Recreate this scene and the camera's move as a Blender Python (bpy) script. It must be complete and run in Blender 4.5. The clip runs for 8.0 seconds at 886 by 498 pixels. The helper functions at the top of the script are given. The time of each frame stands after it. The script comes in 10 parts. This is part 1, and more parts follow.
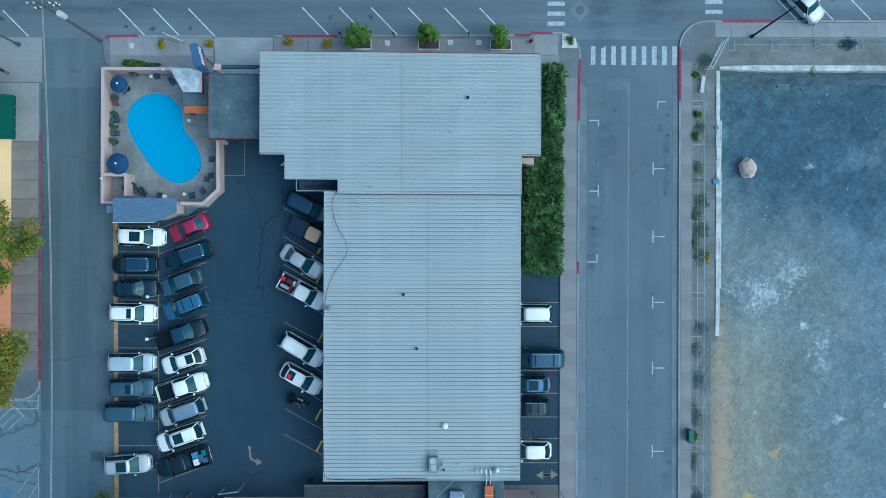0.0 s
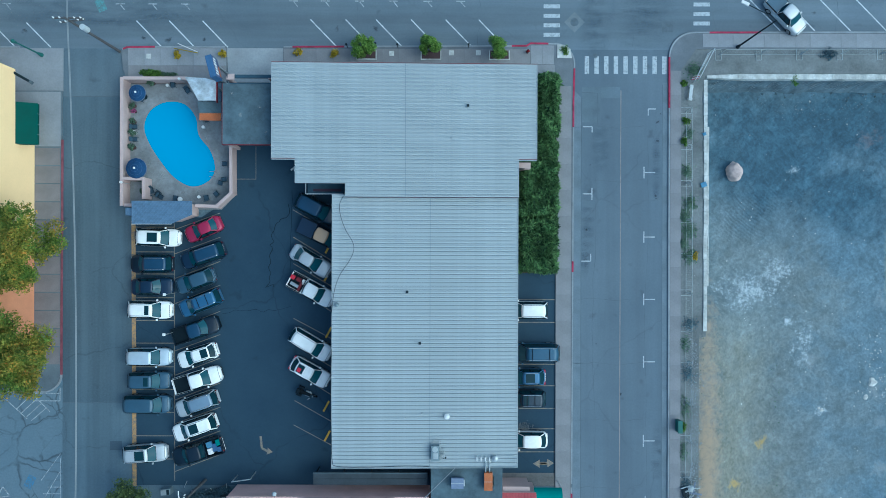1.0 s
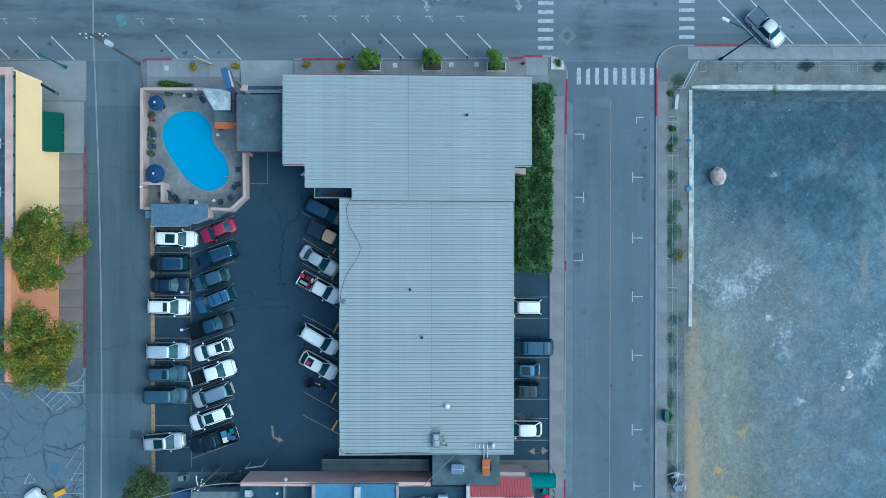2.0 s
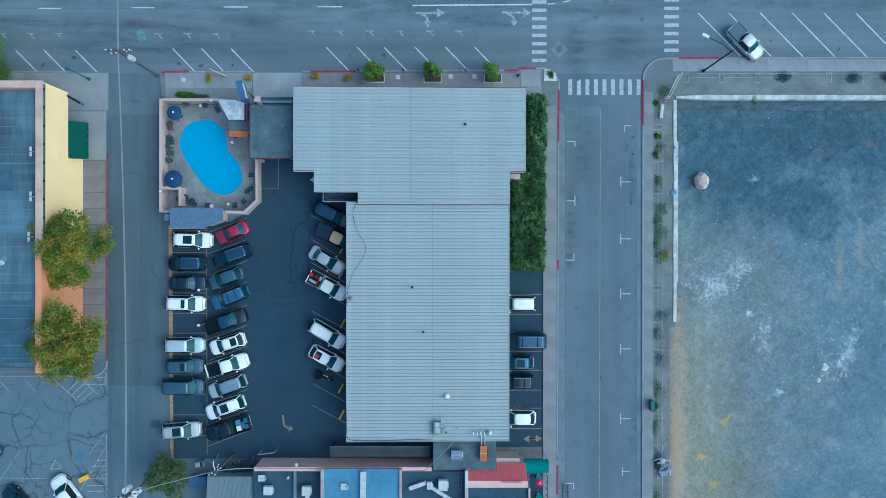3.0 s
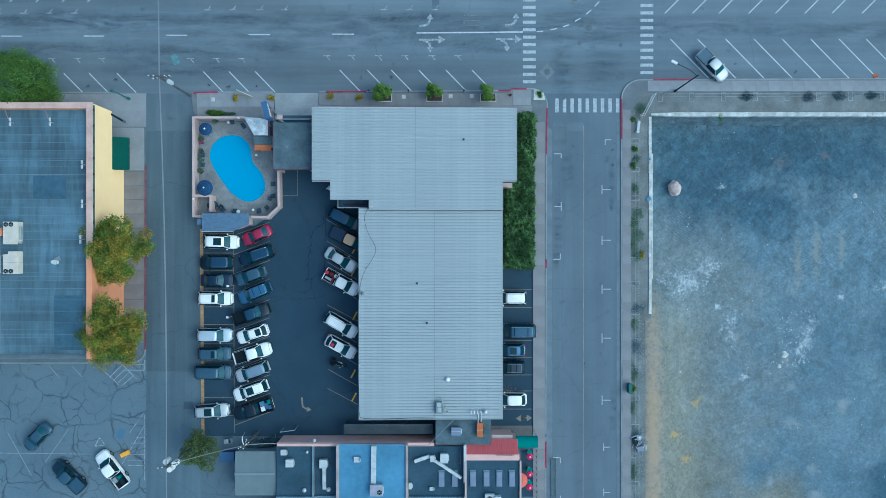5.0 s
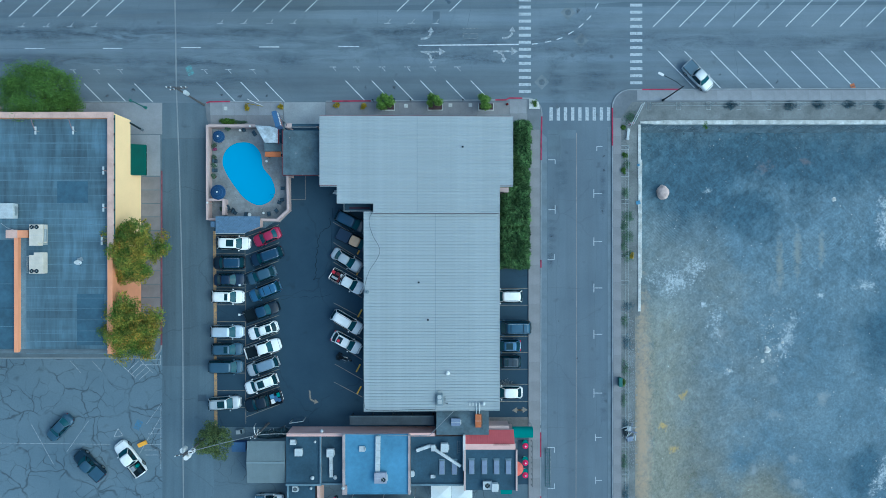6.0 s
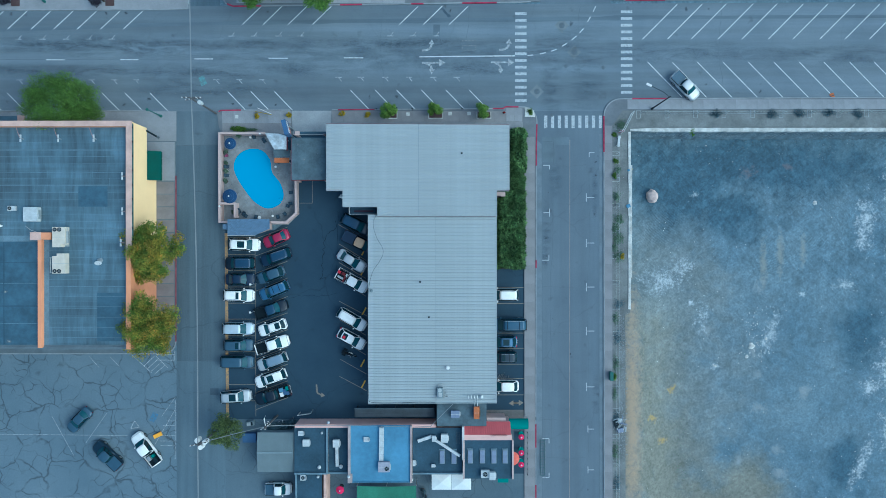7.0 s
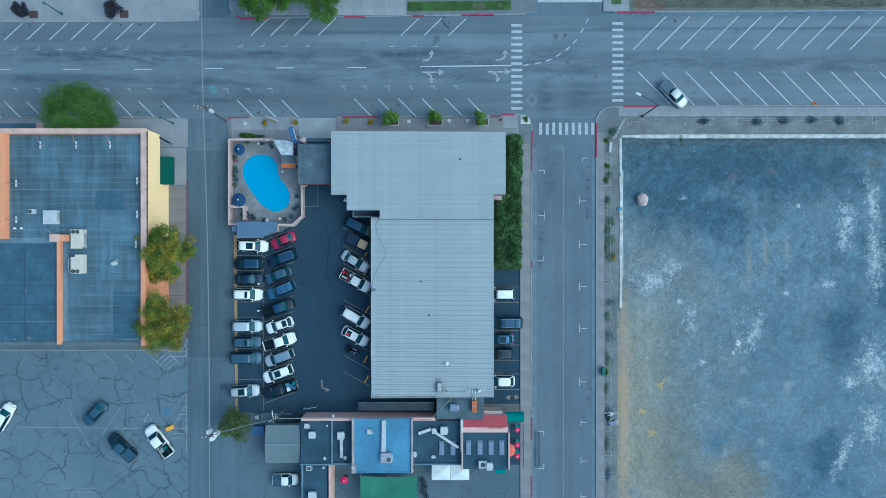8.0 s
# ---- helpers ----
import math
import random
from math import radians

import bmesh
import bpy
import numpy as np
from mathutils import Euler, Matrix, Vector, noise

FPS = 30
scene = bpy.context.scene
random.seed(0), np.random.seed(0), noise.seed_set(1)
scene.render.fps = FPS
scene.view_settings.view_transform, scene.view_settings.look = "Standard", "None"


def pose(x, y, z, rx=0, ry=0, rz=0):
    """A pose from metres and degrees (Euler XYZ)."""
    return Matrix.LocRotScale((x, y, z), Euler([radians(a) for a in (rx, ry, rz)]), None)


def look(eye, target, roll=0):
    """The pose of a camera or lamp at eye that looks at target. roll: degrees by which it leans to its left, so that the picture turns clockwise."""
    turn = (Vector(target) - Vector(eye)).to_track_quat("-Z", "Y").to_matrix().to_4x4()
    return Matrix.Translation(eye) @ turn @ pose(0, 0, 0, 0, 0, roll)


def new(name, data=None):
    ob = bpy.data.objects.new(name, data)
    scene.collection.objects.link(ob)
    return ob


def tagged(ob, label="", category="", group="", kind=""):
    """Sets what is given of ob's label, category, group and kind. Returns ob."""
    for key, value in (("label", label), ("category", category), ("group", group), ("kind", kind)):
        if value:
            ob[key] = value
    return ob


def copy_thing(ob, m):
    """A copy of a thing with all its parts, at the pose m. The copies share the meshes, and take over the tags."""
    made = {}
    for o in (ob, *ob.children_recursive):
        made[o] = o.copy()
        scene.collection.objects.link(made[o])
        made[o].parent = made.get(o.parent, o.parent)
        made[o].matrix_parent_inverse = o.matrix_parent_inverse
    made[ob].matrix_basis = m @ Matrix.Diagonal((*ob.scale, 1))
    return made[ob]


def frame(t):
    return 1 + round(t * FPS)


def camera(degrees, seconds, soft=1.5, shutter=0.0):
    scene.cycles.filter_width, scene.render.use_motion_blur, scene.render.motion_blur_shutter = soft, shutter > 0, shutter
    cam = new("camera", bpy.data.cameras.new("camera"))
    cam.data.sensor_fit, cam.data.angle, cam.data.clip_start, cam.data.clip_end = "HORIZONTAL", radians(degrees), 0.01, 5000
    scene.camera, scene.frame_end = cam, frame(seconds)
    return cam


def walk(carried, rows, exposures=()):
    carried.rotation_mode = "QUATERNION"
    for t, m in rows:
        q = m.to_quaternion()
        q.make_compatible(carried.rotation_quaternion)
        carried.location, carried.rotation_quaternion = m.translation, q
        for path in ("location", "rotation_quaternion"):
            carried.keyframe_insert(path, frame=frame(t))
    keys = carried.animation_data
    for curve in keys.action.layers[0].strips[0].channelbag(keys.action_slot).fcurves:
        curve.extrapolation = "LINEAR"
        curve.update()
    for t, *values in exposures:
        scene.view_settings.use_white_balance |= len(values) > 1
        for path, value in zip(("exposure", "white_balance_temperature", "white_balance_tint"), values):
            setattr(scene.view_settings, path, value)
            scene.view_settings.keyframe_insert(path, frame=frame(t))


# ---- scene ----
cam = camera(66.0, 8.0, soft=0.85)
# seconds, east, north, height, turn
PATH = [
    (0.0, 0.270, -0.058, 66.27, 0.190),
    (0.5, 0.200, -0.078, 67.88, 0.165),
    (1.0, 0.120, -0.068, 69.78, 0.150),
    (1.5, 0.070, -0.052, 71.89, 0.130),
    (2.25, 0.060, -0.020, 75.42, 0.090),
    (3.0, 0.055, 0.006, 79.07, 0.055),
    (3.5, 0.040, 0.008, 81.51, 0.027),
    (4.0, 0.008, 0.010, 83.97, 0.008),
    (4.5, -0.038, 0.032, 86.44, -0.003),
    (6.0, -0.104, 0.205, 93.90, -0.038),
    (6.5, -0.124, 0.285, 96.40, -0.043),
    (7.0, -0.118, 0.364, 98.89, -0.046),
    (7.5, -0.084, 0.452, 101.36, -0.048),
    (8.0, -0.042, 0.540, 103.50, -0.050),
]
walk(cam, [(t, pose(x, y, z, 0, 0, turn)) for t, x, y, z, turn in PATH],
     exposures=[(0.0, -0.11, 5220, -12), (8.0, -0.11, 5220, -12)])

# ---- daylight: a dim, hazy sky with hardly any sun ----
world = bpy.data.worlds.new("world")
scene.world = world
world.use_nodes = True
wn = world.node_tree.nodes
sky = wn.new("ShaderNodeTexSky")
sky.sky_type = "NISHITA"
sky.sun_disc = False
sky.sun_elevation = radians(49)
sky.sun_rotation = radians(104)
sky.air_density = 1.0
sky.dust_density = 3.0
wn["Background"].inputs["Strength"].default_value = 0.208
world.node_tree.links.new(sky.outputs["Color"], wn["Background"].inputs["Color"])
sun = new("sun", bpy.data.lights.new("sun", "SUN"))
sun.data.energy = 1.16
sun.data.angle = radians(75)
sun.data.color = (1.0, 0.98, 0.96)
sun.matrix_world = look((80, -20, 96), (0, 0, 0))


# ---- materials ----
def ramp(nt, source, stops):
    node = nt.nodes.new("ShaderNodeValToRGB")
    while len(node.color_ramp.elements) < len(stops):
        node.color_ramp.elements.new(0.5)
    for el, (p, c) in zip(node.color_ramp.elements, stops):
        el.position = p
        el.color = (*c, 1) if len(c) == 3 else c
    nt.links.new(source, node.inputs[0])
    return node.outputs[0]


def grey(v):
    return (v, v, v)


def noise_of(nt, coord, scale, detail=4.0, rough=0.6, stretch=None, swirl=0.0):
    if stretch:
        m = nt.nodes.new("ShaderNodeMapping")
        m.inputs["Scale"].default_value = stretch
        nt.links.new(coord, m.inputs["Vector"])
        coord = m.outputs[0]
    n = nt.nodes.new("ShaderNodeTexNoise")
    n.inputs["Scale"].default_value = scale
    n.inputs["Detail"].default_value = detail
    n.inputs["Roughness"].default_value = rough
    n.inputs["Distortion"].default_value = swirl
    nt.links.new(coord, n.inputs["Vector"])
    return n.outputs["Fac"]


def mixed(nt, fac, a, b, how="MIX"):
    n = nt.nodes.new("ShaderNodeMix")
    n.data_type = "RGBA"
    n.blend_type = how
    for sock, v in ((n.inputs[0], fac), (n.inputs[6], a), (n.inputs[7], b)):
        if isinstance(v, (int, float)):
            sock.default_value = v
        elif isinstance(v, tuple):
            sock.default_value = (*v, 1)
        else:
            nt.links.new(v, sock)
    return n.outputs[2]


def blank(name):
    m = bpy.data.materials.new(name)
    m.use_nodes = True
    nt = m.node_tree
    coord = nt.nodes.new("ShaderNodeTexCoord").outputs["Object"]
    return m, nt, nt.nodes["Principled BSDF"], coord


def bumped(nt, bsdf, height, strength, distance=0.02):
    b = nt.nodes.new("ShaderNodeBump")
    b.inputs["Strength"].default_value = strength
    b.inputs["Distance"].default_value = distance
    nt.links.new(height, b.inputs["Height"])
    nt.links.new(b.outputs[0], bsdf.inputs["Normal"])


def surface(name, colour, rough=0.8, metal=0.0, vary=0.25, scale=0.6, fine=9.0, bump=0.25, rand=0.0, island=0.0, coat=0.0, spec=0.25):
    """A plain surface with stains at one scale and grain at another; rand: shade differs from piece to piece."""
    m, nt, bsdf, coord = blank(name)
    broad = ramp(nt, noise_of(nt, coord, scale, 5), [(0.3, grey(1 - vary)), (0.7, grey(1 + 0.0))])
    grain = ramp(nt, noise_of(nt, coord, fine, 6, 0.7), [(0.3, grey(1 - vary * 0.6)), (0.7, grey(1.0))])
    c = mixed(nt, 1.0, broad, grain, "MULTIPLY")
    c = mixed(nt, 1.0, c, tuple(min(1.0, v * (1 + 0.6 * vary)) for v in colour), "MULTIPLY")
    if rand or island:
        if rand:
            r, k = nt.nodes.new("ShaderNodeObjectInfo").outputs["Random"], rand
        else:
            r, k = nt.nodes.new("ShaderNodeNewGeometry").outputs["Random Per Island"], island
        c = mixed(nt, 1.0, c, ramp(nt, r, [(0.0, grey(1 - k)), (1.0, grey(1.0))]), "MULTIPLY")
    nt.links.new(c, bsdf.inputs["Base Color"])
    bsdf.inputs["Roughness"].default_value = rough
    bsdf.inputs["Metallic"].default_value = metal
    bsdf.inputs["Specular IOR Level"].default_value = spec
    bsdf.inputs["Coat Weight"].default_value = coat
    bsdf.inputs["Coat Roughness"].default_value = 0.1
    if bump:
        bumped(nt, bsdf, noise_of(nt, coord, fine * 2, 5, 0.7), bump)
    return m


def asphalt(name, colour, patch, streak=None, streaky=1.0, crack=0.0, crack_scale=0.3, speck=0.2, width=0.02, branch=0.0, bend=3.4):
    """Asphalt with broad patches, wheel streaks along one axis, grain, and dark cracks."""
    m, nt, bsdf, coord = blank(name)
    c = mixed(nt, ramp(nt, noise_of(nt, coord, 0.09, 5, 0.65), [(0.35, grey(0)), (0.68, grey(1))]), colour, patch)
    if streak:
        s = ramp(nt, noise_of(nt, coord, 1.0, 3, 0.55, streak), [(0.38, grey(1 - 0.26 * streaky)), (0.6, grey(1 + 0.05 * streaky))])
        c = mixed(nt, 1.0, c, s, "MULTIPLY")
        s = ramp(nt, noise_of(nt, coord, 1.0, 6, 0.7, tuple(3.2 * v for v in streak[:2]) + (1,)), [(0.36, grey(1 - 0.14 * streaky)), (0.62, grey(1 + 0.05 * streaky))])
        c = mixed(nt, 1.0, c, s, "MULTIPLY")
    g = ramp(nt, noise_of(nt, coord, 5.0, 8, 0.75), [(0.25, grey(1 - speck)), (0.75, grey(1 + speck * 0.5))])
    c = mixed(nt, 1.0, c, g, "MULTIPLY")
    spots = ramp(nt, noise_of(nt, coord, 0.55, 2, 0.5), [(0.68, grey(1.0)), (0.78, grey(0.72))])
    c = mixed(nt, 1.0, c, spots, "MULTIPLY")
    if crack:
        warp = nt.nodes.new("ShaderNodeTexNoise")
        warp.inputs["Scale"].default_value = 0.32
        warp.inputs["Detail"].default_value = 3
        warp.inputs["Roughness"].default_value = 0.42
        nt.links.new(coord, warp.inputs["Vector"])
        bent = nt.nodes.new("ShaderNodeVectorMath")
        bent.operation = "MULTIPLY_ADD"
        bent.inputs[1].default_value = (bend, bend, 0)
        nt.links.new(warp.outputs["Color"], bent.inputs[0])
        nt.links.new(coord, bent.inputs[2])
        v = nt.nodes.new("ShaderNodeTexVoronoi")
        v.feature = "DISTANCE_TO_EDGE"
        v.voronoi_dimensions = "2D"
        v.inputs["Scale"].default_value = crack_scale
        nt.links.new(bent.outputs[0], v.inputs["Vector"])
        line = ramp(nt, v.outputs["Distance"], [(width * 0.25, grey(1)), (width * 1.5, grey(0))])
        where = ramp(nt, noise_of(nt, coord, 0.21, 5, 0.65), [(0.38, grey(0)), (0.54, grey(1))])
        line = mixed(nt, 1.0, line, where, "MULTIPLY")
        line = mixed(nt, 1.0, line, grey(crack), "MULTIPLY")
        c = mixed(nt, line, c, tuple(x * 0.25 for x in colour))
        if branch:
            v2 = nt.nodes.new("ShaderNodeTexVoronoi")
            v2.feature = "DISTANCE_TO_EDGE"
            v2.voronoi_dimensions = "2D"
            v2.inputs["Scale"].default_value = crack_scale * 2.1
            nt.links.new(bent.outputs[0], v2.inputs["Vector"])
            fine_line = ramp(nt, v2.outputs["Distance"], [(width * 0.5, grey(1)), (width * 1.6, grey(0))])
            spread = ramp(nt, noise_of(nt, coord, 0.22, 4, 0.6), [(0.45, grey(0)), (0.60, grey(branch))])
            c = mixed(nt, mixed(nt, 1.0, fine_line, spread, "MULTIPLY"), c, tuple(x * 0.32 for x in colour))
    nt.links.new(c, bsdf.inputs["Base Color"])
    bsdf.inputs["Roughness"].default_value = 0.85
    bsdf.inputs["Specular IOR Level"].default_value = 0.3
    bumped(nt, bsdf, noise_of(nt, coord, 30, 4, 0.7), 0.3, 0.01)
    return m


def rolled_roofing(name, colour):
    """Bitumen sheet: each strip a little different, rain streaks across it, chalky wear."""
    m, nt, bsdf, coord = blank(name)
    streak = ramp(nt, noise_of(nt, coord, 1.0, 6, 0.66, (1.25, 0.16, 1), 0.25), [(0.36, grey(0.66)), (0.64, grey(1.14))])
    along = ramp(nt, noise_of(nt, coord, 1.0, 5, 0.62, (0.10, 1.5, 1)), [(0.36, grey(0.86)), (0.64, grey(1.07))])
    broad = ramp(nt, noise_of(nt, coord, 0.16, 4, 0.55), [(0.36, grey(0.76)), (0.64, grey(1.08))])
    c = mixed(nt, 1.0, mixed(nt, 1.0, streak, along, "MULTIPLY"), broad, "MULTIPLY")
    r = nt.nodes.new("ShaderNodeObjectInfo").outputs["Random"]
    c = mixed(nt, 1.0, c, ramp(nt, r, [(0.0, grey(0.88)), (1.0, grey(1.10))]), "MULTIPLY")
    c = mixed(nt, 1.0, c, colour, "MULTIPLY")
    chalk = ramp(nt, noise_of(nt, coord, 0.5, 8, 0.75, (0.35, 1.6, 1)), [(0.66, grey(0)), (0.80, grey(0.35))])
    c = mixed(nt, chalk, c, (0.24, 0.32, 0.37))
    nt.links.new(c, bsdf.inputs["Base Color"])
    bsdf.inputs["Roughness"].default_value = 0.8
    bumped(nt, bsdf, noise_of(nt, coord, 20, 4, 0.7), 0.25, 0.01)
    return m


def paint_line(name, colour, wear):
    """Road paint, worn through in places."""
    m, nt, bsdf, coord = blank(name)
    gone = ramp(nt, noise_of(nt, coord, 3.0, 8, 0.8), [(wear - 0.1, grey(1)), (wear + 0.12, grey(0))])
    c = mixed(nt, gone, colour, (0.10, 0.125, 0.145))
    nt.links.new(c, bsdf.inputs["Base Color"])
    bsdf.inputs["Roughness"].default_value = 0.75
    return m


def leafy(name, dark, light, hot=None, green=None, clump=0.7):
    m, nt, bsdf, coord = blank(name)
    r = nt.nodes.new("ShaderNodeNewGeometry").outputs["Random Per Island"]
    stops = [(0.0, dark), (0.75, light)] + ([(0.84, light), (0.97, hot)] if hot else [(1.0, tuple(v * 1.25 for v in light))])
    c = ramp(nt, r, stops)
    if green:
        still = ramp(nt, noise_of(nt, coord, 0.45, 3, 0.55), [(0.42, grey(0)), (0.58, grey(1))])
        c = mixed(nt, still, c, ramp(nt, r, [(0.0, green[0]), (1.0, green[1])]))
    c = mixed(nt, 1.0, c, ramp(nt, noise_of(nt, coord, 0.7, 3), [(0.36, grey(clump)), (0.64, grey(1.0))]), "MULTIPLY")
    nt.links.new(c, bsdf.inputs["Base Color"])
    bsdf.inputs["Roughness"].default_value = 0.6
    bsdf.inputs["Specular IOR Level"].default_value = 0.25
    through_leaf = nt.nodes.new("ShaderNodeBsdfTranslucent")
    nt.links.new(c, through_leaf.inputs["Color"])
    both = nt.nodes.new("ShaderNodeMixShader")
    both.inputs[0].default_value = 0.35
    nt.links.new(bsdf.outputs[0], both.inputs[1])
    nt.links.new(through_leaf.outputs[0], both.inputs[2])
    nt.links.new(both.outputs[0], nt.nodes["Material Output"].inputs["Surface"])
    return m


def car_paint(name, colour, metal=0.25, gloss=0.5):
    m, nt, bsdf, coord = blank(name)
    dust = ramp(nt, noise_of(nt, coord, 1.6, 5), [(0.35, grey(0.88)), (0.7, grey(1.0))])
    nt.links.new(mixed(nt, 1.0, dust, colour, "MULTIPLY"), bsdf.inputs["Base Color"])
    bsdf.inputs["Metallic"].default_value = metal
    bsdf.inputs["Roughness"].default_value = 0.42
    bsdf.inputs["Specular IOR Level"].default_value = gloss
    bsdf.inputs["Coat Weight"].default_value = 0.5 * gloss / 0.5
    bsdf.inputs["Coat Roughness"].default_value = 0.08
    return m


M_STREET = asphalt("street_asphalt", (0.142, 0.188, 0.231), (0.178, 0.228, 0.270), streak=(0.010, 0.24, 1), streaky=0.8, crack=0.10, crack_scale=0.07, width=0.006, speck=0.12)
M_CROSS = asphalt("side_street_asphalt", (0.115, 0.156, 0.198), (0.143, 0.188, 0.231), streak=(0.26, 0.012, 1), streaky=0.4, crack=0.16, crack_scale=0.08, width=0.007, speck=0.12)
M_ALLEY = asphalt("alley_asphalt", (0.083, 0.127, 0.164), (0.104, 0.151, 0.190), streak=(0.4, 0.015, 1), streaky=0.7, crack=0.25, crack_scale=0.1, width=0.008)
M_ALLEY_PALE = asphalt("pale_alley_asphalt", (0.102, 0.153, 0.195), (0.125, 0.180, 0.223), streak=(0.4, 0.015, 1), streaky=0.6, crack=0.25, crack_scale=0.1, width=0.008)
M_MOUTH = asphalt("alley_mouth_paving", (0.112, 0.160, 0.200), (0.140, 0.190, 0.232), streak=(0.3, 0.02, 1), streaky=0.5, crack=0.2, crack_scale=0.1, width=0.008)
M_OLD = asphalt("old_cracked_asphalt", (0.108, 0.163, 0.210), (0.148, 0.208, 0.256), crack=0.62, crack_scale=0.24, width=0.026, branch=0.65, bend=3.6)
M_YARD = asphalt("yard_asphalt", (0.084, 0.128, 0.164), (0.116, 0.166, 0.206), crack=0.25, crack_scale=0.2, width=0.02, branch=0.5)
M_LOT = asphalt("dark_sealed_asphalt", (0.0205, 0.048, 0.081), (0.032, 0.066, 0.101), crack=0.35, crack_scale=0.07, width=0.004, speck=0.12)
M_CONC = surface("pavement_concrete", (0.286, 0.310, 0.338), 0.88, vary=0.26, scale=0.35, fine=6, rand=0.10)
M_CONC_B = surface("verge_concrete", (0.248, 0.258, 0.276), 0.88, vary=0.22, scale=0.35, fine=6, rand=0.05)
M_DECK = surface("pool_deck_concrete", (0.238, 0.262, 0.28), 0.8, vary=0.45, scale=0.45, fine=4)
M_APRON = surface("smooth_pale_concrete", (0.325, 0.362, 0.39), 0.85, vary=0.28, scale=0.35, fine=5)
M_JOINT = surface("joint_dirt", (0.165, 0.19, 0.215), 0.95, vary=0.3)
M_KERB = surface("kerb_concrete", (0.275, 0.312, 0.342), 0.85, vary=0.3, scale=0.6)
M_RED = surface("kerb_red_paint", (0.37, 0.04, 0.095), 0.7, vary=0.5, scale=1.2)
M_WHITE_LINE = paint_line("white_road_paint", (0.58, 0.645, 0.685), 0.41)
M_WORN_LINE = paint_line("worn_white_road_paint", (0.45, 0.51, 0.55), 0.49)
M_FAINT_LINE = paint_line("ghost_road_paint", (0.30, 0.35, 0.39), 0.56)
M_TAN_LINE = paint_line("tan_stall_paint", (0.265, 0.225, 0.165), 0.46)
M_ORANGE_LINE = paint_line("orange_kerb_paint", (0.46, 0.28, 0.10), 0.46)
M_BLUE_MARK = paint_line("faded_blue_bay_paint", (0.055, 0.19, 0.34), 0.47)
M_GREEN_MARK = paint_line("green_survey_paint", (0.12, 0.36, 0.38), 0.5)
M_METAL_ROOF = surface("ribbed_metal_roof", (0.362, 0.42, 0.448), 0.5, metal=0.1, vary=0.14, scale=0.25, fine=3, bump=0.05, rand=0.05)
M_FASCIA = surface("dark_red_fascia", (0.16, 0.025, 0.035), 0.6, vary=0.3)
M_FLASHING = surface("faded_purple_flashing", (0.20, 0.10, 0.19), 0.7, vary=0.4, scale=0.5)
M_FASCIA_DARK = surface("dark_fascia_paint", (0.050, 0.032, 0.055), 0.8, vary=0.3, scale=1.5)
M_STUCCO_PINK = surface("pink_stucco", (0.50, 0.40, 0.385), 0.9, vary=0.18, scale=0.5)
M_STUCCO_WHITE = surface("white_stucco", (0.56, 0.58, 0.58), 0.9, vary=0.2, scale=0.5)
M_YELLOW = surface("yellow_stucco", (0.95, 0.695, 0.375), 0.9, vary=0.08, scale=0.3, fine=5)
M_ORANGE = surface("orange_stucco", (0.72, 0.32, 0.175), 0.9, vary=0.15, scale=0.4)
M_PARAPET = surface("parapet_cap", (0.60, 0.42, 0.36), 0.85, vary=0.3, scale=0.6)
M_TAR = surface("blue_grey_tar_roof", (0.085, 0.165, 0.235), 0.8, vary=0.42, scale=0.22, fine=1.8)
M_ROLL = rolled_roofing("rolled_roofing", (0.096, 0.168, 0.222))
M_LEAF_SOFT = leafy("soft_green_leaf", (0.075, 0.165, 0.04), (0.185, 0.335, 0.068), clump=0.62)
M_SALMON = surface("salmon_stucco", (0.69, 0.455, 0.415), 0.9, vary=0.2, scale=0.5)
M_LEAF_PINK = leafy("pink_bloom", (0.30, 0.06, 0.18), (0.55, 0.16, 0.36))
M_LEAF_OLIVE = leafy("dull_olive_leaf", (0.06, 0.11, 0.06), (0.19, 0.26, 0.09))
M_SLAB_WARM = surface("warm_grey_slab", (0.232, 0.228, 0.240), 0.9, vary=0.3, scale=0.4, rand=0.12)
M_RED_WORN = surface("worn_dark_red_paint", (0.24, 0.085, 0.115), 0.75, vary=0.5, scale=1.0)
M_CROSSING = paint_line("crossing_paint", (0.43, 0.49, 0.53), 0.40)
M_IRON = surface("dusty_iron", (0.115, 0.15, 0.18), 0.7, metal=0.1, vary=0.3, scale=2)
M_SLING = surface("blue_grey_sling_fabric", (0.045, 0.085, 0.125), 0.7, vary=0.3, scale=2)
M_WALK_DARK = surface("dirty_grey_walk", (0.135, 0.175, 0.205), 0.9, vary=0.35, scale=0.4)
M_WALK_TAN = surface("dirty_tan_concrete", (0.175, 0.18, 0.18), 0.9, vary=0.45, scale=0.5)
M_STALK = surface("dry_stalk", (0.30, 0.36, 0.39), 0.9, vary=0.3)
M_ORANGE_PLASTIC = surface("orange_plastic", (0.85, 0.42, 0.05), 0.5, vary=0.15)
M_FLOOD_ARM = surface("dusty_mauve_steel", (0.30, 0.20, 0.20), 0.6, vary=0.3, scale=2)
M_DOWNPIPE = surface("dark_green_gutter_metal", (0.045, 0.115, 0.115), 0.5, vary=0.4, scale=1.5)
M_MAGENTA = surface("magenta_umbrella_canvas", (0.62, 0.02, 0.12), 0.8, vary=0.2, scale=2)
M_TAR_PATCH = surface("newer_tar_patch", (0.062, 0.125, 0.180), 0.8, vary=0.4, scale=0.4, fine=1.8)
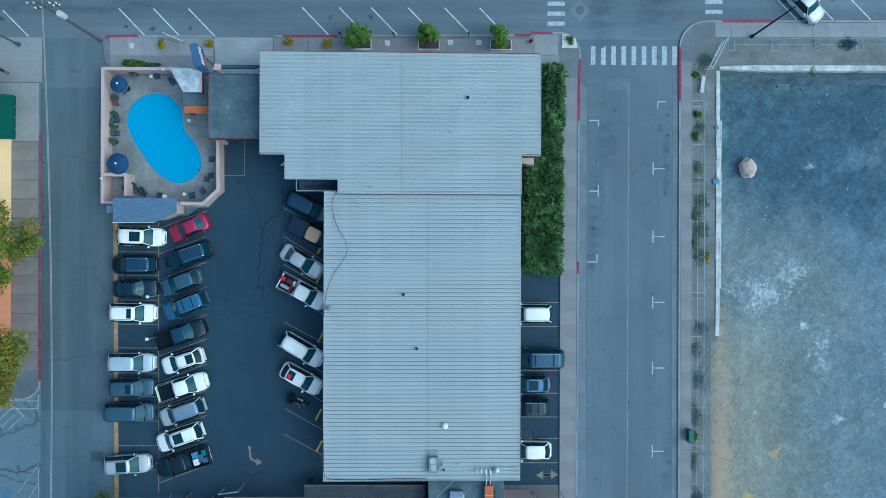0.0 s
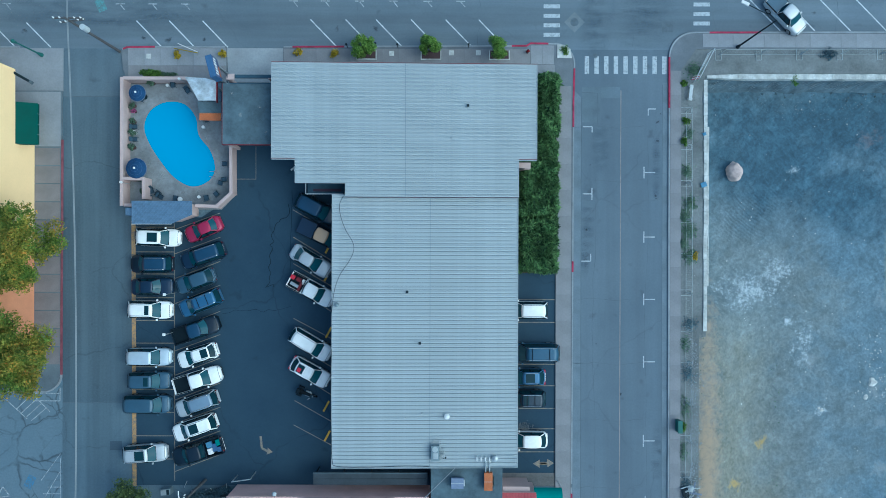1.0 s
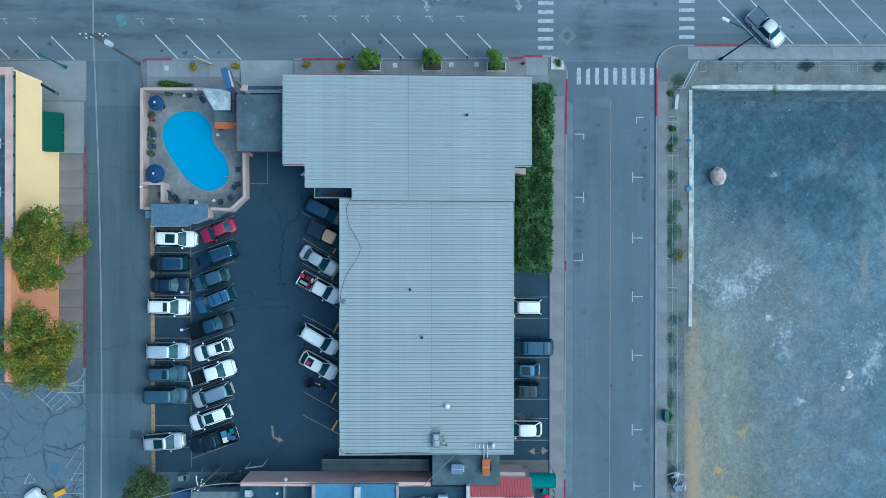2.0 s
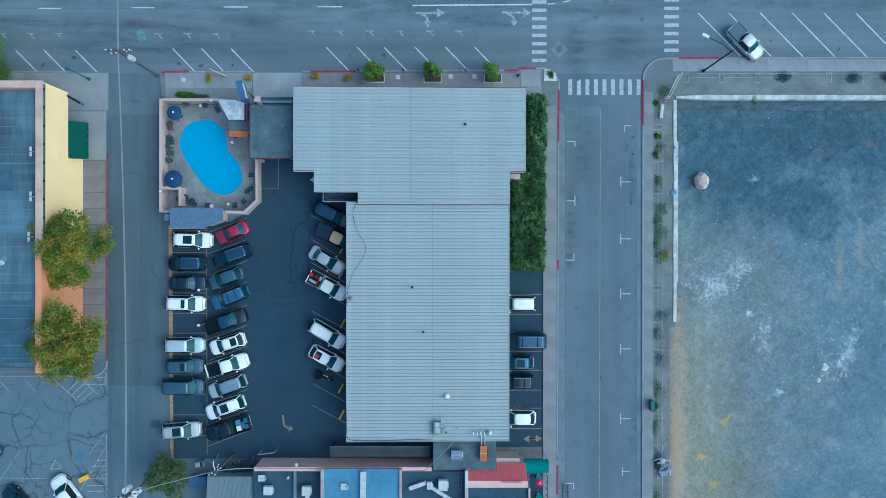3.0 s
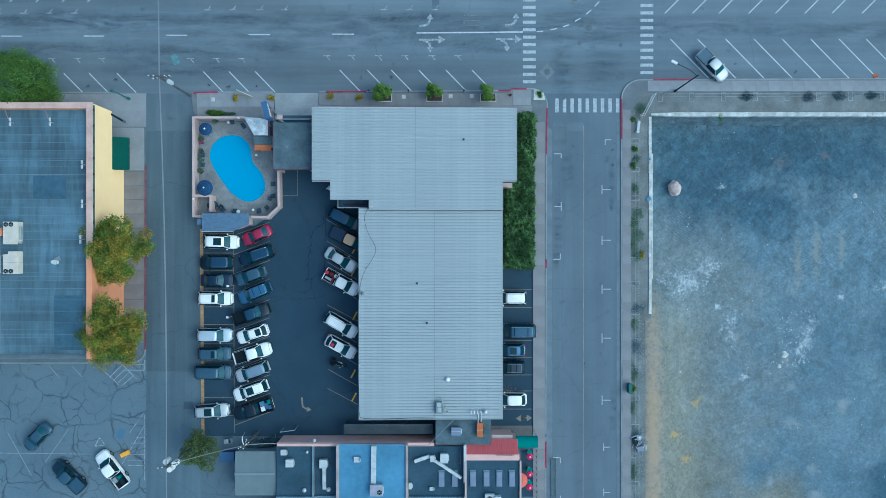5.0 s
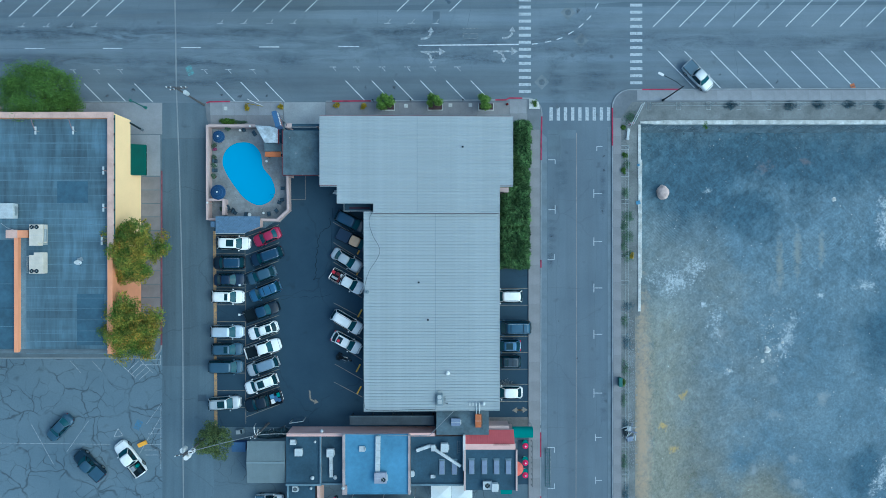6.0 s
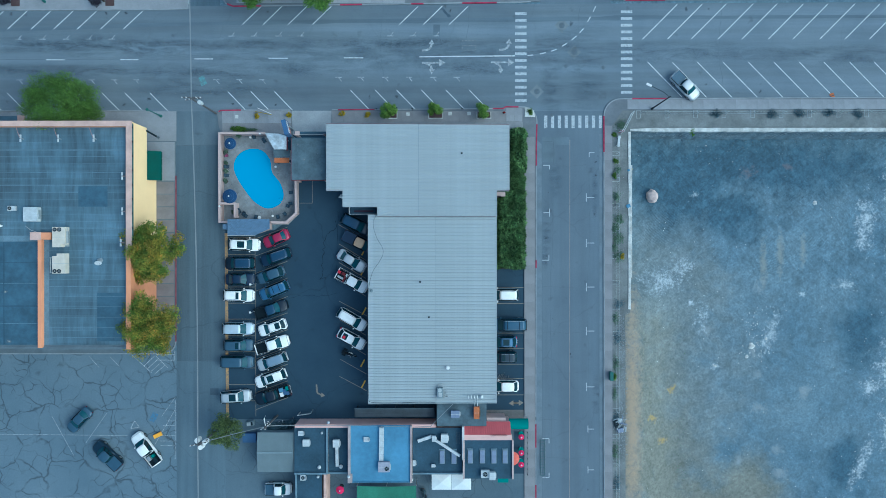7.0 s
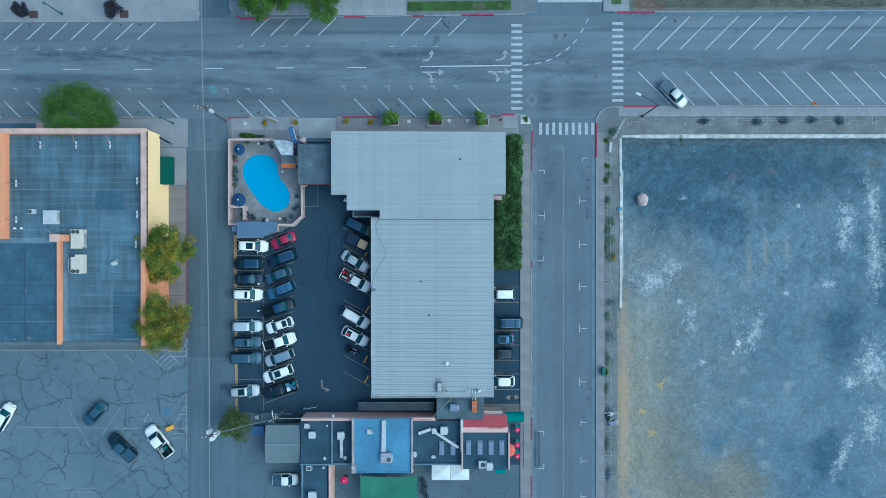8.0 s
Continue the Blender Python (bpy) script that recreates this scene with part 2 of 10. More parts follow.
M_COLLAR = surface("patched_asphalt", (0.185, 0.225, 0.25), 0.9, vary=0.3)
M_GUTTER = surface("gutter_concrete", (0.165, 0.213, 0.255), 0.88, vary=0.3, scale=0.5)
M_TAR_DARK = surface("dark_tar_roof", (0.047, 0.092, 0.135), 0.85, vary=0.38, scale=0.3, fine=3, spec=0.15)
M_TAR_SEAM = surface("roof_seam_bitumen", (0.155, 0.24, 0.30), 0.7, vary=0.4, scale=0.6)
M_TAR_GREY = surface("weathered_flat_roof", (0.10, 0.148, 0.18), 0.85, vary=0.45, scale=0.5, fine=3)
M_BLUE_ROOF = surface("light_blue_roof_coating", (0.098, 0.25, 0.40), 0.6, vary=0.3, scale=0.3, fine=2)
M_SHINGLE = surface("blue_shingle", (0.150, 0.245, 0.375), 0.85, vary=0.4, scale=1.2, fine=6, rand=0.20)
M_TILE = surface("red_roof_tile", (0.55, 0.120, 0.135), 0.75, vary=0.15, scale=1.0, rand=0.06)
M_SHED = surface("corrugated_shed_metal", (0.205, 0.27, 0.305), 0.6, metal=0.1, vary=0.2, scale=0.4, rand=0.06)
M_CANVAS_GREEN = surface("green_canvas", (0.055, 0.20, 0.135), 0.8, vary=0.42, scale=0.35)
M_CANVAS_TEAL = surface("teal_canvas", (0.008, 0.20, 0.185), 0.8, vary=0.2, scale=0.5)
M_AWNING = surface("dark_green_awning", (0.004, 0.068, 0.056), 0.8, vary=0.2)
M_CANVAS_BLUE = surface("navy_umbrella_canvas", (0.018, 0.06, 0.15), 0.8, vary=0.2, scale=2)
M_CANVAS_RED = surface("red_umbrella_canvas", (0.55, 0.03, 0.06), 0.8, vary=0.2, scale=2)
M_CANVAS_WHITE = surface("white_tent_canvas", (0.70, 0.76, 0.77), 0.75, vary=0.15, scale=0.6)
M_TARP = surface("torn_silver_roof_sheet", (0.52, 0.60, 0.66), 0.5, vary=0.55, scale=1.1, fine=3.5)
M_STEEL = surface("galvanised_steel", (0.45, 0.50, 0.52), 0.4, metal=0.6, vary=0.3, scale=1)
M_UNIT = surface("painted_hvac_metal", (0.52, 0.575, 0.60), 0.5, vary=0.3, scale=1)
M_UNIT_MAUVE = surface("mauve_grey_hvac_metal", (0.34, 0.36, 0.44), 0.5, vary=0.3, scale=1)
M_UNIT_TAN = surface("cream_hvac_metal", (0.62, 0.58, 0.50), 0.5, vary=0.2, scale=1)
M_RUST = surface("orange_painted_steel", (0.45, 0.15, 0.06), 0.6, vary=0.35, scale=1)
M_DARK = surface("dark_metal", (0.012, 0.026, 0.036), 0.5, vary=0.3, spec=0.15)
M_WOOD = surface("weathered_pole_wood", (0.105, 0.108, 0.115), 0.9, vary=0.4, scale=1.5, fine=8)
M_TRUNK = surface("bark", (0.075, 0.06, 0.048), 0.95, vary=0.4, scale=3)
M_FENCE = surface("dull_fence_tube", (0.44, 0.50, 0.52), 0.6, metal=0.1, vary=0.2, bump=0)
M_WIRE = surface("cable", (0.22, 0.25, 0.27), 0.5, vary=0.1, bump=0)
M_STOP = surface("orange_yellow_stop_paint", (0.66, 0.40, 0.07), 0.7, vary=0.35, scale=2.0)
M_TEAL_IRON = surface("dull_green_painted_iron", (0.085, 0.165, 0.19), 0.6, vary=0.3, scale=2)
M_GLAZE = surface("skylight_glazing", (0.19, 0.24, 0.345), 0.25, vary=0.2, scale=2, bump=0)
M_SIGN = surface("blue_sign_face", (0.035, 0.075, 0.20), 0.4, vary=0.2)
M_SIGN_EDGE = surface("sign_cabinet_metal", (0.06, 0.13, 0.26), 0.5, vary=0.3)
M_WHITE = surface("white_paint", (0.72, 0.75, 0.75), 0.6, vary=0.15)
M_TEAL_POLE = surface("green_lamp_post_paint", (0.03, 0.13, 0.12), 0.5, vary=0.2)
M_ROCK = surface("pale_boulder", (0.58, 0.48, 0.455), 0.9, vary=0.4, scale=0.9, fine=4, bump=0.5)
M_WALL_OLD = surface("chalky_retaining_wall", (0.58, 0.61, 0.60), 0.92, vary=0.5, scale=0.9, fine=4, bump=0.5)
M_BRICK_PAD = surface("brown_planter_bed", (0.085, 0.058, 0.06), 0.95, vary=0.3)
M_SOIL = surface("dry_verge_soil", (0.198, 0.222, 0.228), 0.95, vary=0.45, scale=0.4, fine=5)
M_RUBBER = surface("tyre_rubber", (0.008, 0.012, 0.016), 0.85, vary=0.2, bump=0, spec=0.1)
M_RIM = surface("alloy_rim", (0.42, 0.44, 0.45), 0.3, metal=0.8, vary=0.2, bump=0)
M_CHROME = surface("chrome_trim", (0.55, 0.57, 0.58), 0.2, metal=0.9, vary=0.1, bump=0)
M_TRIM = surface("black_plastic_trim", (0.007, 0.015, 0.022), 0.6, vary=0.2, bump=0, spec=0.1)
M_TAIL = surface("red_tail_lamp", (0.15, 0.01, 0.015), 0.25, vary=0.1, bump=0)
M_TAIL_BRIGHT = surface("bright_red_tail_lamp", (0.50, 0.012, 0.04), 0.25, vary=0.1, bump=0)
M_HEAD = surface("headlamp_lens", (0.15, 0.20, 0.23), 0.15, vary=0.1, bump=0)
M_LEAF = leafy("street_tree_leaf", (0.07, 0.17, 0.035), (0.27, 0.45, 0.09))
M_LEAF_TURN = leafy("turning_leaf", (0.16, 0.205, 0.034), (0.53, 0.47, 0.082), hot=(0.78, 0.38, 0.075), green=((0.088, 0.185, 0.034), (0.31, 0.45, 0.08)), clump=0.52)
M_LEAF_DEEP = leafy("hedge_leaf", (0.016, 0.055, 0.034), (0.185, 0.355, 0.130), clump=0.48)
M_LEAF_SHOOT = leafy("hedge_shoot_leaf", (0.05, 0.13, 0.058), (0.25, 0.43, 0.165), clump=0.5)
M_LEAF_BRIGHT = leafy("bright_leaf", (0.055, 0.145, 0.028), (0.19, 0.35, 0.065), clump=0.6)
M_LEAF_PURPLE = leafy("purple_leaf", (0.022, 0.022, 0.04), (0.06, 0.06, 0.09))
M_LEAF_YELLOW = leafy("yellow_bloom", (0.28, 0.24, 0.03), (0.62, 0.48, 0.04))
M_LEAF_GREYGREEN = leafy("dusty_weed_leaf", (0.07, 0.135, 0.105), (0.145, 0.235, 0.155))
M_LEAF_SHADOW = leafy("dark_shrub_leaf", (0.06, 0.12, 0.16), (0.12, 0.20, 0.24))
M_GRASS = surface("verge_grass", (0.085, 0.16, 0.060), 0.95, vary=0.6, scale=0.5, fine=8)
M_LEAF_DRY = leafy("dry_weed_blade", (0.13, 0.16, 0.115), (0.215, 0.225, 0.17))
M_BARE = surface("reddish_bare_earth", (0.225, 0.165, 0.14), 0.95, vary=0.4, scale=1.2, fine=6)
M_DRY_GRASS = surface("dry_verge_grass", (0.165, 0.182, 0.155), 0.95, vary=0.4, scale=0.5, fine=6)


def glass_dark(name, colour, gloss=0.35):
    m, nt, bsdf, coord = blank(name)
    bsdf.inputs["Base Color"].default_value = (*colour, 1)
    bsdf.inputs["Roughness"].default_value = 0.12
    bsdf.inputs["IOR"].default_value = 1.45
    bsdf.inputs["Specular IOR Level"].default_value = gloss
    return m


M_GLASS = glass_dark("tinted_car_glass", (0.010, 0.036, 0.050), 0.2)
M_GLASS_SIDE = glass_dark("dark_cabin_glass", (0.006, 0.014, 0.020))
M_GLASS_TEAL = glass_dark("windscreen_glass", (0.016, 0.075, 0.10))

m, nt, bsdf, coord = blank("pool_water")
bsdf.inputs["Base Color"].default_value = (0.010, 0.325, 0.585, 1)
bsdf.inputs["Roughness"].default_value = 0.08
bsdf.inputs["IOR"].default_value = 1.33
bumped(nt, bsdf, noise_of(nt, coord, 1.6, 3), 0.12, 0.03)
M_WATER = m


def lot_ground():
    """Graded dirt: blue-grey fines, ragged salt blooms, scrape marks, olive weeds to the south-west."""
    m, nt, bsdf, coord = blank("graded_lot_dirt")

    def maths(how, a, b_, c_=None):
        n = nt.nodes.new("ShaderNodeMath")
        n.operation = how
        for sock, v in zip(n.inputs, (a, b_, c_)):
            if isinstance(v, (int, float)):
                sock.default_value = v
            elif v is not None:
                nt.links.new(v, sock)
        return n.outputs[0]

    def spot(x, y, rx, ry, turn=0.0):
        """1 in the middle of an ellipse, falling to 0 at its rim and below outside."""
        mp = nt.nodes.new("ShaderNodeMapping")
        mp.vector_type = "TEXTURE"
        mp.inputs["Location"].default_value = (x, y, 0)
        mp.inputs["Rotation"].default_value = (0, 0, radians(turn))
        mp.inputs["Scale"].default_value = (rx, ry, 1000)
        nt.links.new(coord, mp.inputs["Vector"])
        ln = nt.nodes.new("ShaderNodeVectorMath")
        ln.operation = "LENGTH"
        nt.links.new(mp.outputs[0], ln.inputs[0])
        return maths("SUBTRACT", 1.0, ln.outputs["Value"])

    def turned(angle, sx, sy, scale, detail=6, rough=0.65, swirl=0.3):
        """Noise drawn out along one direction, as a grader's blade leaves it."""
        mp = nt.nodes.new("ShaderNodeMapping")
        mp.vector_type = "TEXTURE"
        mp.inputs["Rotation"].default_value = (0, 0, radians(angle))
        mp.inputs["Scale"].default_value = (1 / sx, 1 / sy, 1)
        nt.links.new(coord, mp.inputs["Vector"])
        return noise_of(nt, mp.outputs[0], scale, detail, rough, None, swirl)

    soft = noise_of(nt, coord, 0.16, 8, 0.66)
    ragged = noise_of(nt, coord, 1.15, 10, 0.72, None, 0.5)
    fine = noise_of(nt, coord, 3.2, 7, 0.68, None, 0.3)
    cloudy = noise_of(nt, coord, 0.30, 6, 0.58, None, 1.0)
    wisp = noise_of(nt, coord, 0.9, 9, 0.72, (1.1, 0.9, 1), 0.2)
    grit = maths("MULTIPLY_ADD", maths("ADD", wisp, fine), 0.62, -0.12)
    base = mixed(nt, ramp(nt, noise_of(nt, coord, 0.07, 7, 0.62), [(0.36, grey(0)), (0.64, grey(1))]), (0.110, 0.181, 0.238), (0.170, 0.244, 0.294))

    def wash(c_in, spots, grainy, tint, amount, low, high, weight=2.5):
        top = None
        for q in spots:
            v = spot(*q)
            top = v if top is None else maths("MAXIMUM", top, v)
        val = maths("MULTIPLY_ADD", maths("MULTIPLY_ADD", grainy, weight, maths("MAXIMUM", top, -1.0)), 0.25, 0.5 - weight * 0.125)
        return mixed(nt, ramp(nt, val, [(0.5 + low / 4, grey(0)), (0.5 + high / 4, grey(amount))]), c_in, tint)

    # olive fines in the south-west, greyer dust round them, dark damp ground to the north and east
    c = wash(base, ((31.5, -26, 10.0, 25), (44.5, -36, 6, 6), (37, -38, 10, 8), (30, -10, 5, 6)), soft, (0.208, 0.220, 0.190), 0.95, -0.3, 0.6)
    c = wash(c, ((31.5, -5, 8, 8), (30, 3, 3, 6), (41, -18, 11, 14), (34, 4, 7, 5)), soft, (0.188, 0.240, 0.266), 0.75, -0.1, 0.8)
    c = wash(c, ((48, 13.0, 28, 5), (43, 6, 6, 4), (62, -12, 4, 6), (36, 10, 10, 7), (70.5, 8, 2.5, 12), (70, -6, 3, 4), (60, -32, 3, 4)), soft, (0.066, 0.124, 0.172), 0.92, -0.2, 0.6)
    # marks of the blade, in three directions that come and go, smoothed out towards the south
    axes = nt.nodes.new("ShaderNodeSeparateXYZ")
    nt.links.new(coord, axes.inputs[0])
    north = ramp(nt, maths("ADD", maths("MULTIPLY_ADD", axes.outputs["Y"], 0.04, 0.55), maths("MULTIPLY_ADD", axes.outputs["X"], 0.012, -0.55)), [(0.2, grey(0.5)), (0.7, grey(1))])
    for angle, low_, high_, place, sx_, sy_, sc_ in ((38, 0.80, 1.16, 0.11, 0.5, 1.5, 1.0), (-50, 0.82, 1.15, 0.13, 0.45, 1.6, 1.1), (84, 0.86, 1.12, 0.09, 0.3, 1.4, 1.0)):
        where = ramp(nt, noise_of(nt, coord, place, 3, 0.5, (1 + angle * 0.004, 1.0, 1)), [(0.42, grey(0)), (0.58, grey(1))])
        c = mixed(nt, mixed(nt, 1.0, where, north, "MULTIPLY"), c, mixed(nt, 1.0, c, ramp(nt, turned(angle, sx_, sy_, sc_, 7, 0.68, 0.9), [(0.34, grey(low_)), (0.66, grey(high_))]), "MULTIPLY"))
    # ridged tracks where a machine turned
    ring = nt.nodes.new("ShaderNodeTexWave")
    ring.wave_type = "RINGS"
    ring.rings_direction = "Z"
    ring.inputs["Scale"].default_value = 0.95
    ring.inputs["Distortion"].default_value = 5.5
    ring.inputs["Detail"].default_value = 4
    ring.inputs["Detail Scale"].default_value = 0.9
    mp = nt.nodes.new("ShaderNodeMapping")
    mp.inputs["Location"].default_value = (-41.0, -14.0, 0)
    nt.links.new(coord, mp.inputs["Vector"])
    nt.links.new(mp.outputs[0], ring.inputs["Vector"])
    tracks = maths("MAXIMUM", spot(32.0, 3.6, 4.5, 3.4, 30), maths("MAXIMUM", spot(49.5, -1.5, 5.0, 2.6, 20), spot(55.5, 1.5, 4.0, 2.2)))
    c = mixed(nt, ramp(nt, maths("ADD", tracks, maths("MULTIPLY_ADD", soft, 1.0, -0.5)), [(0.1, grey(0)), (0.7, grey(1))]), c, mixed(nt, 1.0, c, ramp(nt, ring.outputs["Fac"], [(0.2, grey(0.91)), (0.8, grey(1.09))]), "MULTIPLY"))
    # cloudy tone, grain
    c = mixed(nt, 1.0, c, ramp(nt, cloudy, [(0.33, grey(0.87)), (0.67, grey(1.12))]), "MULTIPLY")
    c = mixed(nt, 1.0, c, ramp(nt, ragged, [(0.33, grey(0.80)), (0.67, grey(1.14))]), "MULTIPLY")
    c = mixed(nt, 1.0, c, ramp(nt, fine, [(0.34, grey(0.82)), (0.66, grey(1.14))]), "MULTIPLY")
    # dry strips, tan edge of the bank, rusty and yellow patches
    c = wash(c, ((47.7, -2.1, 0.7, 4.6), (50.2, -0.6, 0.7, 4.0), (53.6, 0.2, 0.6, 3.0)), ragged, (0.255, 0.28, 0.262), 0.75, 0.0, 0.9, 3.0)
    c = wash(c, ((27.3, -24, 1.7, 24),), ragged, (0.335, 0.268, 0.195), 0.92, -0.1, 0.9, 2.6)
    c = wash(c, ((45.5, 11.7, 1.9, 1.3, 20), (51.3, 12.6, 1.0, 0.8)), ragged, (0.175, 0.145, 0.155), 0.6, 0.2, 1.2, 5.0)
    c = wash(c, ((67.4, 14.0, 1.8, 1.4), (71, 16, 3, 1.5)), ragged, (0.13, 0.14, 0.12), 0.8, 0.2, 1.0, 4.0)
    c = wash(c, ((34, -20.6, 0.9, 0.7, 30), (30.7, -24.6, 0.9, 0.8), (32.4, -28.0, 0.9, 0.7)), ragged, (0.38, 0.29, 0.12), 0.85, 0.1, 0.8, 4.0)
    c = wash(c, ((46.2, -15.0, 0.9, 1.8), (39.0, -11.5, 1.2, 1.8), (46.9, -18.5, 0.9, 0.8), (46.9, -5.4, 1.3, 1.2), (46.8, -23.4, 1.5, 1.2), (53.7, -21, 1.3, 1.3), (43.9, -31.2, 1.0, 1.0), (49.6, -29.5, 1.2, 1.0), (50, -33, 1.4, 1.2)),
             wisp, (0.28, 0.325, 0.345), 0.7, 0.1, 1.1, 4.0)
    # salt blooms: a grey halo, then white crust
    blooms = ((32.0, -4.6, 3.1, 1.9), (35.8, -2.4, 1.6, 1.8), (38.6, -9.8, 1.2, 2.4, -10), (48.8, -12.0, 1.1, 3.8, -22), (62.9, 4.1, 1.7, 4.2, -4), (67.0, 7.5, 1.3, 5.0, 6), (67.4, -1.0, 1.5, 5.5), (59.7, -5.1, 2.0, 0.9),
              (67.0, -17.6, 2.8, 4.6), (66.7, -26.6, 2.0, 3.8), (62.3, -31.6, 1.0, 5.0, -24), (63.5, -20.5, 1.6, 1.2), (37.7, 8.4, 0.9, 0.5), (36.9, -7.7, 0.6, 0.5), (40.6, -17.2, 0.8, 0.5), (53.4, -6.4, 0.9, 0.6))
    c = wash(c, blooms, wisp, (0.255, 0.318, 0.355), 0.55, -0.1, 0.9, 4.0)
    c = wash(c, blooms, grit, (0.52, 0.59, 0.64), 0.85, 0.3, 1.5, 7.0)
    specks = ramp(nt, noise_of(nt, coord, 1.7, 2, 0.5), [(0.78, grey(0)), (0.82, grey(0.35))])
    c = mixed(nt, specks, c, (0.50, 0.54, 0.55))
    nt.links.new(c, bsdf.inputs["Base Color"])
    bsdf.inputs["Roughness"].default_value = 0.95
    bsdf.inputs["Specular IOR Level"].default_value = 0.15
    bumped(nt, bsdf, ragged, 0.8, 0.15)
    return m


M_DIRT = lot_ground()


# ---- helpers for meshes ----
def link(name, data, parent=None, label=""):
    ob = new(name, data)
    if parent is not None:
        ob.parent = parent
    if label:
        ob["label"] = label
    return ob


def part(name, bm, material, parent=None, label=""):
    me = bpy.data.meshes.new(name)
    bm.normal_update()
    bm.to_mesh(me)
    bm.free()
    me.materials.append(material)
    return link(name, me, parent, label)


def raw(name, verts, faces, material, parent=None, label=""):
    me = bpy.data.meshes.new(name)
    me.from_pydata(verts, [], faces)
    me.materials.append(material)
    return link(name, me, parent, label)


def thing(name, label, category, x=0.0, y=0.0, z=0.0, turn=0.0, group=""):
    ob = new(name)
    ob.matrix_basis = pose(x, y, z, 0, 0, turn)
    return tagged(ob, label, category, group)


def setting(ob, label, category):
    return tagged(ob, label, category, kind="structure")


def box(bm, x0, x1, y0, y1, z0, z1, bevel=0.0):
    r = bmesh.ops.create_cube(bm, size=1.0, matrix=Matrix.LocRotScale(((x0 + x1) / 2, (y0 + y1) / 2, (z0 + z1) / 2), None, (x1 - x0, y1 - y0, z1 - z0)))
    if bevel:
        es = {e for v in r["verts"] for e in v.link_edges}
        bmesh.ops.bevel(bm, geom=list(es), offset=bevel, segments=2, affect="EDGES", profile=0.6)
    return bm


def cube(x0, x1, y0, y1, z0, z1, bevel=0.0):
    return box(bmesh.new(), x0, x1, y0, y1, z0, z1, bevel)


def prism(poly, z0, z1, bevel=0.0):
    """An upright block over a polygon of (x, y)."""
    bm = bmesh.new()
    vs = [bm.verts.new((x, y, z0)) for x, y in poly]
    f = bm.faces.new(vs)
    up = bmesh.ops.extrude_face_region(bm, geom=[f])
    bmesh.ops.translate(bm, verts=[g for g in up["geom"] if isinstance(g, bmesh.types.BMVert)], vec=(0, 0, z1 - z0))
    bmesh.ops.recalc_face_normals(bm, faces=bm.faces)
    if bevel:
        top = [e for e in bm.edges if all(v.co.z > z1 - 1e-5 for v in e.verts)]
        bmesh.ops.bevel(bm, geom=top, offset=bevel, segments=2, affect="EDGES", profile=0.6)
    return bm


def tube(bm, points, radius, sides=8, taper=1.0):
    """A round bar along points."""
    pts = [Vector(p) for p in points]
    rings = []
    for i, p in enumerate(pts):
        d = (pts[min(i + 1, len(pts) - 1)] - pts[max(i - 1, 0)]).normalized()
        a = d.orthogonal().normalized() if i == 0 else (a - d * a.dot(d)).normalized()
        b = d.cross(a)
        r = radius * (1 + (taper - 1) * i / max(1, len(pts) - 1))
        rings.append([bm.verts.new(p + r * (math.cos(2 * math.pi * k / sides) * a + math.sin(2 * math.pi * k / sides) * b)) for k in range(sides)])
    for u, v in zip(rings, rings[1:]):
        for k in range(sides):
            bm.faces.new((u[k], u[(k + 1) % sides], v[(k + 1) % sides], v[k]))
    bm.faces.new(list(reversed(rings[0])))
    bm.faces.new(rings[-1])
    return bm


def disc(bm, x, y, z0, z1, r0, r1, sides=20):
    bmesh.ops.create_cone(bm, cap_ends=True, segments=sides, radius1=r0, radius2=r1, depth=z1 - z0, matrix=Matrix.Translation((x, y, (z0 + z1) / 2)))
    return bm


def stripe(bm, a, b, width, z=0.006, thick=0.004):
    """A painted line on the ground from a to b."""
    a, b = Vector((*a, 0)), Vector((*b, 0))
    n = (b - a).normalized().cross(Vector((0, 0, 1))) * width / 2
    q = [a + n, b + n, b - n, a - n]
    lo = [bm.verts.new((v.x, v.y, z - thick)) for v in q]
    hi = [bm.verts.new((v.x, v.y, z)) for v in q]
    bm.faces.new(hi)
    for i in range(4):
        bm.faces.new((lo[i], lo[(i + 1) % 4], hi[(i + 1) % 4], hi[i]))
    bmesh.ops.recalc_face_normals(bm, faces=bm.faces)
    return bm


def smooth(ob):
    for p in ob.data.polygons:
        p.use_smooth = True
    return ob


def slabs(parent, x0, x1, y0, y1, nx, ny, z, material, gap=0.03, name="paving_slab", lift=0.02):
    """Paving slabs with open joints, all on one mesh."""
    dx, dy = (x1 - x0) / nx, (y1 - y0) / ny
    me = None
    for i in range(nx):
        for j in range(ny):
            if me is None:
                first = part(name, cube(-dx / 2 + gap / 2, dx / 2 - gap / 2, -dy / 2 + gap / 2, dy / 2 - gap / 2, -0.02, lift), material, parent)
                me, ob = first.data, first
            else:
                ob = link(name, me, parent)
            ob.location = (x0 + (i + 0.5) * dx, y0 + (j + 0.5) * dy, z + random.uniform(-0.002, 0.002))


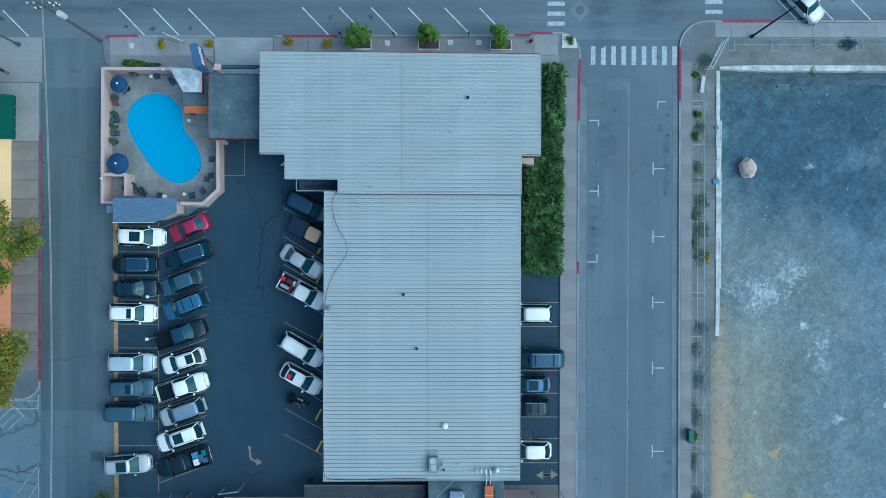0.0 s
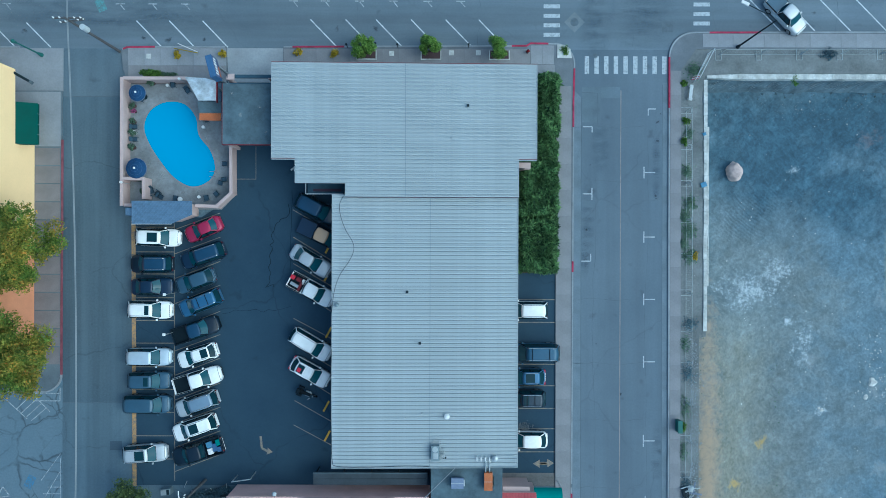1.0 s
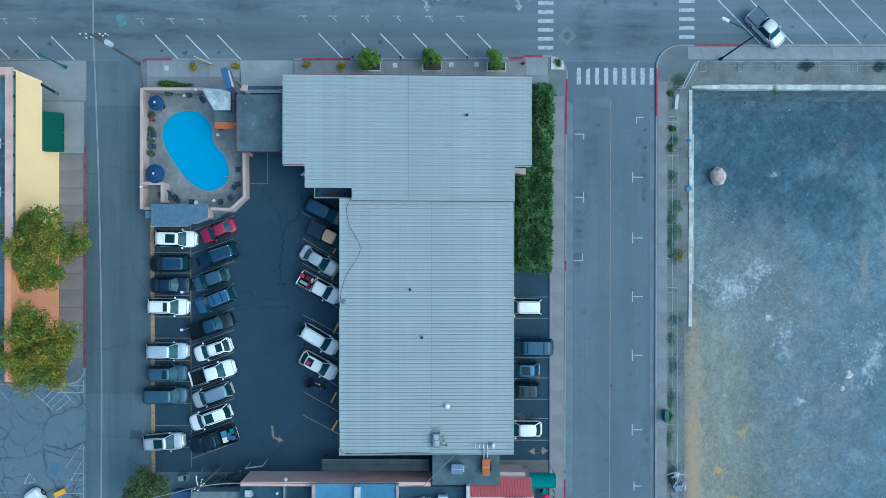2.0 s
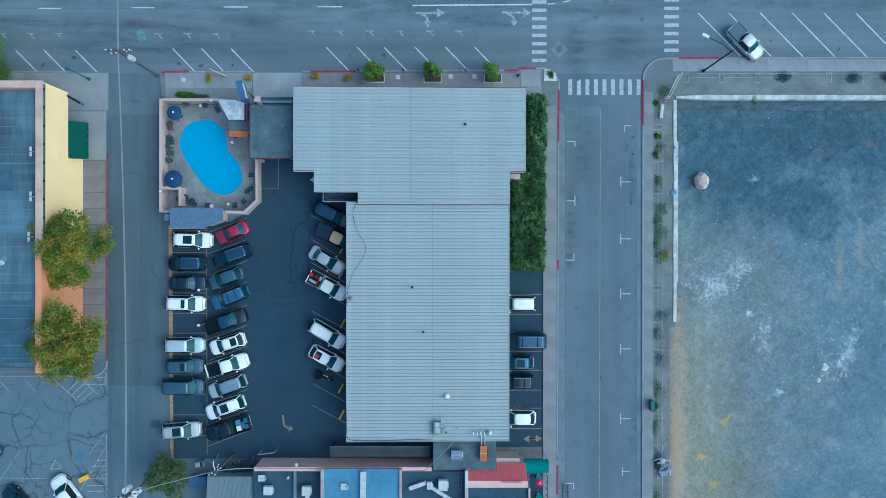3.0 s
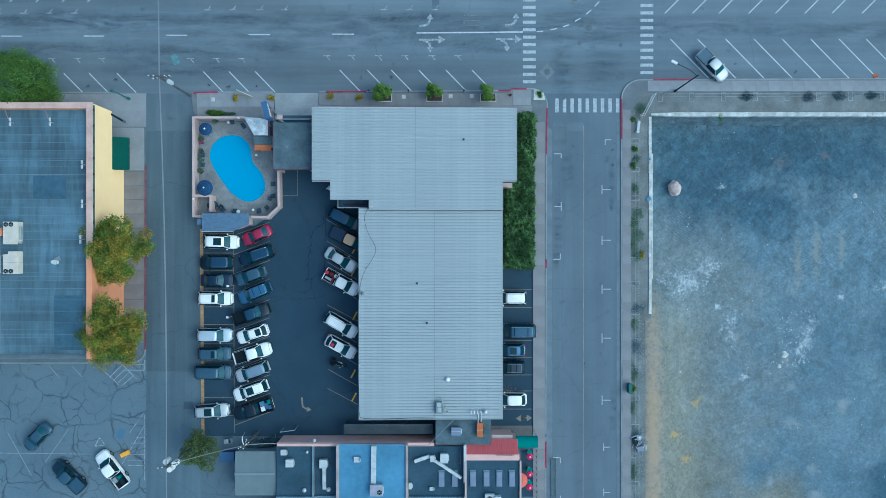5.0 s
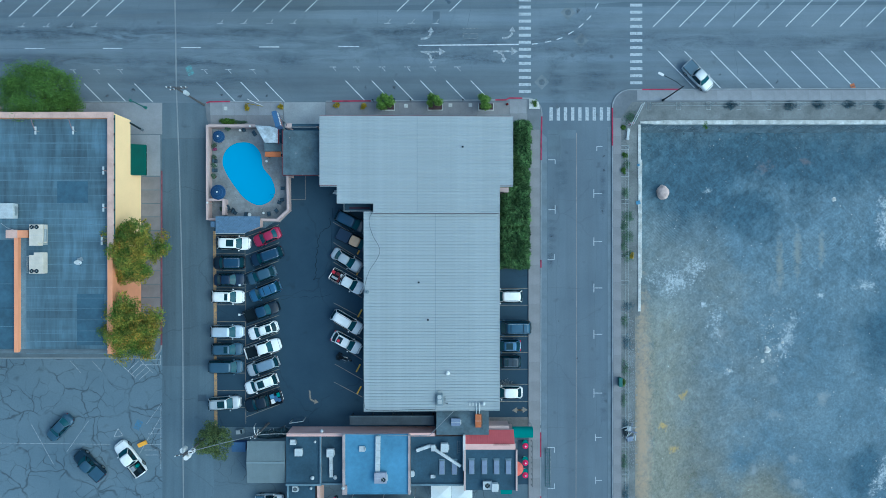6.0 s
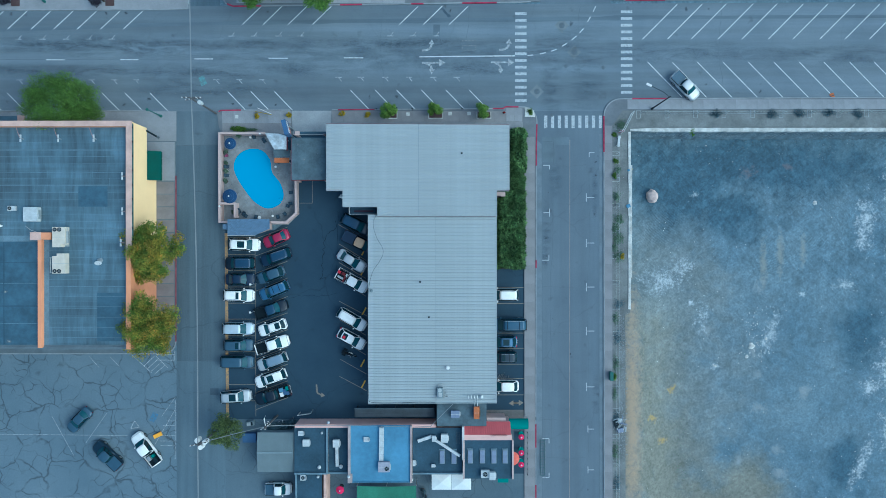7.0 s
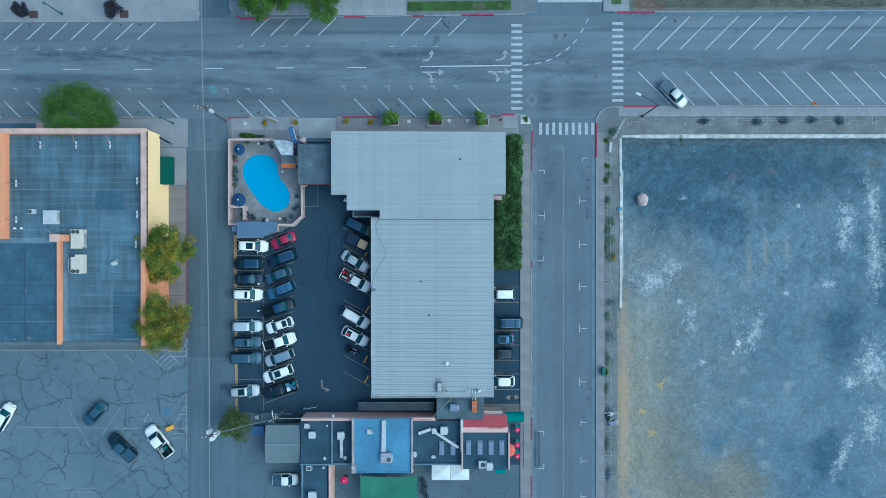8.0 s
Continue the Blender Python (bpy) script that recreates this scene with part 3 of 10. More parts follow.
def leaf_cloud(rng, blobs, count, size, flat=0.35):
    """Leaves as small bent quads in the skins of the given blobs (x, y, z, rx, ry, rz)."""
    blobs = np.array(blobs, float)
    share = np.prod(blobs[:, 3:6], axis=1) ** (2 / 3)
    pick = rng.choice(len(blobs), count, p=share / share.sum())
    d = rng.normal(size=(count, 3))
    d /= np.linalg.norm(d, axis=1)[:, None]
    rad = rng.uniform(0.5, 1.22, count)
    c = blobs[pick, :3] + d * blobs[pick, 3:6] * rad[:, None]
    nrm = d * (1 - flat) + rng.normal(size=(count, 3)) * 0.55 + np.array([0, 0, flat])
    nrm /= np.linalg.norm(nrm, axis=1)[:, None]
    t = np.cross(nrm, rng.normal(size=(count, 3)))
    t /= np.linalg.norm(t, axis=1)[:, None]
    b = np.cross(nrm, t)
    s = (size * rng.uniform(0.6, 1.35, count))[:, None]
    q = np.stack([c - t * s, c - b * s * 0.5 + nrm * s * 0.12, c + t * s, c + b * s * 0.5 + nrm * s * 0.12], 1).reshape(-1, 3)
    f = np.arange(count * 4).reshape(-1, 4)
    return q.tolist(), f.tolist()


def blobs_for(rng, rx, ry, z0, z1, n, jitter=0.32):
    """Clumps that fill a crown of half-widths rx, ry between two heights."""
    out = []
    for _ in range(n):
        a, r = rng.uniform(0, 2 * math.pi), math.sqrt(rng.uniform(0, 1)) * 0.8
        h = rng.uniform(0, 1)
        k = 1 - 0.55 * abs(h - 0.4) ** 1.3
        s = jitter * rng.uniform(0.5, 1.35)
        out.append((math.cos(a) * r * rx * k, math.sin(a) * r * ry * k, z0 + h * (z1 - z0) * (1 - 0.35 * r),
                    rx * s, ry * s, (z1 - z0) * 0.22 * rng.uniform(0.7, 1.3)))
    return out


def lobed(rng, rx, ry, z0, z1, n, lobes=8):
    """Clumps gathered in uneven boughs, with gaps between them."""
    out = []
    turn = rng.uniform(0, 6.28)
    for q in range(lobes + 1):
        a = turn + q * 2 * math.pi / lobes + rng.uniform(-0.3, 0.3)
        r = 0.08 if q == lobes else rng.uniform(0.40, 0.66)
        size = rng.uniform(0.26, 0.44) if q < lobes else 0.52
        h = rng.uniform(0.35, 0.8) if q < lobes else 0.85
        cx_, cy_ = math.cos(a) * r, math.sin(a) * r
        for _ in range(max(3, n // (lobes + 1)) * (1 if q < lobes else 2)):
            d = rng.normal(size=3)
            d /= np.linalg.norm(d)
            k = size * rng.uniform(0.5, 1.0)
            s = rng.uniform(0.11, 0.22)
            out.append(((cx_ + d[0] * k) * rx, (cy_ + d[1] * k) * ry, z0 + (z1 - z0) * min(1.05, max(0.0, h + d[2] * k * 0.6)), rx * s, ry * s, (z1 - z0) * 0.14 * rng.uniform(0.7, 1.3)))
    order = rng.permutation(len(out))
    return [out[i] for i in order]


def tree(x, y, height, rx, ry, crown_base, material, label, leaves, leaf=0.16, seed=1, clumps=38, ground_z=0.0, name="tree", group=""):
    rng = np.random.default_rng(seed)
    t = thing(name, label, "tree", x, y, ground_z, group=group)
    blobs = lobed(rng, rx, ry, crown_base, height - 0.4, clumps * 2) if rx > 2 else blobs_for(rng, rx, ry, crown_base, height - 0.4, clumps)
    bm = bmesh.new()
    fork = crown_base + 0.15 * (height - crown_base)
    lean = rng.uniform(-0.15, 0.15, 2)
    tube(bm, [(0, 0, -0.05), (lean[0] * 0.4, lean[1] * 0.4, fork * 0.5), (lean[0], lean[1], fork)], 0.045 * rx + 0.07, 9, 0.65)
    for bx, by, bz, *_ in blobs[: min(14, clumps)]:
        m1 = (bx * 0.45 + lean[0], by * 0.45 + lean[1], fork + (bz - fork) * 0.6)
        tube(bm, [(lean[0], lean[1], fork - 0.1), m1, (bx, by, bz)], 0.02 * rx + 0.02, 5, 0.35)
    part("trunk", bm, M_TRUNK, t, "dark rough bark")
    v, f = leaf_cloud(rng, blobs, leaves, leaf)
    raw("crown", v, f, material, t)
    return t


def bush(name, label, x, y, z, rx, ry, height, material, leaves, leaf, seed, category="shrub", group="", clumps=9):
    rng = np.random.default_rng(seed)
    t = thing(name, label, category, x, y, z, group=group)
    blobs = [(bx, by, max(bz, 0.15), a, b, c) for bx, by, bz, a, b, c in blobs_for(rng, rx, ry, height * 0.25, height * 0.85, clumps, 0.45)]
    v, f = leaf_cloud(rng, blobs, leaves, leaf)
    raw("foliage", v, f, material, t)
    bm = bmesh.new()
    for k in range(4):
        bx, by, bz, *_ = blobs[k]
        tube(bm, [(bx * 0.1, by * 0.1, -0.03), (bx * 0.6, by * 0.6, bz)], 0.025, 5, 0.5)
    part("stem", bm, M_TRUNK, t)
    return t


# ---- the ground and its surfaces ----
LOT_W, LOT_N, LOT_E, LOT_S, LOT_Z = 27.3, 17.3, 92.0, -75.0, -2.9


def lot_height(x, y):
    """The ground falls at the retaining walls, and as a bank south of where the west wall ends."""
    if x <= LOT_W - 1.2 or y >= LOT_N + 0.2 or x >= LOT_E or y <= LOT_S:
        return -0.06
    bank = min(1.0, max(0.0, (x - 26.2) / 9.0))
    bank = bank * bank * (3 - 2 * bank)
    south = min(1.0, max(0.0, (-3.0 - y) / 5.0))
    sharp = 1.0 if x > LOT_W - 0.25 else 0.0
    south = south * south * (3 - 2 * south)
    k = sharp * (1 - south) + bank * south
    k *= min(1.0, (LOT_E - x) / 6) * min(1.0, (y - LOT_S) / 6)
    rough = 0.10 * noise.noise((x * 0.22, y * 0.22, 0)) + 0.05 * noise.noise((x * 0.9, y * 0.9, 3))
    return -0.06 + k * (LOT_Z + 0.06 + rough)


def ground_sheet():
    xs = [-2500, -600, -150, -40, 10, 20] + [25.0 + 0.5 * i for i in range(16)] + [33 + 1.5 * i for i in range(42)] + [110, 160, 600, 2500]
    ys = [-2500, -600, -150, -90] + [-80 + 2.0 * i for i in range(34)] + [-12 + 0.6 * i for i in range(49)] + [17.45, 17.55, 25, 60, 150, 600, 2500]
    xs = sorted(xs + [26.15, 27.05, 27.1])
    verts = [(x, y, lot_height(x, y)) for y in ys for x in xs]
    n = len(xs)
    faces = [(j * n + i, j * n + i + 1, (j + 1) * n + i + 1, (j + 1) * n + i) for j in range(len(ys) - 1) for i in range(n - 1)]
    return setting(smooth(raw("ground", verts, faces, M_DIRT)), "bare graded dirt lot, blue-grey with pale salt blooms", "ground")


ground_sheet()


def road(name, poly, material, label, z=0.0, category="road"):
    return setting(part(name, prism(poly, -0.055, z), material), label, category)


KN, KS = 35.6, 20.35      # kerbs of the main street
CW, CE = 13.25, 23.3      # kerbs of the side street
AW, AE = -38.75, -31.65   # edges of the alley
road("main_street", [(-160, KS), (160, KS), (160, 36.6), (-160, KN - 0.6)], M_STREET, "wide faded blue-grey asphalt street")
road("side_street", [(CW, -160), (CE, -160), (CE, KS), (CW, KS)], M_CROSS, "faded asphalt side street with hairline cracks")
road("side_street_north", [(14.0, 35.87), (24.2, 35.921), (24.2, 160), (14.0, 160)], M_CROSS, "faded asphalt side street north of the crossing")
road("alley", [(AW, -15.9), (AE, -15.9), (AE, 15.45), (AW, 15.45)], M_ALLEY, "narrow dark worn asphalt alley beside the pool")
road("alley_south", [(AW, -160), (AE, -160), (AE, -15.9), (AW, -15.9)], M_ALLEY_PALE, "paler worn asphalt at the south end of the alley")
road("alley_mouth", [(AW, 15.45), (AE, 15.45), (AE, KS), (AW, KS)], M_MOUTH, "pale worn paving where the alley meets the street")
road("alley_north", [(-37.0, 35.615), (-32.4, 35.638), (-32.4, 160), (-37.0, 160)], M_ALLEY, "dark asphalt alley mouth across the street")
road("cracked_car_park", [(-160, -160), (AW, -160), (AW, -14.4), (-160, -14.4)], M_OLD, "old grey asphalt car park full of winding cracks")
road("motel_car_park", [(AE, -24.3), (11.6, -24.3), (11.6, 17.0), (-22.6, 17.0), (-22.6, 4.4), (-24.6, 3.1), (AE, 3.1)], M_LOT,
     "dark freshly sealed asphalt car park round the motel")
road("restaurant_yard", [(AE, -160), (CW - 1.6, -160), (CW - 1.6, -24.3), (AE, -24.3)], M_YARD, "worn grey paving of the yards behind the shops")


def kerb(name, pts, label, red=(), width=0.16, top=0.15):
    """A kerb along points; red: stretches of it (start, end in metres along it) painted red."""
    k = setting(new(name), label, "kerb")
    pts = [Vector((*p, 0)) for p in pts]
    cum = [0.0]
    for a, b in zip(pts, pts[1:]):
        cum.append(cum[-1] + (b - a).length)

    def at(s):
        for i in range(len(pts) - 1):
            if s <= cum[i + 1] + 1e-6 or i == len(pts) - 2:
                return pts[i].lerp(pts[i + 1], (s - cum[i]) / (cum[i + 1] - cum[i]))

    def run(nm, s0, s1, mat, w, t, lab=""):
        line = [at(s0)] + [p for p, c in zip(pts, cum) if s0 + 0.01 < c < s1 - 0.01] + [at(s1)]
        bm = bmesh.new()
        rows = []
        for i, p in enumerate(line):
            d = (line[min(i + 1, len(line) - 1)] - line[max(i - 1, 0)]).normalized()
            n = Vector((-d.y, d.x, 0))
            rows.append([bm.verts.new(p + n * u + Vector((0, 0, v))) for u, v in ((-w / 2, -0.05), (-w / 2, t - 0.02), (-w / 2 + 0.03, t), (w / 2, t), (w / 2, -0.05))])
        for a, b in zip(rows, rows[1:]):
            for q in range(4):
                bm.faces.new((a[q], b[q], b[q + 1], a[q + 1]))
        for r in (rows[0], rows[-1]):
            bm.faces.new(r)
        bmesh.ops.recalc_face_normals(bm, faces=bm.faces)
        return part(nm, bm, mat, k, lab)

    run("kerb_stone", 0, cum[-1], M_KERB, width, top)
    for s0, s1 in red:
        run("red_paint", s0, s1, M_RED_WORN if "worn" in label else M_RED, width + 0.02, top + 0.008, "faded red kerb paint")
    return k


def arc(cx, cy, r, a0, a1, n=9):
    return [(cx + r * math.cos(radians(a0 + (a1 - a0) * i / n)), cy + r * math.sin(radians(a0 + (a1 - a0) * i / n))) for i in range(n + 1)]


def pavement(name, poly, label, material=None, z=0.12):
    return setting(part(name, prism(poly, -0.05, z), material or M_JOINT), label, "pavement")


# south side of the main street, motel frontage
SW_CORNER = arc(11.4, 18.85, 2.1, 90, 0)
kerb("kerb_motel_frontage", [(-32.7, KS - 0.1), (-32.2, KS + 0.1), (-29.5, KS + 0.15), (-22.2, KS + 0.15)], "concrete kerb with a red stretch", [(0.1, 3.4)])
kerb("kerb_motel_front", [(-16.2, KS + 0.18), (8.6, KS + 0.35), (9.0, KS + 0.6)] + SW_CORNER[1:] + [(13.4, 15), (13.3, -24)], "concrete kerb round the motel corner",
     [(0.9, 6.2), (23.3, 27.1), (31.4, 37.4), (51.1, 52.2)])
kerb("kerb_shop", [(13.3, -24.4), (13.25, -150)], "concrete kerb beside the shops", [(0.6, 4.0), (9.4, 14)])
pavement("pavement_frontage", [(-32.1, 16.9), (-22.0, 16.9), (-22.0, KS + 0.1), (-32.2, KS + 0.1), (-32.8, KS - 0.2), (-32.6, 18.2)], "concrete pavement in front of the pool wall")
pavement("driveway_apron", [(-21.9, 16.9), (-16.3, 16.9), (-16.2, KS - 0.3), (-15.8, KS + 0.06), (-22.4, KS + 0.06), (-22.0, KS - 0.3)], "smooth pale concrete driveway apron", M_APRON, 0.05)
pavement("pavement_front", [(-16.25, 16.7), (11.5, 16.7), (13.3, 16.7)] + [(x, y) for x, y in reversed(SW_CORNER)] + [(9.0, KS + 0.5), (-16.25, KS + 0.14)],
         "concrete pavement along the motel front")
pavement("pavement_east", [(11.62, -160), (13.25, -160), (13.35, 16.7), (11.62, 16.7)], "narrow concrete pavement east of the motel")
# south-east block: pavement round the vacant lot
NE_CORNER = arc(25.7, 19.6, 2.5, 180, 90)
kerb("kerb_lot", [(23.2, -150), (23.2, 19.6)] + NE_CORNER[1:] + [(150, 22.6)], "concrete kerb round the corner of the vacant lot",
     [(164.4, 169.6), (175.1, 180.3)])
pavement("pavement_lot_west", [(23.25, -160), (24.42, -160), (24.42, 18.3), (25.9, 20.4), (25.7, 22.05)] + [(x, y) for x, y in reversed(NE_CORNER[:-1])],
         "concrete pavement beside the vacant lot")
pavement("pavement_lot_north", [(25.7, 22.0), (25.9, 20.4), (160, 20.9), (160, 22.55)], "concrete pavement north of the vacant lot")
setting(part("verge_lot_west", prism([(24.42, -80), (26.3, -80), (26.3, -9.0), (27.0, -9.0), (27.0, 18.3), (24.42, 18.3)], -0.3, 0.06), M_SOIL), "dusty weed-grown verge behind a fence", "verge")
setting(part("verge_lot_north", prism([(24.42, 18.3), (27.0, 18.3), (27.0, 17.6), (160, 17.9), (160, 20.9), (25.9, 20.4)], -0.3, 0.055), M_SOIL), "dusty dirt verge behind the lot wall", "verge")
# west block
kerb("kerb_west_corner", [(-150, KS + 0.05), (-43.2, KS + 0.1)] , "concrete kerb along the street")
kerb("kerb_alley_west", [(-38.8, 11.0), (-38.85, -12.9)] + arc(-40.6, -13.0, 1.75, 0, -90)[1:] + [(-75, -14.75)], "concrete kerb of the alley with worn red paint", [(0, 24)], width=0.16)
pavement("pavement_west_front", [(-160, 16.0), (AW, 16.0), (AW, KS + 0.0), (-160, KS + 0.02)], "wide pale concrete pavement at the alley corner", M_CONC, 0.05)
pavement("pavement_alley_west", [(-44, -14.7), (-40.6, -14.7), (-39.35, -14.2), (-38.9, -13.0), (-38.8, 16.0), (-44, 16.0)], "concrete pavement beside the yellow building", M_WALK_DARK)
pavement("pavement_west_south", [(-160, -14.72), (-44, -14.7), (-44, -12.7), (-160, -12.7)], "narrow dirty walk behind the building", M_WALK_DARK)
# north side
kerb("kerb_north_west", [(-150, 34.75), (-40, 35.1), (-37.2, 35.2), (-36.9, 36.5)], "concrete kerb across the street")
kerb("kerb_north_mid", [(-32.4, 37.4), (-31.6, 36.0), (-30.5, 35.55), (11.2, 36.1), (12.6, 36.2)], "concrete kerb with red stretches", [(1.9, 6.9), (18.3, 21.5), (28.6, 30.4), (36.0, 41.0)])
kerb("kerb_north_east", [(25.2, 38.4), (25.3, 37.0), (26.2, 36.4), (150, 37.1)], "concrete kerb across the street", [(2.6, 8.4)])
pavement("pavement_north_west", [(-160, 34.8), (-37.0, 35.2), (-37.0, 60), (-160, 60)], "wide pale concrete pavement across the street", M_CONC)
pavement("pavement_north_mid", [(-32.4, 36.6), (-30.5, 35.65), (14.0, 36.2), (14.0, 60), (-32.4, 60)], "concrete slab pavement across the street")
pavement("pavement_north_east", [(24.2, 36.4), (160, 37.1), (160, 60), (24.2, 60)], "concrete pavement beyond the dry verge")
setting(part("grass_strip", prism([(-5.4, 36.55), (10.3, 36.75), (10.3, 38.2), (-5.4, 38.0)], 0.05, 0.16), M_GRASS), "strip of green grass along the kerb", "grass")
setting(part("dry_grass_strip", prism([(28.3, 36.75), (150, 37.4), (150, 39.4), (28.3, 38.8)], 0.05, 0.16), M_DRY_GRASS), "strip of dry weedy grass along the kerb", "grass")
for k, (px, py, r_) in enumerate(((29.6, 37.5, 0.9), (31.2, 37.7, 1.1), (33.0, 37.4, 0.8))):
    setting(part("bare_patch", disc(bmesh.new(), px, py, 0.1, 0.168 + 0.001 * k, r_, r_ * 0.9, 14), M_BARE), "bare reddish earth in the dry verge", "earth")
for k, (px, py, r_) in enumerate(((5.8, 37.25, 0.7), (4.9, 37.4, 0.5), (8.6, 37.5, 0.45))):
    setting(part("bare_patch", disc(bmesh.new(), px, py, 0.1, 0.168 + 0.001 * k, r_, r_ * 0.9, 14), M_LEAF_DRY), "worn straw-coloured patch in the grass strip", "earth")
setting(part("corner_grass", prism([(25.5, 37.6), (27.0, 37.6), (27.0, 39.5), (25.5, 39.5)], 0.05, 0.16, 0.03), M_GRASS), "small patch of grass at the corner", "grass")


# ---- markings ----
def marks(name, lines, width, material, label, z=0.006):
    for i, (a, b) in enumerate(lines):
        ob = part(name, stripe(bmesh.new(), a, b, width, z + 0.0015 * (i % 2)), material)
        tagged(ob, label, "road marking", group=label, kind="structure")


def fan(xs_top, y_top, dx, y_low):
    return [((x, y_top), (x + dx, y_low)) for x in xs_top]


S_W = "white angled parking line along the main street"
for xs, dx, ya, yb in (((-69.53, -66.56, -63.24, -60.02, -56.60, -53.00, -49.49, -46.18, -42.56), 2.5, 22.99, 20.47),
                       ((-31.30, -27.94, -24.53), 2.6, 23.21, 20.51),
                       ((-13.50, -9.90, -6.79, -3.20, 0.34, 3.74), 2.65, 23.38, 20.64),
                       ((29.60, 33.14, 36.80, 40.50, 44.18, 47.88, 51.58, 55.12, 58.86, 62.42, 66.20, 69.88), 4.95, 27.41, 22.35)):
    marks("parking_line", fan(xs, ya, dx, yb), 0.12, M_WHITE_LINE, S_W)
for xs, dx, ya, yb in (((-63.83, -60.45, -57.03, -53.77, -50.35, -46.97, -43.67, -67.17), -2.75, 34.85, 32.29),
                       ((-26.46, -23.46, -19.83, -16.29, -3.70, -0.22, 3.54), -2.7, 35.54, 32.93),
                       ((33.86, 37.47, 40.92, 44.81, 48.28, 52.11, 55.66, 59.57, 63.22, 66.77), -5.0, 35.80, 30.79)):
    marks("parking_line", fan(xs, ya, dx, yb), 0.12, M_WHITE_LINE, S_W)


def tee(points, dx, dy, side=0.9):
    out = []
    for x, y in points:
        out += [((x - side / 2, y), (x + side / 2, y)), ((x, y - 0.05), (x + dx, y + dy))]
    return out


marks("stall_tick", tee([(x, 24.92) for x in (-64.90, -61.48, -58.05, -54.54, -51.03, -47.78, -44.61, -32.97, -29.63, -26.29)], 0.45, -0.6), 0.11, M_WORN_LINE, "worn white parking tick on the main street")
marks("stall_tick", tee([(x, 25.27) for x in (-15.24, -11.99, -8.48, -5.01, -1.50, 1.88)], 0.45, -0.6), 0.11, M_WORN_LINE, "worn white parking tick on the main street")
marks("stall_tick", tee([(x, 30.83) for x in (-65.00, -61.65, -58.14, -54.71, -51.42, -48.12)], 0.45, 0.55), 0.11, M_WORN_LINE, "worn white parking tick on the main street")
marks("stall_tick", tee([(x, 31.26) for x in (-30.77, -27.49, -23.94, -20.72, -7.76, -4.46, -1.12)], 0.45, 0.55), 0.11, M_WORN_LINE, "worn white parking tick on the main street")
marks("lane_dash", [((-68.33, 27.83), (-65.67, 27.82)), ((-57.66, 27.84), (-54.92, 27.83)), ((-46.89, 27.85), (-44.24, 27.84)), ((-36.14, 27.95), (-33.44, 27.94)), ((-25.39, 28.04), (-22.61, 28.03)), ((-14.48, 28.09), (-11.65, 28.08))],
      0.13, M_WHITE_LINE, "white lane dash on the main street")
marks("lane_line", [((-3.52, 28.23), (10.35, 28.36))], 0.16, M_WHITE_LINE, "solid white lane line before the crossing")
arc_pts = [(12.58, 28.44), (14.38, 28.73), (15.96, 29.16), (17.51, 29.96), (18.92, 30.94), (20.01, 32.01), (21.07, 33.63), (21.85, 35.13)]
marks("turn_dash", [((x - 0.42 * c, y - 0.42 * s), (x + 0.42 * c, y + 0.42 * s)) for (x, y), (c, s) in zip(arc_pts, ((0.99, 0.1), (0.98, 0.2), (0.95, 0.31), (0.87, 0.5), (0.77, 0.64), (0.68, 0.73), (0.5, 0.87), (0.42, 0.9)))],
      0.13, M_WHITE_LINE, "short white turning dash in the crossing")


def ladder(x0, x1, ys, w, label, along=True):
    lines = [((x0, y), (x1, y)) for y in ys] if along else [((y, x0), (y, x1)) for y in ys]
    marks("crossing_bar", lines, w, M_CROSSING, label)


ladder(10.35, 12.02, [34.47 - i * 0.969 for i in range(14)], 0.40, "worn white crosswalk bar")
ladder(25.68, 27.35, [34.73 - i * 0.972 for i in range(13)], 0.40, "worn white crosswalk bar")
ladder(17.87, 19.69, [14.79 + i * 0.99 for i in range(9)], 0.45, "worn white crosswalk bar", along=False)
ladder(14.38, 24.22, [38.11, 38.41], 0.3, "worn white crosswalk bar")


def arrow(name, pts, head, material, label, width=0.26, size=0.7):
    """A painted arrow: a bent shaft and a triangular head; one mesh."""
    bm = bmesh.new()
    for a, b in zip(pts, pts[1:]):
        stripe(bm, a, b, width)
    tip, way = Vector((*pts[-1], 0)), Vector((*head, 0)).normalized()
    n = Vector((-way.y, way.x, 0)) * size * 0.6
    vs = [bm.verts.new((p.x, p.y, 0.0095)) for p in (tip + n, tip - n, tip + way * size)]
    bm.faces.new(vs)
    bmesh.ops.recalc_face_normals(bm, faces=bm.faces)
    return tagged(part(name, bm, material), label, "road marking", group=label, kind="structure")


for cx, cy in ((-3.15, 29.15), (8.05, 29.22)):
    arrow("turn_arrow", [(cx, cy), (cx + 0.55, cy + 0.02), (cx + 0.95, cy + 0.16), (cx + 1.25, cy + 0.42), (cx + 1.38, cy + 0.72), (cx + 1.4, cy + 0.92)], (0.05, 1), M_WORN_LINE, "worn white left-turn lane arrow", 0.3, 0.72)
for cx, cy in ((-3.15, 27.36), (6.85, 27.42)):
    arrow("turn_arrow", [(cx, cy), (cx + 2.5, cy)], (1, 0), M_WORN_LINE, "worn white straight-or-right lane arrow", 0.24, 0.9)
    arrow("turn_arrow", [(cx + 0.55, cy - 0.14), (cx + 0.95, cy - 0.22), (cx + 1.25, cy - 0.42), (cx + 1.38, cy - 0.7), (cx + 1.42, cy - 0.95)], (0, -1), M_WORN_LINE, "worn white right-turn lane arrow", 0.3, 0.72)
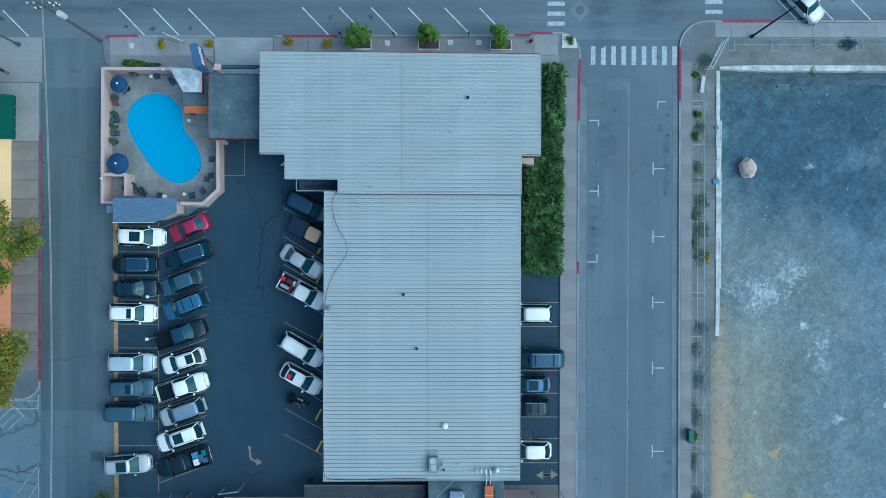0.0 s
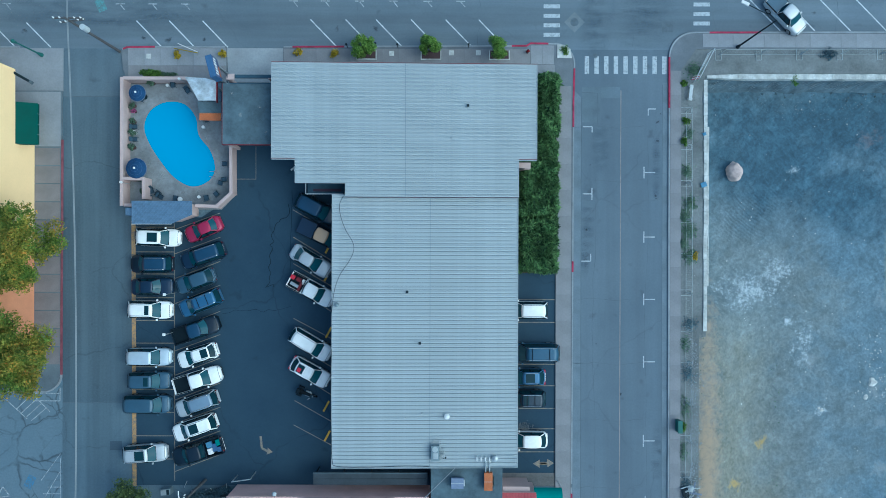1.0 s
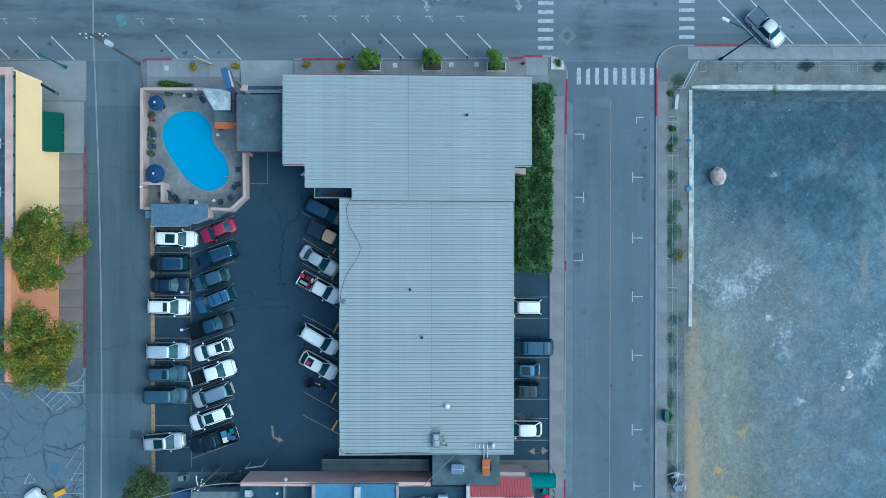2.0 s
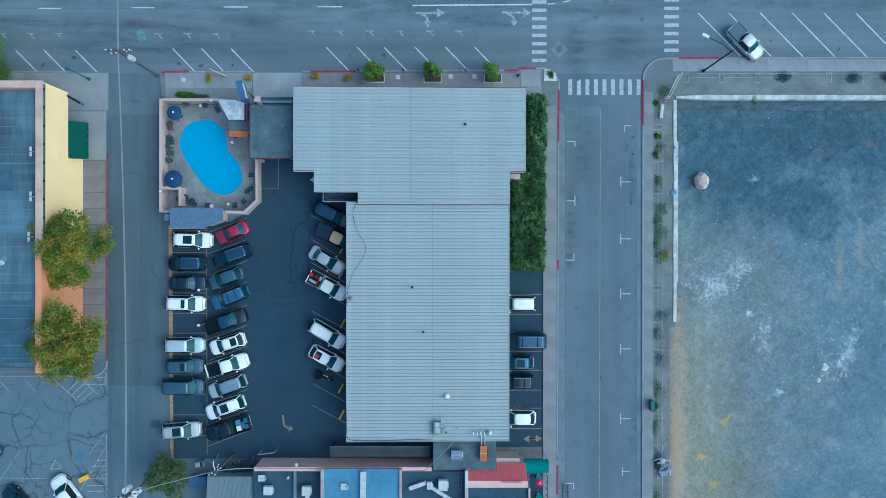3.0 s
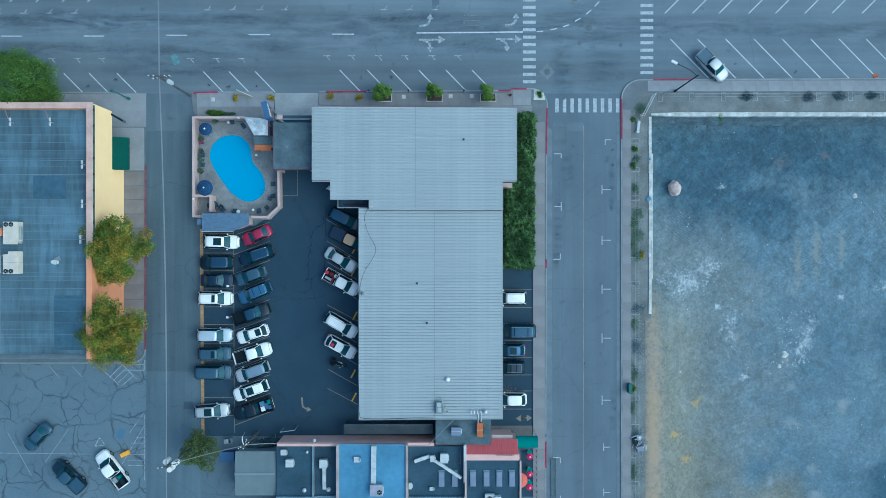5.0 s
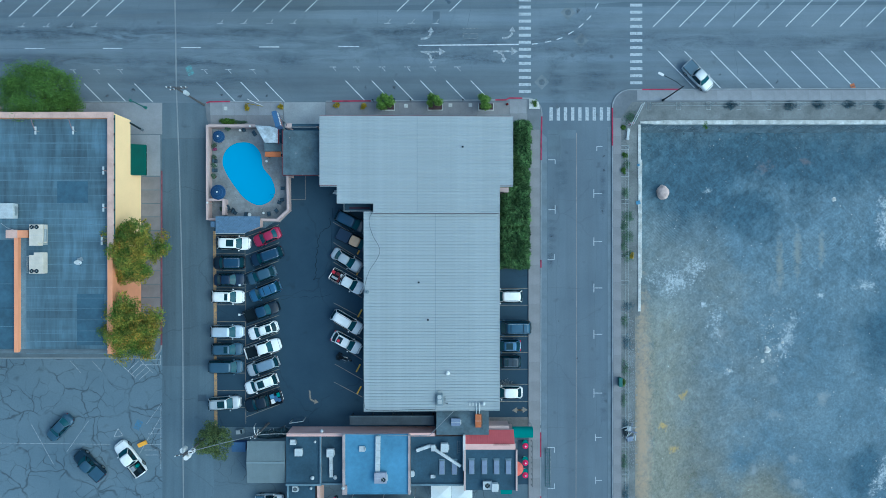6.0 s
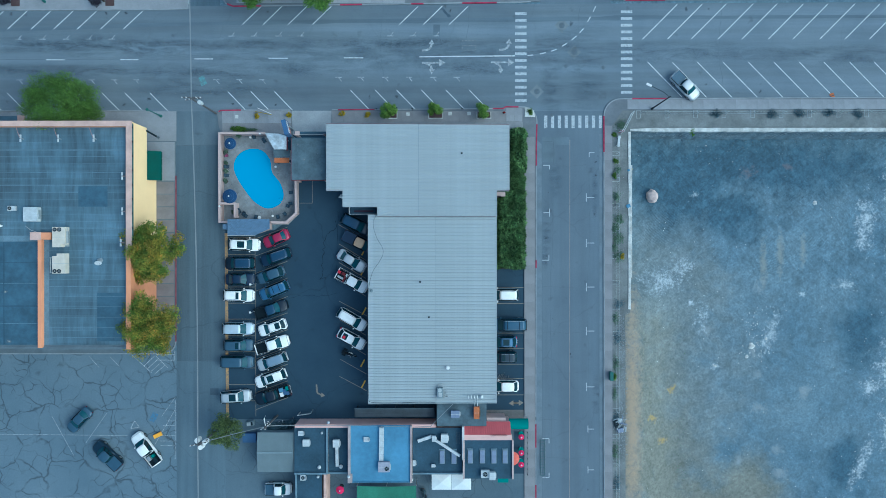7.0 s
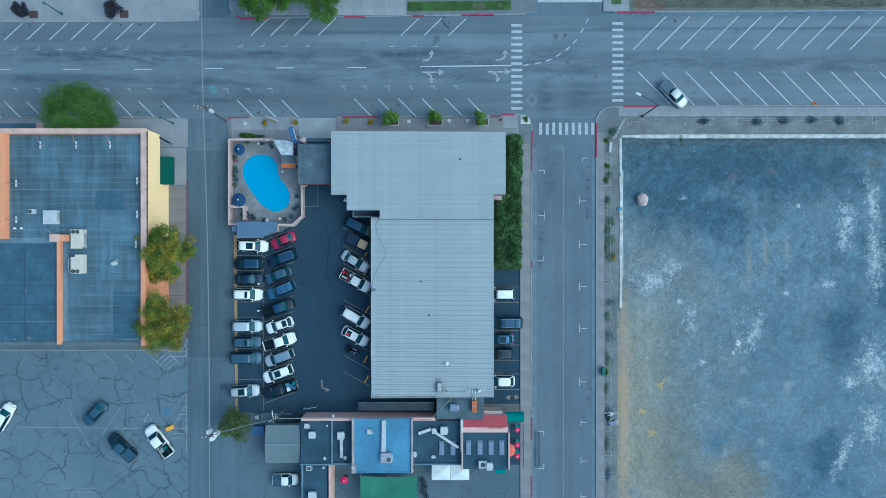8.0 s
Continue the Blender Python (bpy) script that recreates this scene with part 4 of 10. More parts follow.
# lane lettering, worn past reading
marks("lane_lettering", [((2.65, 30.55), (4.75, 30.55)), ((2.65, 29.85), (4.7, 29.85)), ((2.75, 29.2), (4.6, 29.2))] + [((x, 29.25), (x, 29.8)) for x in (2.7, 4.65)], 0.14, M_FAINT_LINE, "ghost of worn white lettering in the turning lane")

# parking ticks of the side street
ticks = []
for y in (7.81, 1.21, -5.17, -11.55, -19.64):
    x = 21.06
    ticks += [((x - 0.45, y), (x + 0.75, y)), ((x - 0.4, y - 0.6), (x - 0.4, y + 0.6))]
ticks += [((21.08, 14.31), (21.85, 14.31)), ((21.08, 14.31), (21.08, 13.65))]
for y in (-25.76, -31.67, -37.06):
    x = 20.97
    ticks += [((x - 0.1, y), (x + 0.75, y)), ((x - 0.1, y - 0.5), (x - 0.1, y + 0.5))]
for x, y, up, down in ((15.34, 5.61, 0.6, 0.6), (15.34, 12.48, 0, 0.6), (15.23, -1.27, 0.75, 0), (15.23, -27.13, 0, 0.7), (15.23, -32.78, 0.7, 0)):
    ticks += [((x - 0.95, y), (x, y)), ((x, y - down), (x, y + up))]
marks("stall_tick", ticks, 0.11, M_CROSSING, "white parking tick on the side street")
marks("loading_edge", [((14.68, -27.2), (14.68, -32.4))], 0.06, M_FAINT_LINE, "thin worn line beside the cycle rack")
# motel stalls
rows = (2.09, -0.44, -2.70, -5.12, -7.46, -9.77, -12.19, -14.50, -16.86, -19.25, -21.62)
marks("stall_line", [((-31.35, y), (-27.39, y)) for y in rows], 0.08, M_TAN_LINE, "tan parking stall line on dark asphalt")
marks("stall_line", [((-27.37, 2.50), (-27.26, -23.88))], 0.08, M_TAN_LINE, "tan parking stall line on dark asphalt")
marks("stall_line", [((-27.34, 1.84), (-22.67, 3.56)), ((-27.33, -0.64), (-22.66, 1.08)), ((-27.33, -3.17), (-22.66, -1.39)), ((-27.32, -5.75), (-22.65, -3.81)), ((-27.31, -8.39), (-22.64, -6.49)), ((-27.30, -10.57), (-22.63, -8.87)), ((-27.30, -13.07), (-22.63, -11.29)), ((-27.29, -15.60), (-22.62, -13.82)), ((-27.28, -18.02), (-22.61, -16.30)), ((-27.27, -20.44), (-22.60, -18.72)), ((-27.27, -22.91), (-22.60, -21.14))], 0.08, M_TAN_LINE, "tan parking stall line on dark asphalt")
marks("orange_edge", [((-31.55, 2.70), (-31.37, -24.38))], 0.42, M_ORANGE_LINE, "faded orange painted edge of the car park")
marks("stall_line", [((-15.25, 3.91), (-11.34, 1.67)), ((-15.18, 1.10), (-11.33, -1.25)), ((-15.18, -1.59), (-11.32, -3.89)), ((-15.72, -3.63), (-11.31, -6.47)), ((-15.16, -7.20), (-11.14, -9.33)),
                     ((-15.15, -9.84), (-11.29, -12.14)), ((-15.14, -12.59), (-11.29, -15.00)), ((-15.02, -15.61), (-11.22, -17.75)), ((-15.13, -18.09), (-11.21, -20.17))], 0.08, M_TAN_LINE, "tan parking stall line on dark asphalt")
marks("stall_line", [((6.82, y), (11.66, y)) for y in (-5.23, -7.54, -9.68, -11.83, -14.03, -16.34, -18.43, -20.79)], 0.08, M_TAN_LINE, "tan parking stall line on dark asphalt")
marks("stall_line", [((-21.09, 7.03), (-19.00, 7.03)), ((-19.04, 10.39), (-19.03, 7.03))], 0.06, M_TAN_LINE, "pale line of a loading bay")
arrow("lot_arrow", [(-18.48, -19.26), (-18.36, -20.47), (-17.81, -20.79)], (1, -0.15), M_TAN_LINE, "faded orange one-way arrow on dark asphalt", 0.22, 0.6)
arrow("lot_arrow", [(10.08, -21.95), (10.85, -21.94)], (1, 0), M_TAN_LINE, "faded tan two-way arrow on dark asphalt", 0.22, 0.7)
arrow("lot_arrow", [(10.79, -22.00), (10.08, -22.00)], (-1, 0), M_TAN_LINE, "faded tan two-way arrow on dark asphalt", 0.22, 0.7)
# cracked car park hatching by the alley
cp = "thin worn white line in the old car park"
marks("bay_line", [((-45.26, -14.92), (-42.36, -17.58)), ((-41.75, -14.93), (-39.01, -14.94)), ((-41.75, -15.70), (-39.01, -15.71)), ((-39.01, -14.34), (-39.01, -15.71))] +
      [((-41.92, -15.10), (-43.47, -16.55)), ((-41.41, -15.53), (-42.95, -16.95)), ((-40.89, -15.96), (-42.44, -17.34)), ((-40.38, -16.39), (-41.93, -17.74))] + [((-41.75, -15.10), (-40.04, -16.82))], 0.09, M_WORN_LINE, cp)
marks("bay_line", [((-42.65, -29.23), (-39.03, -22.99)), ((-41.18, -26.66), (-38.96, -26.67)), ((-41.19, -27.43), (-38.96, -27.44)), ((-41.10, -28.12), (-38.96, -28.12)), ((-40.75, -25.21), (-38.95, -25.21)), ((-40.24, -24.52), (-38.95, -24.53)), ((-38.94, -21.53), (-38.97, -30.09)), ((-40.92, -23.84), (-38.94, -21.10))], 0.07, M_WORN_LINE, cp)
marks("bay_line", [((-51.42, -15.16), (-49.97, -16.79)), ((-48.43, -15.17), (-47.06, -16.63)), ((-64.73, -26.42), (-45.89, -26.65)), ((-56.84, -23.79), (-53.61, -29.62)), ((-48.88, -23.39), (-51.89, -27.66)), ((-58.76, -35.68), (-52.60, -35.70)), ((-57.05, -36.29), (-52.60, -36.30)), ((-56.63, -36.89), (-52.77, -36.90))], 0.06, M_WORN_LINE, cp)
marks("painted_emblem", [((-42.38, -24.60), (-41.77, -23.41))], 0.85, M_BLUE_MARK, "faded blue accessible-bay emblem on old asphalt")
marks("bay_line", [((-45.38, -25.54), (-44.86, -24.51)), ((-44.86, -24.51), (-44.18, -25.37)), ((-44.18, -25.45), (-45.38, -25.62))], 0.12, M_WORN_LINE, "worn white triangle on old asphalt")
marks("survey_mark", [((-35.20, 25.37), (-34.69, 24.17))], 0.9, M_GREEN_MARK, "smudge of green survey paint on the street")


def manhole(x, y, r=0.42, patch=True):
    t = tagged(new("manhole_cover"), "dark iron manhole cover in a patched collar", "manhole", "manholes in the crossing")
    t.matrix_basis = pose(x, y, 0, 0, 0, 45)
    if patch:
        part("collar", cube(-0.75, 0.75, -0.75, 0.75, -0.01, 0.004), M_COLLAR, t, "patched asphalt collar")
    bm = disc(bmesh.new(), 0, 0, 0, 0.012, r, r - 0.01, 24)
    part("lid", bm, M_IRON, t)
    bm = bmesh.new()
    for i in range(-2, 3):
        box(bm, -0.28, 0.28, i * 0.12 - 0.02, i * 0.12 + 0.02, 0.012, 0.017)
    part("rib", bm, M_IRON, t)


for x, y in ((18.92, 28.89), (13.51, 23.17), (17.13, 32.75)):
    manhole(x, y)
for x, y in ((17.71, 26.84), (23.11, 26.65), (15.64, 19.74)):
    manhole(x, y, 0.22, False)
t = tagged(part("utility_cover", cube(-0.55, 0.55, -0.55, 0.55, 0.0, 0.008), M_IRON), "square dark utility patch in the asphalt", "manhole")
t.matrix_basis = pose(*(23.01, 22.71), 0.0)

# gutters, seams and one long crack
setting(part("gutter_motel", prism([(13.36, -150), (14.2, -150), (14.2, 15.5), (13.5, 16.2)], 0.0, 0.005), M_GUTTER), "pale concrete gutter beside the kerb", "gutter")
setting(part("gutter_lot", prism([(22.55, -150), (23.12, -150), (23.12, 17), (22.55, 17)], 0.0, 0.005), M_GUTTER), "pale concrete gutter beside the lot kerb", "gutter")
setting(part("gutter_frontage", prism([(-16.2, KS - 0.3), (8.6, KS - 0.15), (8.6, KS + 0.26), (-16.2, KS + 0.1)], 0.0, 0.005), M_GUTTER), "concrete gutter along the frontage", "gutter")


def seam(label, pts, width, material, wobble=0.0, z=0.005, steps=5):
    """A tar-filled crack or joint in the asphalt, wandering a little between its points."""
    line = []
    for a, b in zip(pts, pts[1:]):
        for i in range(steps):
            s = i / steps
            x, y = a[0] + (b[0] - a[0]) * s, a[1] + (b[1] - a[1]) * s
            line.append((x + wobble * noise.noise((x * 1.3, y * 1.3, 1.0)), y + wobble * noise.noise((x * 1.3, y * 1.3, 7.0))))
    line.append(pts[-1])
    vs, fs = [], []
    for i, p in enumerate(line):
        q, r = line[max(i - 1, 0)], line[min(i + 1, len(line) - 1)]
        d = Vector((r[0] - q[0], r[1] - q[1])).normalized()
        w = width * (0.6 + 0.8 * abs(noise.noise((p[0] * 2, p[1] * 2, 3)))) / 2 if wobble else width / 2
        vs += [(p[0] - d.y * w, p[1] + d.x * w, z), (p[0] + d.y * w, p[1] - d.x * w, z)]
    fs = [(2 * i, 2 * i + 1, 2 * i + 3, 2 * i + 2) for i in range(len(line) - 1)]
    tagged(raw("tar_seam", vs, fs, material), label, "crack", "seams and cracks in the asphalt", kind="structure")


M_TAN_JOINT = surface("tan_joint_filler", (0.285, 0.268, 0.262), 0.9, vary=0.4, scale=0.4)
M_TARLINE = surface("crack_tar", (0.006, 0.016, 0.028), 0.9, vary=0.3)
M_PATCH_DARK = surface("fresh_patch", (0.07, 0.105, 0.14), 0.88, vary=0.3, scale=0.6)
M_PATCH = surface("street_repair_patch", (0.135, 0.18, 0.218), 0.88, vary=0.3, scale=0.4)
M_TARLINE_FAINT = surface("crack_tar_worn", (0.010, 0.027, 0.047), 0.9, vary=0.3)
M_TARLINE_GREY = surface("crack_tar_faded", (0.108, 0.143, 0.175), 0.8, vary=0.3)
seam("dark winding crack across the car park", [(-15.52, 4.24), (-15.63, 3.52), (-16.29, 2.92), (-16.95, 2.47), (-17.28, 1.59), (-17.22, 0.77), (-17.55, 0.49), (-17.43, -0.88), (-17.65, -1.71), (-17.54, -2.92), (-17.92, -3.91), (-17.20, -3.96)], 0.085, M_TARLINE, 0.45)
seam("faint crack in the car park", [(-22.48, -6.67), (-20.94, -6.45), (-19.29, -6.28), (-18.08, -6.66), (-15.44, -5.99)], 0.05, M_TARLINE_FAINT, 0.3)
seam("straight joint in the car park", [(-15.31, 5.89), (-15.46, 1.05), (-15.55, -4.45)], 0.06, M_TARLINE_FAINT, 0.1)
seam("tan-stained long joint down the side street", [(18.28, 16.2), (18.22, -20), (18.1, -60)], 0.085, M_TAN_JOINT)
for y in (12.4, 6.9, -5.2, -11.8, -17.6, -24.5, -30):
    seam("cross crack in the side street", [(13.5, y), (15.6, y + 0.15), (18.1, y - 0.1), (20.6, y + 0.2)], 0.045, M_TARLINE_GREY, 0.12)
for x, ya, yb in ((15.55, 14.0, -30), (20.9, 12, -30)):
    seam("faint long crack in the side street", [(x, ya), (x + 0.2, 4), (x - 0.15, -8), (x + 0.1, -18), (x, yb)], 0.05, M_TARLINE_GREY, 0.25)
seam("dark joint between gutter and street", [(14.24, 15.4), (14.24, -40)], 0.06, M_TARLINE_GREY)
seam("dark joint between gutter and street", [(22.52, 16.8), (22.52, -40)], 0.05, M_TARLINE_GREY)
setting(part("gutter_pan", cube(22.56, 23.13, -150, 12.0, -0.02, 0.0042), M_CONC_B), "pale concrete gutter along the vacant lot kerb", "gutter")
setting(part("repair_patch", cube(14.30, 16.17, 12.92, 16.55, 0.0, 0.0045), M_PATCH), "darker square repair patch in the side street", "asphalt patch")
setting(part("repair_patch", cube(16.20, 18.20, 15.40, 16.55, 0.0, 0.0045), M_PATCH), "darker repair patch below the crosswalk", "asphalt patch")
setting(part("repair_patch", cube(-33.88, -32.67, -20.74, -19.80, 0.0, 0.0045), M_PATCH_DARK), "dark square repair patch in the alley", "asphalt patch")
seam("patched trench in the side street", [(14.3, 16.0), (15.9, 15.9), (15.9, 12.6)], 0.08, M_TARLINE_GREY)
for x in (-9, 3.5, 19.5, 40):
    seam("cross crack in the main street", [(x, KS + 0.5), (x + 0.4, 24), (x - 0.2, 29), (x + 0.3, 35.5)], 0.05, M_TARLINE_GREY, 0.3)
M_TRENCH = asphalt("trench_asphalt", (0.112, 0.155, 0.196), (0.136, 0.182, 0.222), streak=(0.03, 0.5, 1), streaky=0.6, crack=0.0, speck=0.14)
seam("darker patched trench down the main street", [(-90, 31.6), (-67, 32.1), (-45, 32.8), (-26, 33.25), (-13, 33.4), (10, 33.6), (25, 33.85), (45, 33.95), (90, 34.1)], 0.72, M_TRENCH, 0.12, z=0.0044)
seam("darker patched cut across a lane", [(-1.0, 32.9), (-1.05, 31.1)], 0.95, M_TRENCH, 0.0, z=0.0048)
seam("black skid across a parking bay", [(-0.3, 35.3), (0.3, 34.7), (0.9, 34.0)], 0.45, M_PATCH_DARK, 0.15, z=0.0050)
seam("long joint down the main street", [(-75, 27.9), (-20, 27.8)], 0.04, M_TARLINE_GREY)
seam("joint across the alley", [(AW, -15.9), (AE, -15.8)], 0.06, M_TARLINE_GREY, 0.1)
seam("joint across the alley", [(AW, 15.4), (AE, 15.5)], 0.08, M_TARLINE_GREY)
def oil(name="oil_stain", colour=(0.035, 0.055, 0.075), most=0.75):
    """A stain that fades out at its ragged edge."""
    m, nt, bsdf, coord = blank(name)
    bsdf.inputs["Base Color"].default_value = (*colour, 1)
    bsdf.inputs["Roughness"].default_value = 0.6
    ln = nt.nodes.new("ShaderNodeVectorMath")
    ln.operation = "LENGTH"
    nt.links.new(coord, ln.inputs[0])
    shift = nt.nodes.new("ShaderNodeVectorMath")
    shift.operation = "ADD"
    nt.links.new(coord, shift.inputs[0])
    nt.links.new(nt.nodes.new("ShaderNodeObjectInfo").outputs["Location"], shift.inputs[1])
    add = nt.nodes.new("ShaderNodeMath")
    add.operation = "MULTIPLY_ADD"
    add.inputs[1].default_value = 1.3
    nt.links.new(noise_of(nt, shift.outputs[0], 1.9, 6, 0.65), add.inputs[0])
    nt.links.new(ln.outputs["Value"], add.inputs[2])
    nt.links.new(ramp(nt, add.outputs[0], [(0.55, grey(most)), (1.0, grey(0.0))]), bsdf.inputs["Alpha"])
    return m


M_OIL = oil()
# dark blue patch for the ground round the verge shrubs, fading at its rim
M_BLUE_PATCH = oil("dark_blue_patch", (0.045, 0.105, 0.16), 0.85)


def traffic_wear(name, colour, most):
    """Rubber and drips along a lane: broken and ragged, with no outline."""
    m, nt, bsdf, coord = blank(name)
    bsdf.inputs["Base Color"].default_value = (*colour, 1)
    bsdf.inputs["Roughness"].default_value = 0.7
    ln = nt.nodes.new("ShaderNodeVectorMath")
    ln.operation = "LENGTH"
    nt.links.new(coord, ln.inputs[0])
    fade = ramp(nt, ln.outputs["Value"], [(0.25, grey(1)), (0.93, grey(0))])
    place = nt.nodes.new("ShaderNodeNewGeometry").outputs["Position"]
    rag = ramp(nt, noise_of(nt, place, 1.0, 7, 0.68, (0.16, 0.75, 1), 0.6), [(0.40, grey(0)), (0.64, grey(most))])
    rag = mixed(nt, 1.0, rag, ramp(nt, noise_of(nt, place, 1.6, 5, 0.7), [(0.3, grey(0.45)), (0.7, grey(1))]), "MULTIPLY")
    nt.links.new(mixed(nt, 1.0, rag, fade, "MULTIPLY"), bsdf.inputs["Alpha"])
    return m


M_WEAR = traffic_wear("traffic_wear", (0.066, 0.112, 0.160), 0.50)
M_PALE = oil("pale_stain", (0.42, 0.46, 0.46), 0.5)


def stain(x, y, r, seed, material=None, z=0.0042, label="dark oil stain in a parking bay", group="oil stains in the bays"):
    n = 16
    vs = [(0, 0, 0)] + [(0.9 * math.cos(2 * math.pi * k / n), 0.9 * math.sin(2 * math.pi * k / n), 0) for k in range(n)]
    ob = raw("oil_stain", vs, [(0, k + 1, (k + 1) % n + 1) for k in range(n)], material or M_OIL)
    ob.matrix_basis = pose(x, y, z, 0, 0, seed * 37) @ Matrix.Diagonal((r * 1.8, r * 1.3, 1, 1))
    tagged(ob, label, "stain", group, kind="structure")


def wear(x, y, rx, ry, turn=0.0):
    """A long dark smear of rubber and drips along a lane."""
    n = 20
    vs = [(0, 0, 0)] + [(0.95 * math.cos(2 * math.pi * k / n), 0.95 * math.sin(2 * math.pi * k / n), 0) for k in range(n)]
    ob = raw("lane_smear", vs, [(0, k + 1, (k + 1) % n + 1) for k in range(n)], M_WEAR)
    ob.matrix_basis = pose(x, y, 0.0046, 0, 0, turn) @ Matrix.Diagonal((rx * 1.7, ry * 1.6, 1, 1))
    tagged(ob, "long dark smear of tyre wear along the lane", "stain", "tyre wear on the streets", kind="structure")


for q in ((-32.5, 26.1, 5.0, 0.75), (-20.5, 26.1, 4.5, 0.7), (-24.0, 30.2, 4.5, 0.75), (-52.0, 30.2, 20.0, 1.3), (-10.0, 28.6, 30.0, 2.2), (-34.0, 24.0, 9.0, 1.8), (2.0, 26.2, 5.0, 0.75), (34.5, 28.9, 9.0, 1.3), (58.0, 28.4, 12.0, 1.4), (-48.0, 29.6, 12.0, 1.1),
          (-46.0, 26.2, 10.0, 0.8), (-8.0, 30.3, 7.0, 0.7), (-60.0, 26.2, 9.0, 0.8), (17.0, 30.6, 5.5, 1.4, 15), (20.5, 24.5, 2.2, 4.5), (15.6, 24.0, 1.3, 4.0), (9.0, 26.3, 3.5, 0.7)):
    wear(*q)
for q in ((14.9, 3.0, 0.5, 3.5), (22.0, -21.0, 0.45, 2.4), (14.6, -0.8, 0.4, 1.6), (21.9, 8.4, 0.35, 3.0), (16.2, 10.5, 0.7, 2.0)):
    wear(*q)
for k, (px, py) in enumerate(((38.00, 24.21), (45.87, 23.16), (35.20, 35.17), (38.46, 35.08), (-30.51, 21.42), (-27.94, 21.24), (-24.34, 21.32), (-10.73, 22.39), (-6.87, 22.55), (-7.90, 21.61), (-46.35, 21.30),
                              (-62.66, 34.36), (-60.52, 34.36), (-48.87, 34.58), (-46.05, 34.57), (-25.50, 34.76), (0.96, 34.85), (0.27, 35.62), (-63.30, 21.78), (-42.75, 22.14), (18.50, 33.09), (-54.31, 21.49))):
    stain(px, py, 0.38 + 0.12 * (k % 3), 200 + k)
for k, (px, py) in enumerate(((22.34, 13.82), (22.08, 11.06), (22.01, 12.99), (15.15, 8.57), (13.95, 7.19), (21.82, 5.45), (21.93, 5.12), (14.79, 1.97), (18.35, -14.86), (15.80, -9.71), (20.86, -34.56), (23.02, -27.72))):
    stain(px, py, 0.18 + 0.1 * (k % 3), 300 + k, label="small dark drip stain on the side street", group="drip stains on the side street")


# ---- the motel ----
UP_Z, LOW_Z, FALL = 5.25, 4.65, 0.025   # mid heights of the two roofs, which fall to the east
motel = tagged(new("motel"), "low L-shaped motel under a pale ribbed metal roof", "building")


def walls(parent, poly, z0, z1, material, name="wall"):
    part(name, prism(poly, z0, z1), material, parent)


walls(motel, [(-13.3, 8.9), (7.0, 8.9), (7.0, 16.6), (-13.3, 16.6)], -0.02, UP_Z - 0.55, M_STUCCO_PINK)
walls(motel, [(-8.4, 5.0), (5.6, 5.0), (5.6, 8.9), (-8.4, 8.9)], -0.02, LOW_Z - 0.42, M_STUCCO_PINK)
walls(motel, [(-8.4, -20.0), (5.0, -20.0), (5.0, 5.0), (-8.4, 5.0)], -0.02, LOW_Z - 0.42, M_STUCCO_PINK)


def roof_block(y0, y1, lap, middle, eaves, z, pitch):
    """Ribbed sheets that fall to the east, in two lengths lapped along one line; eaves(y) gives the two eave lines."""
    n = round((y1 - y0) / pitch)
    p = (y1 - y0) / n
    cache = {}
    for i in range(n):
        y = y0 + i * p
        for sgn, edge in zip((-1, 1), eaves(y + p / 2)):
            length = round(abs(edge - lap), 2)
            key = (sgn, length)
            if key not in cache:
                # a raised rib, a shadow groove, then a flat tray
                prof = [(0, 0), (0.02, 0.065), (0.045, 0.082), (0.075, 0.076), (0.10, -0.014), (0.15, -0.018), (0.215, 0.0), (p * 0.7, 0.014), (p, 0.0)]
                vs, fs = [], []
                for u in (0.0, length):
                    drop = -FALL * u * sgn + (0.018 if sgn < 0 else 0.0)
                    vs += [(sgn * u, a, drop + b) for a, b in prof]
                    vs += [(sgn * u, p, drop - 0.06), (sgn * u, 0, drop - 0.06)]
                k = len(prof) + 2
                for q in range(k):
                    fs.append((q, (q + 1) % k, k + (q + 1) % k, k + q) if sgn < 0 else (q, k + q, k + (q + 1) % k, (q + 1) % k))
                fs += [tuple(range(k)), tuple(range(k, 2 * k))]
                cache[key] = raw("roof_sheet", vs, fs, M_METAL_ROOF, motel)
                ob = cache[key]
            else:
                ob = link("roof_sheet", cache[key].data, motel)
            ob.location = (lap, y, z - FALL * (lap - middle))


def upper_eaves(y):
    if y > 8.45:
        return (-16.04, 9.0)
    if y > 6.15:
        return (-13.82, 7.27)
    return (-9.1, 7.27)


roof_block(5.0, 17.5, -3.45, -3.7, upper_eaves, UP_Z, 0.366)
roof_block(-20.95, 5.1, -1.1, -1.7, lambda y: (-10.40, 7.27), LOW_Z, 0.366)
for lap_x, mid_x, z_, ya_, yb_ in ((-3.45, -3.7, UP_Z, 4.86, 17.5), (-1.1, -1.7, LOW_Z, -20.95, 4.9)):
    part("lap_strip", cube(lap_x - 0.02, lap_x + 0.02, ya_, yb_, z_ - FALL * (lap_x - mid_x) - 0.02, z_ - FALL * (lap_x - mid_x) + 0.04), M_SHED, motel)


def roof_at(x, y):
    return (UP_Z - FALL * (x + 3.7) if y > 4.85 else LOW_Z - FALL * (x + 1.7)) + 0.01


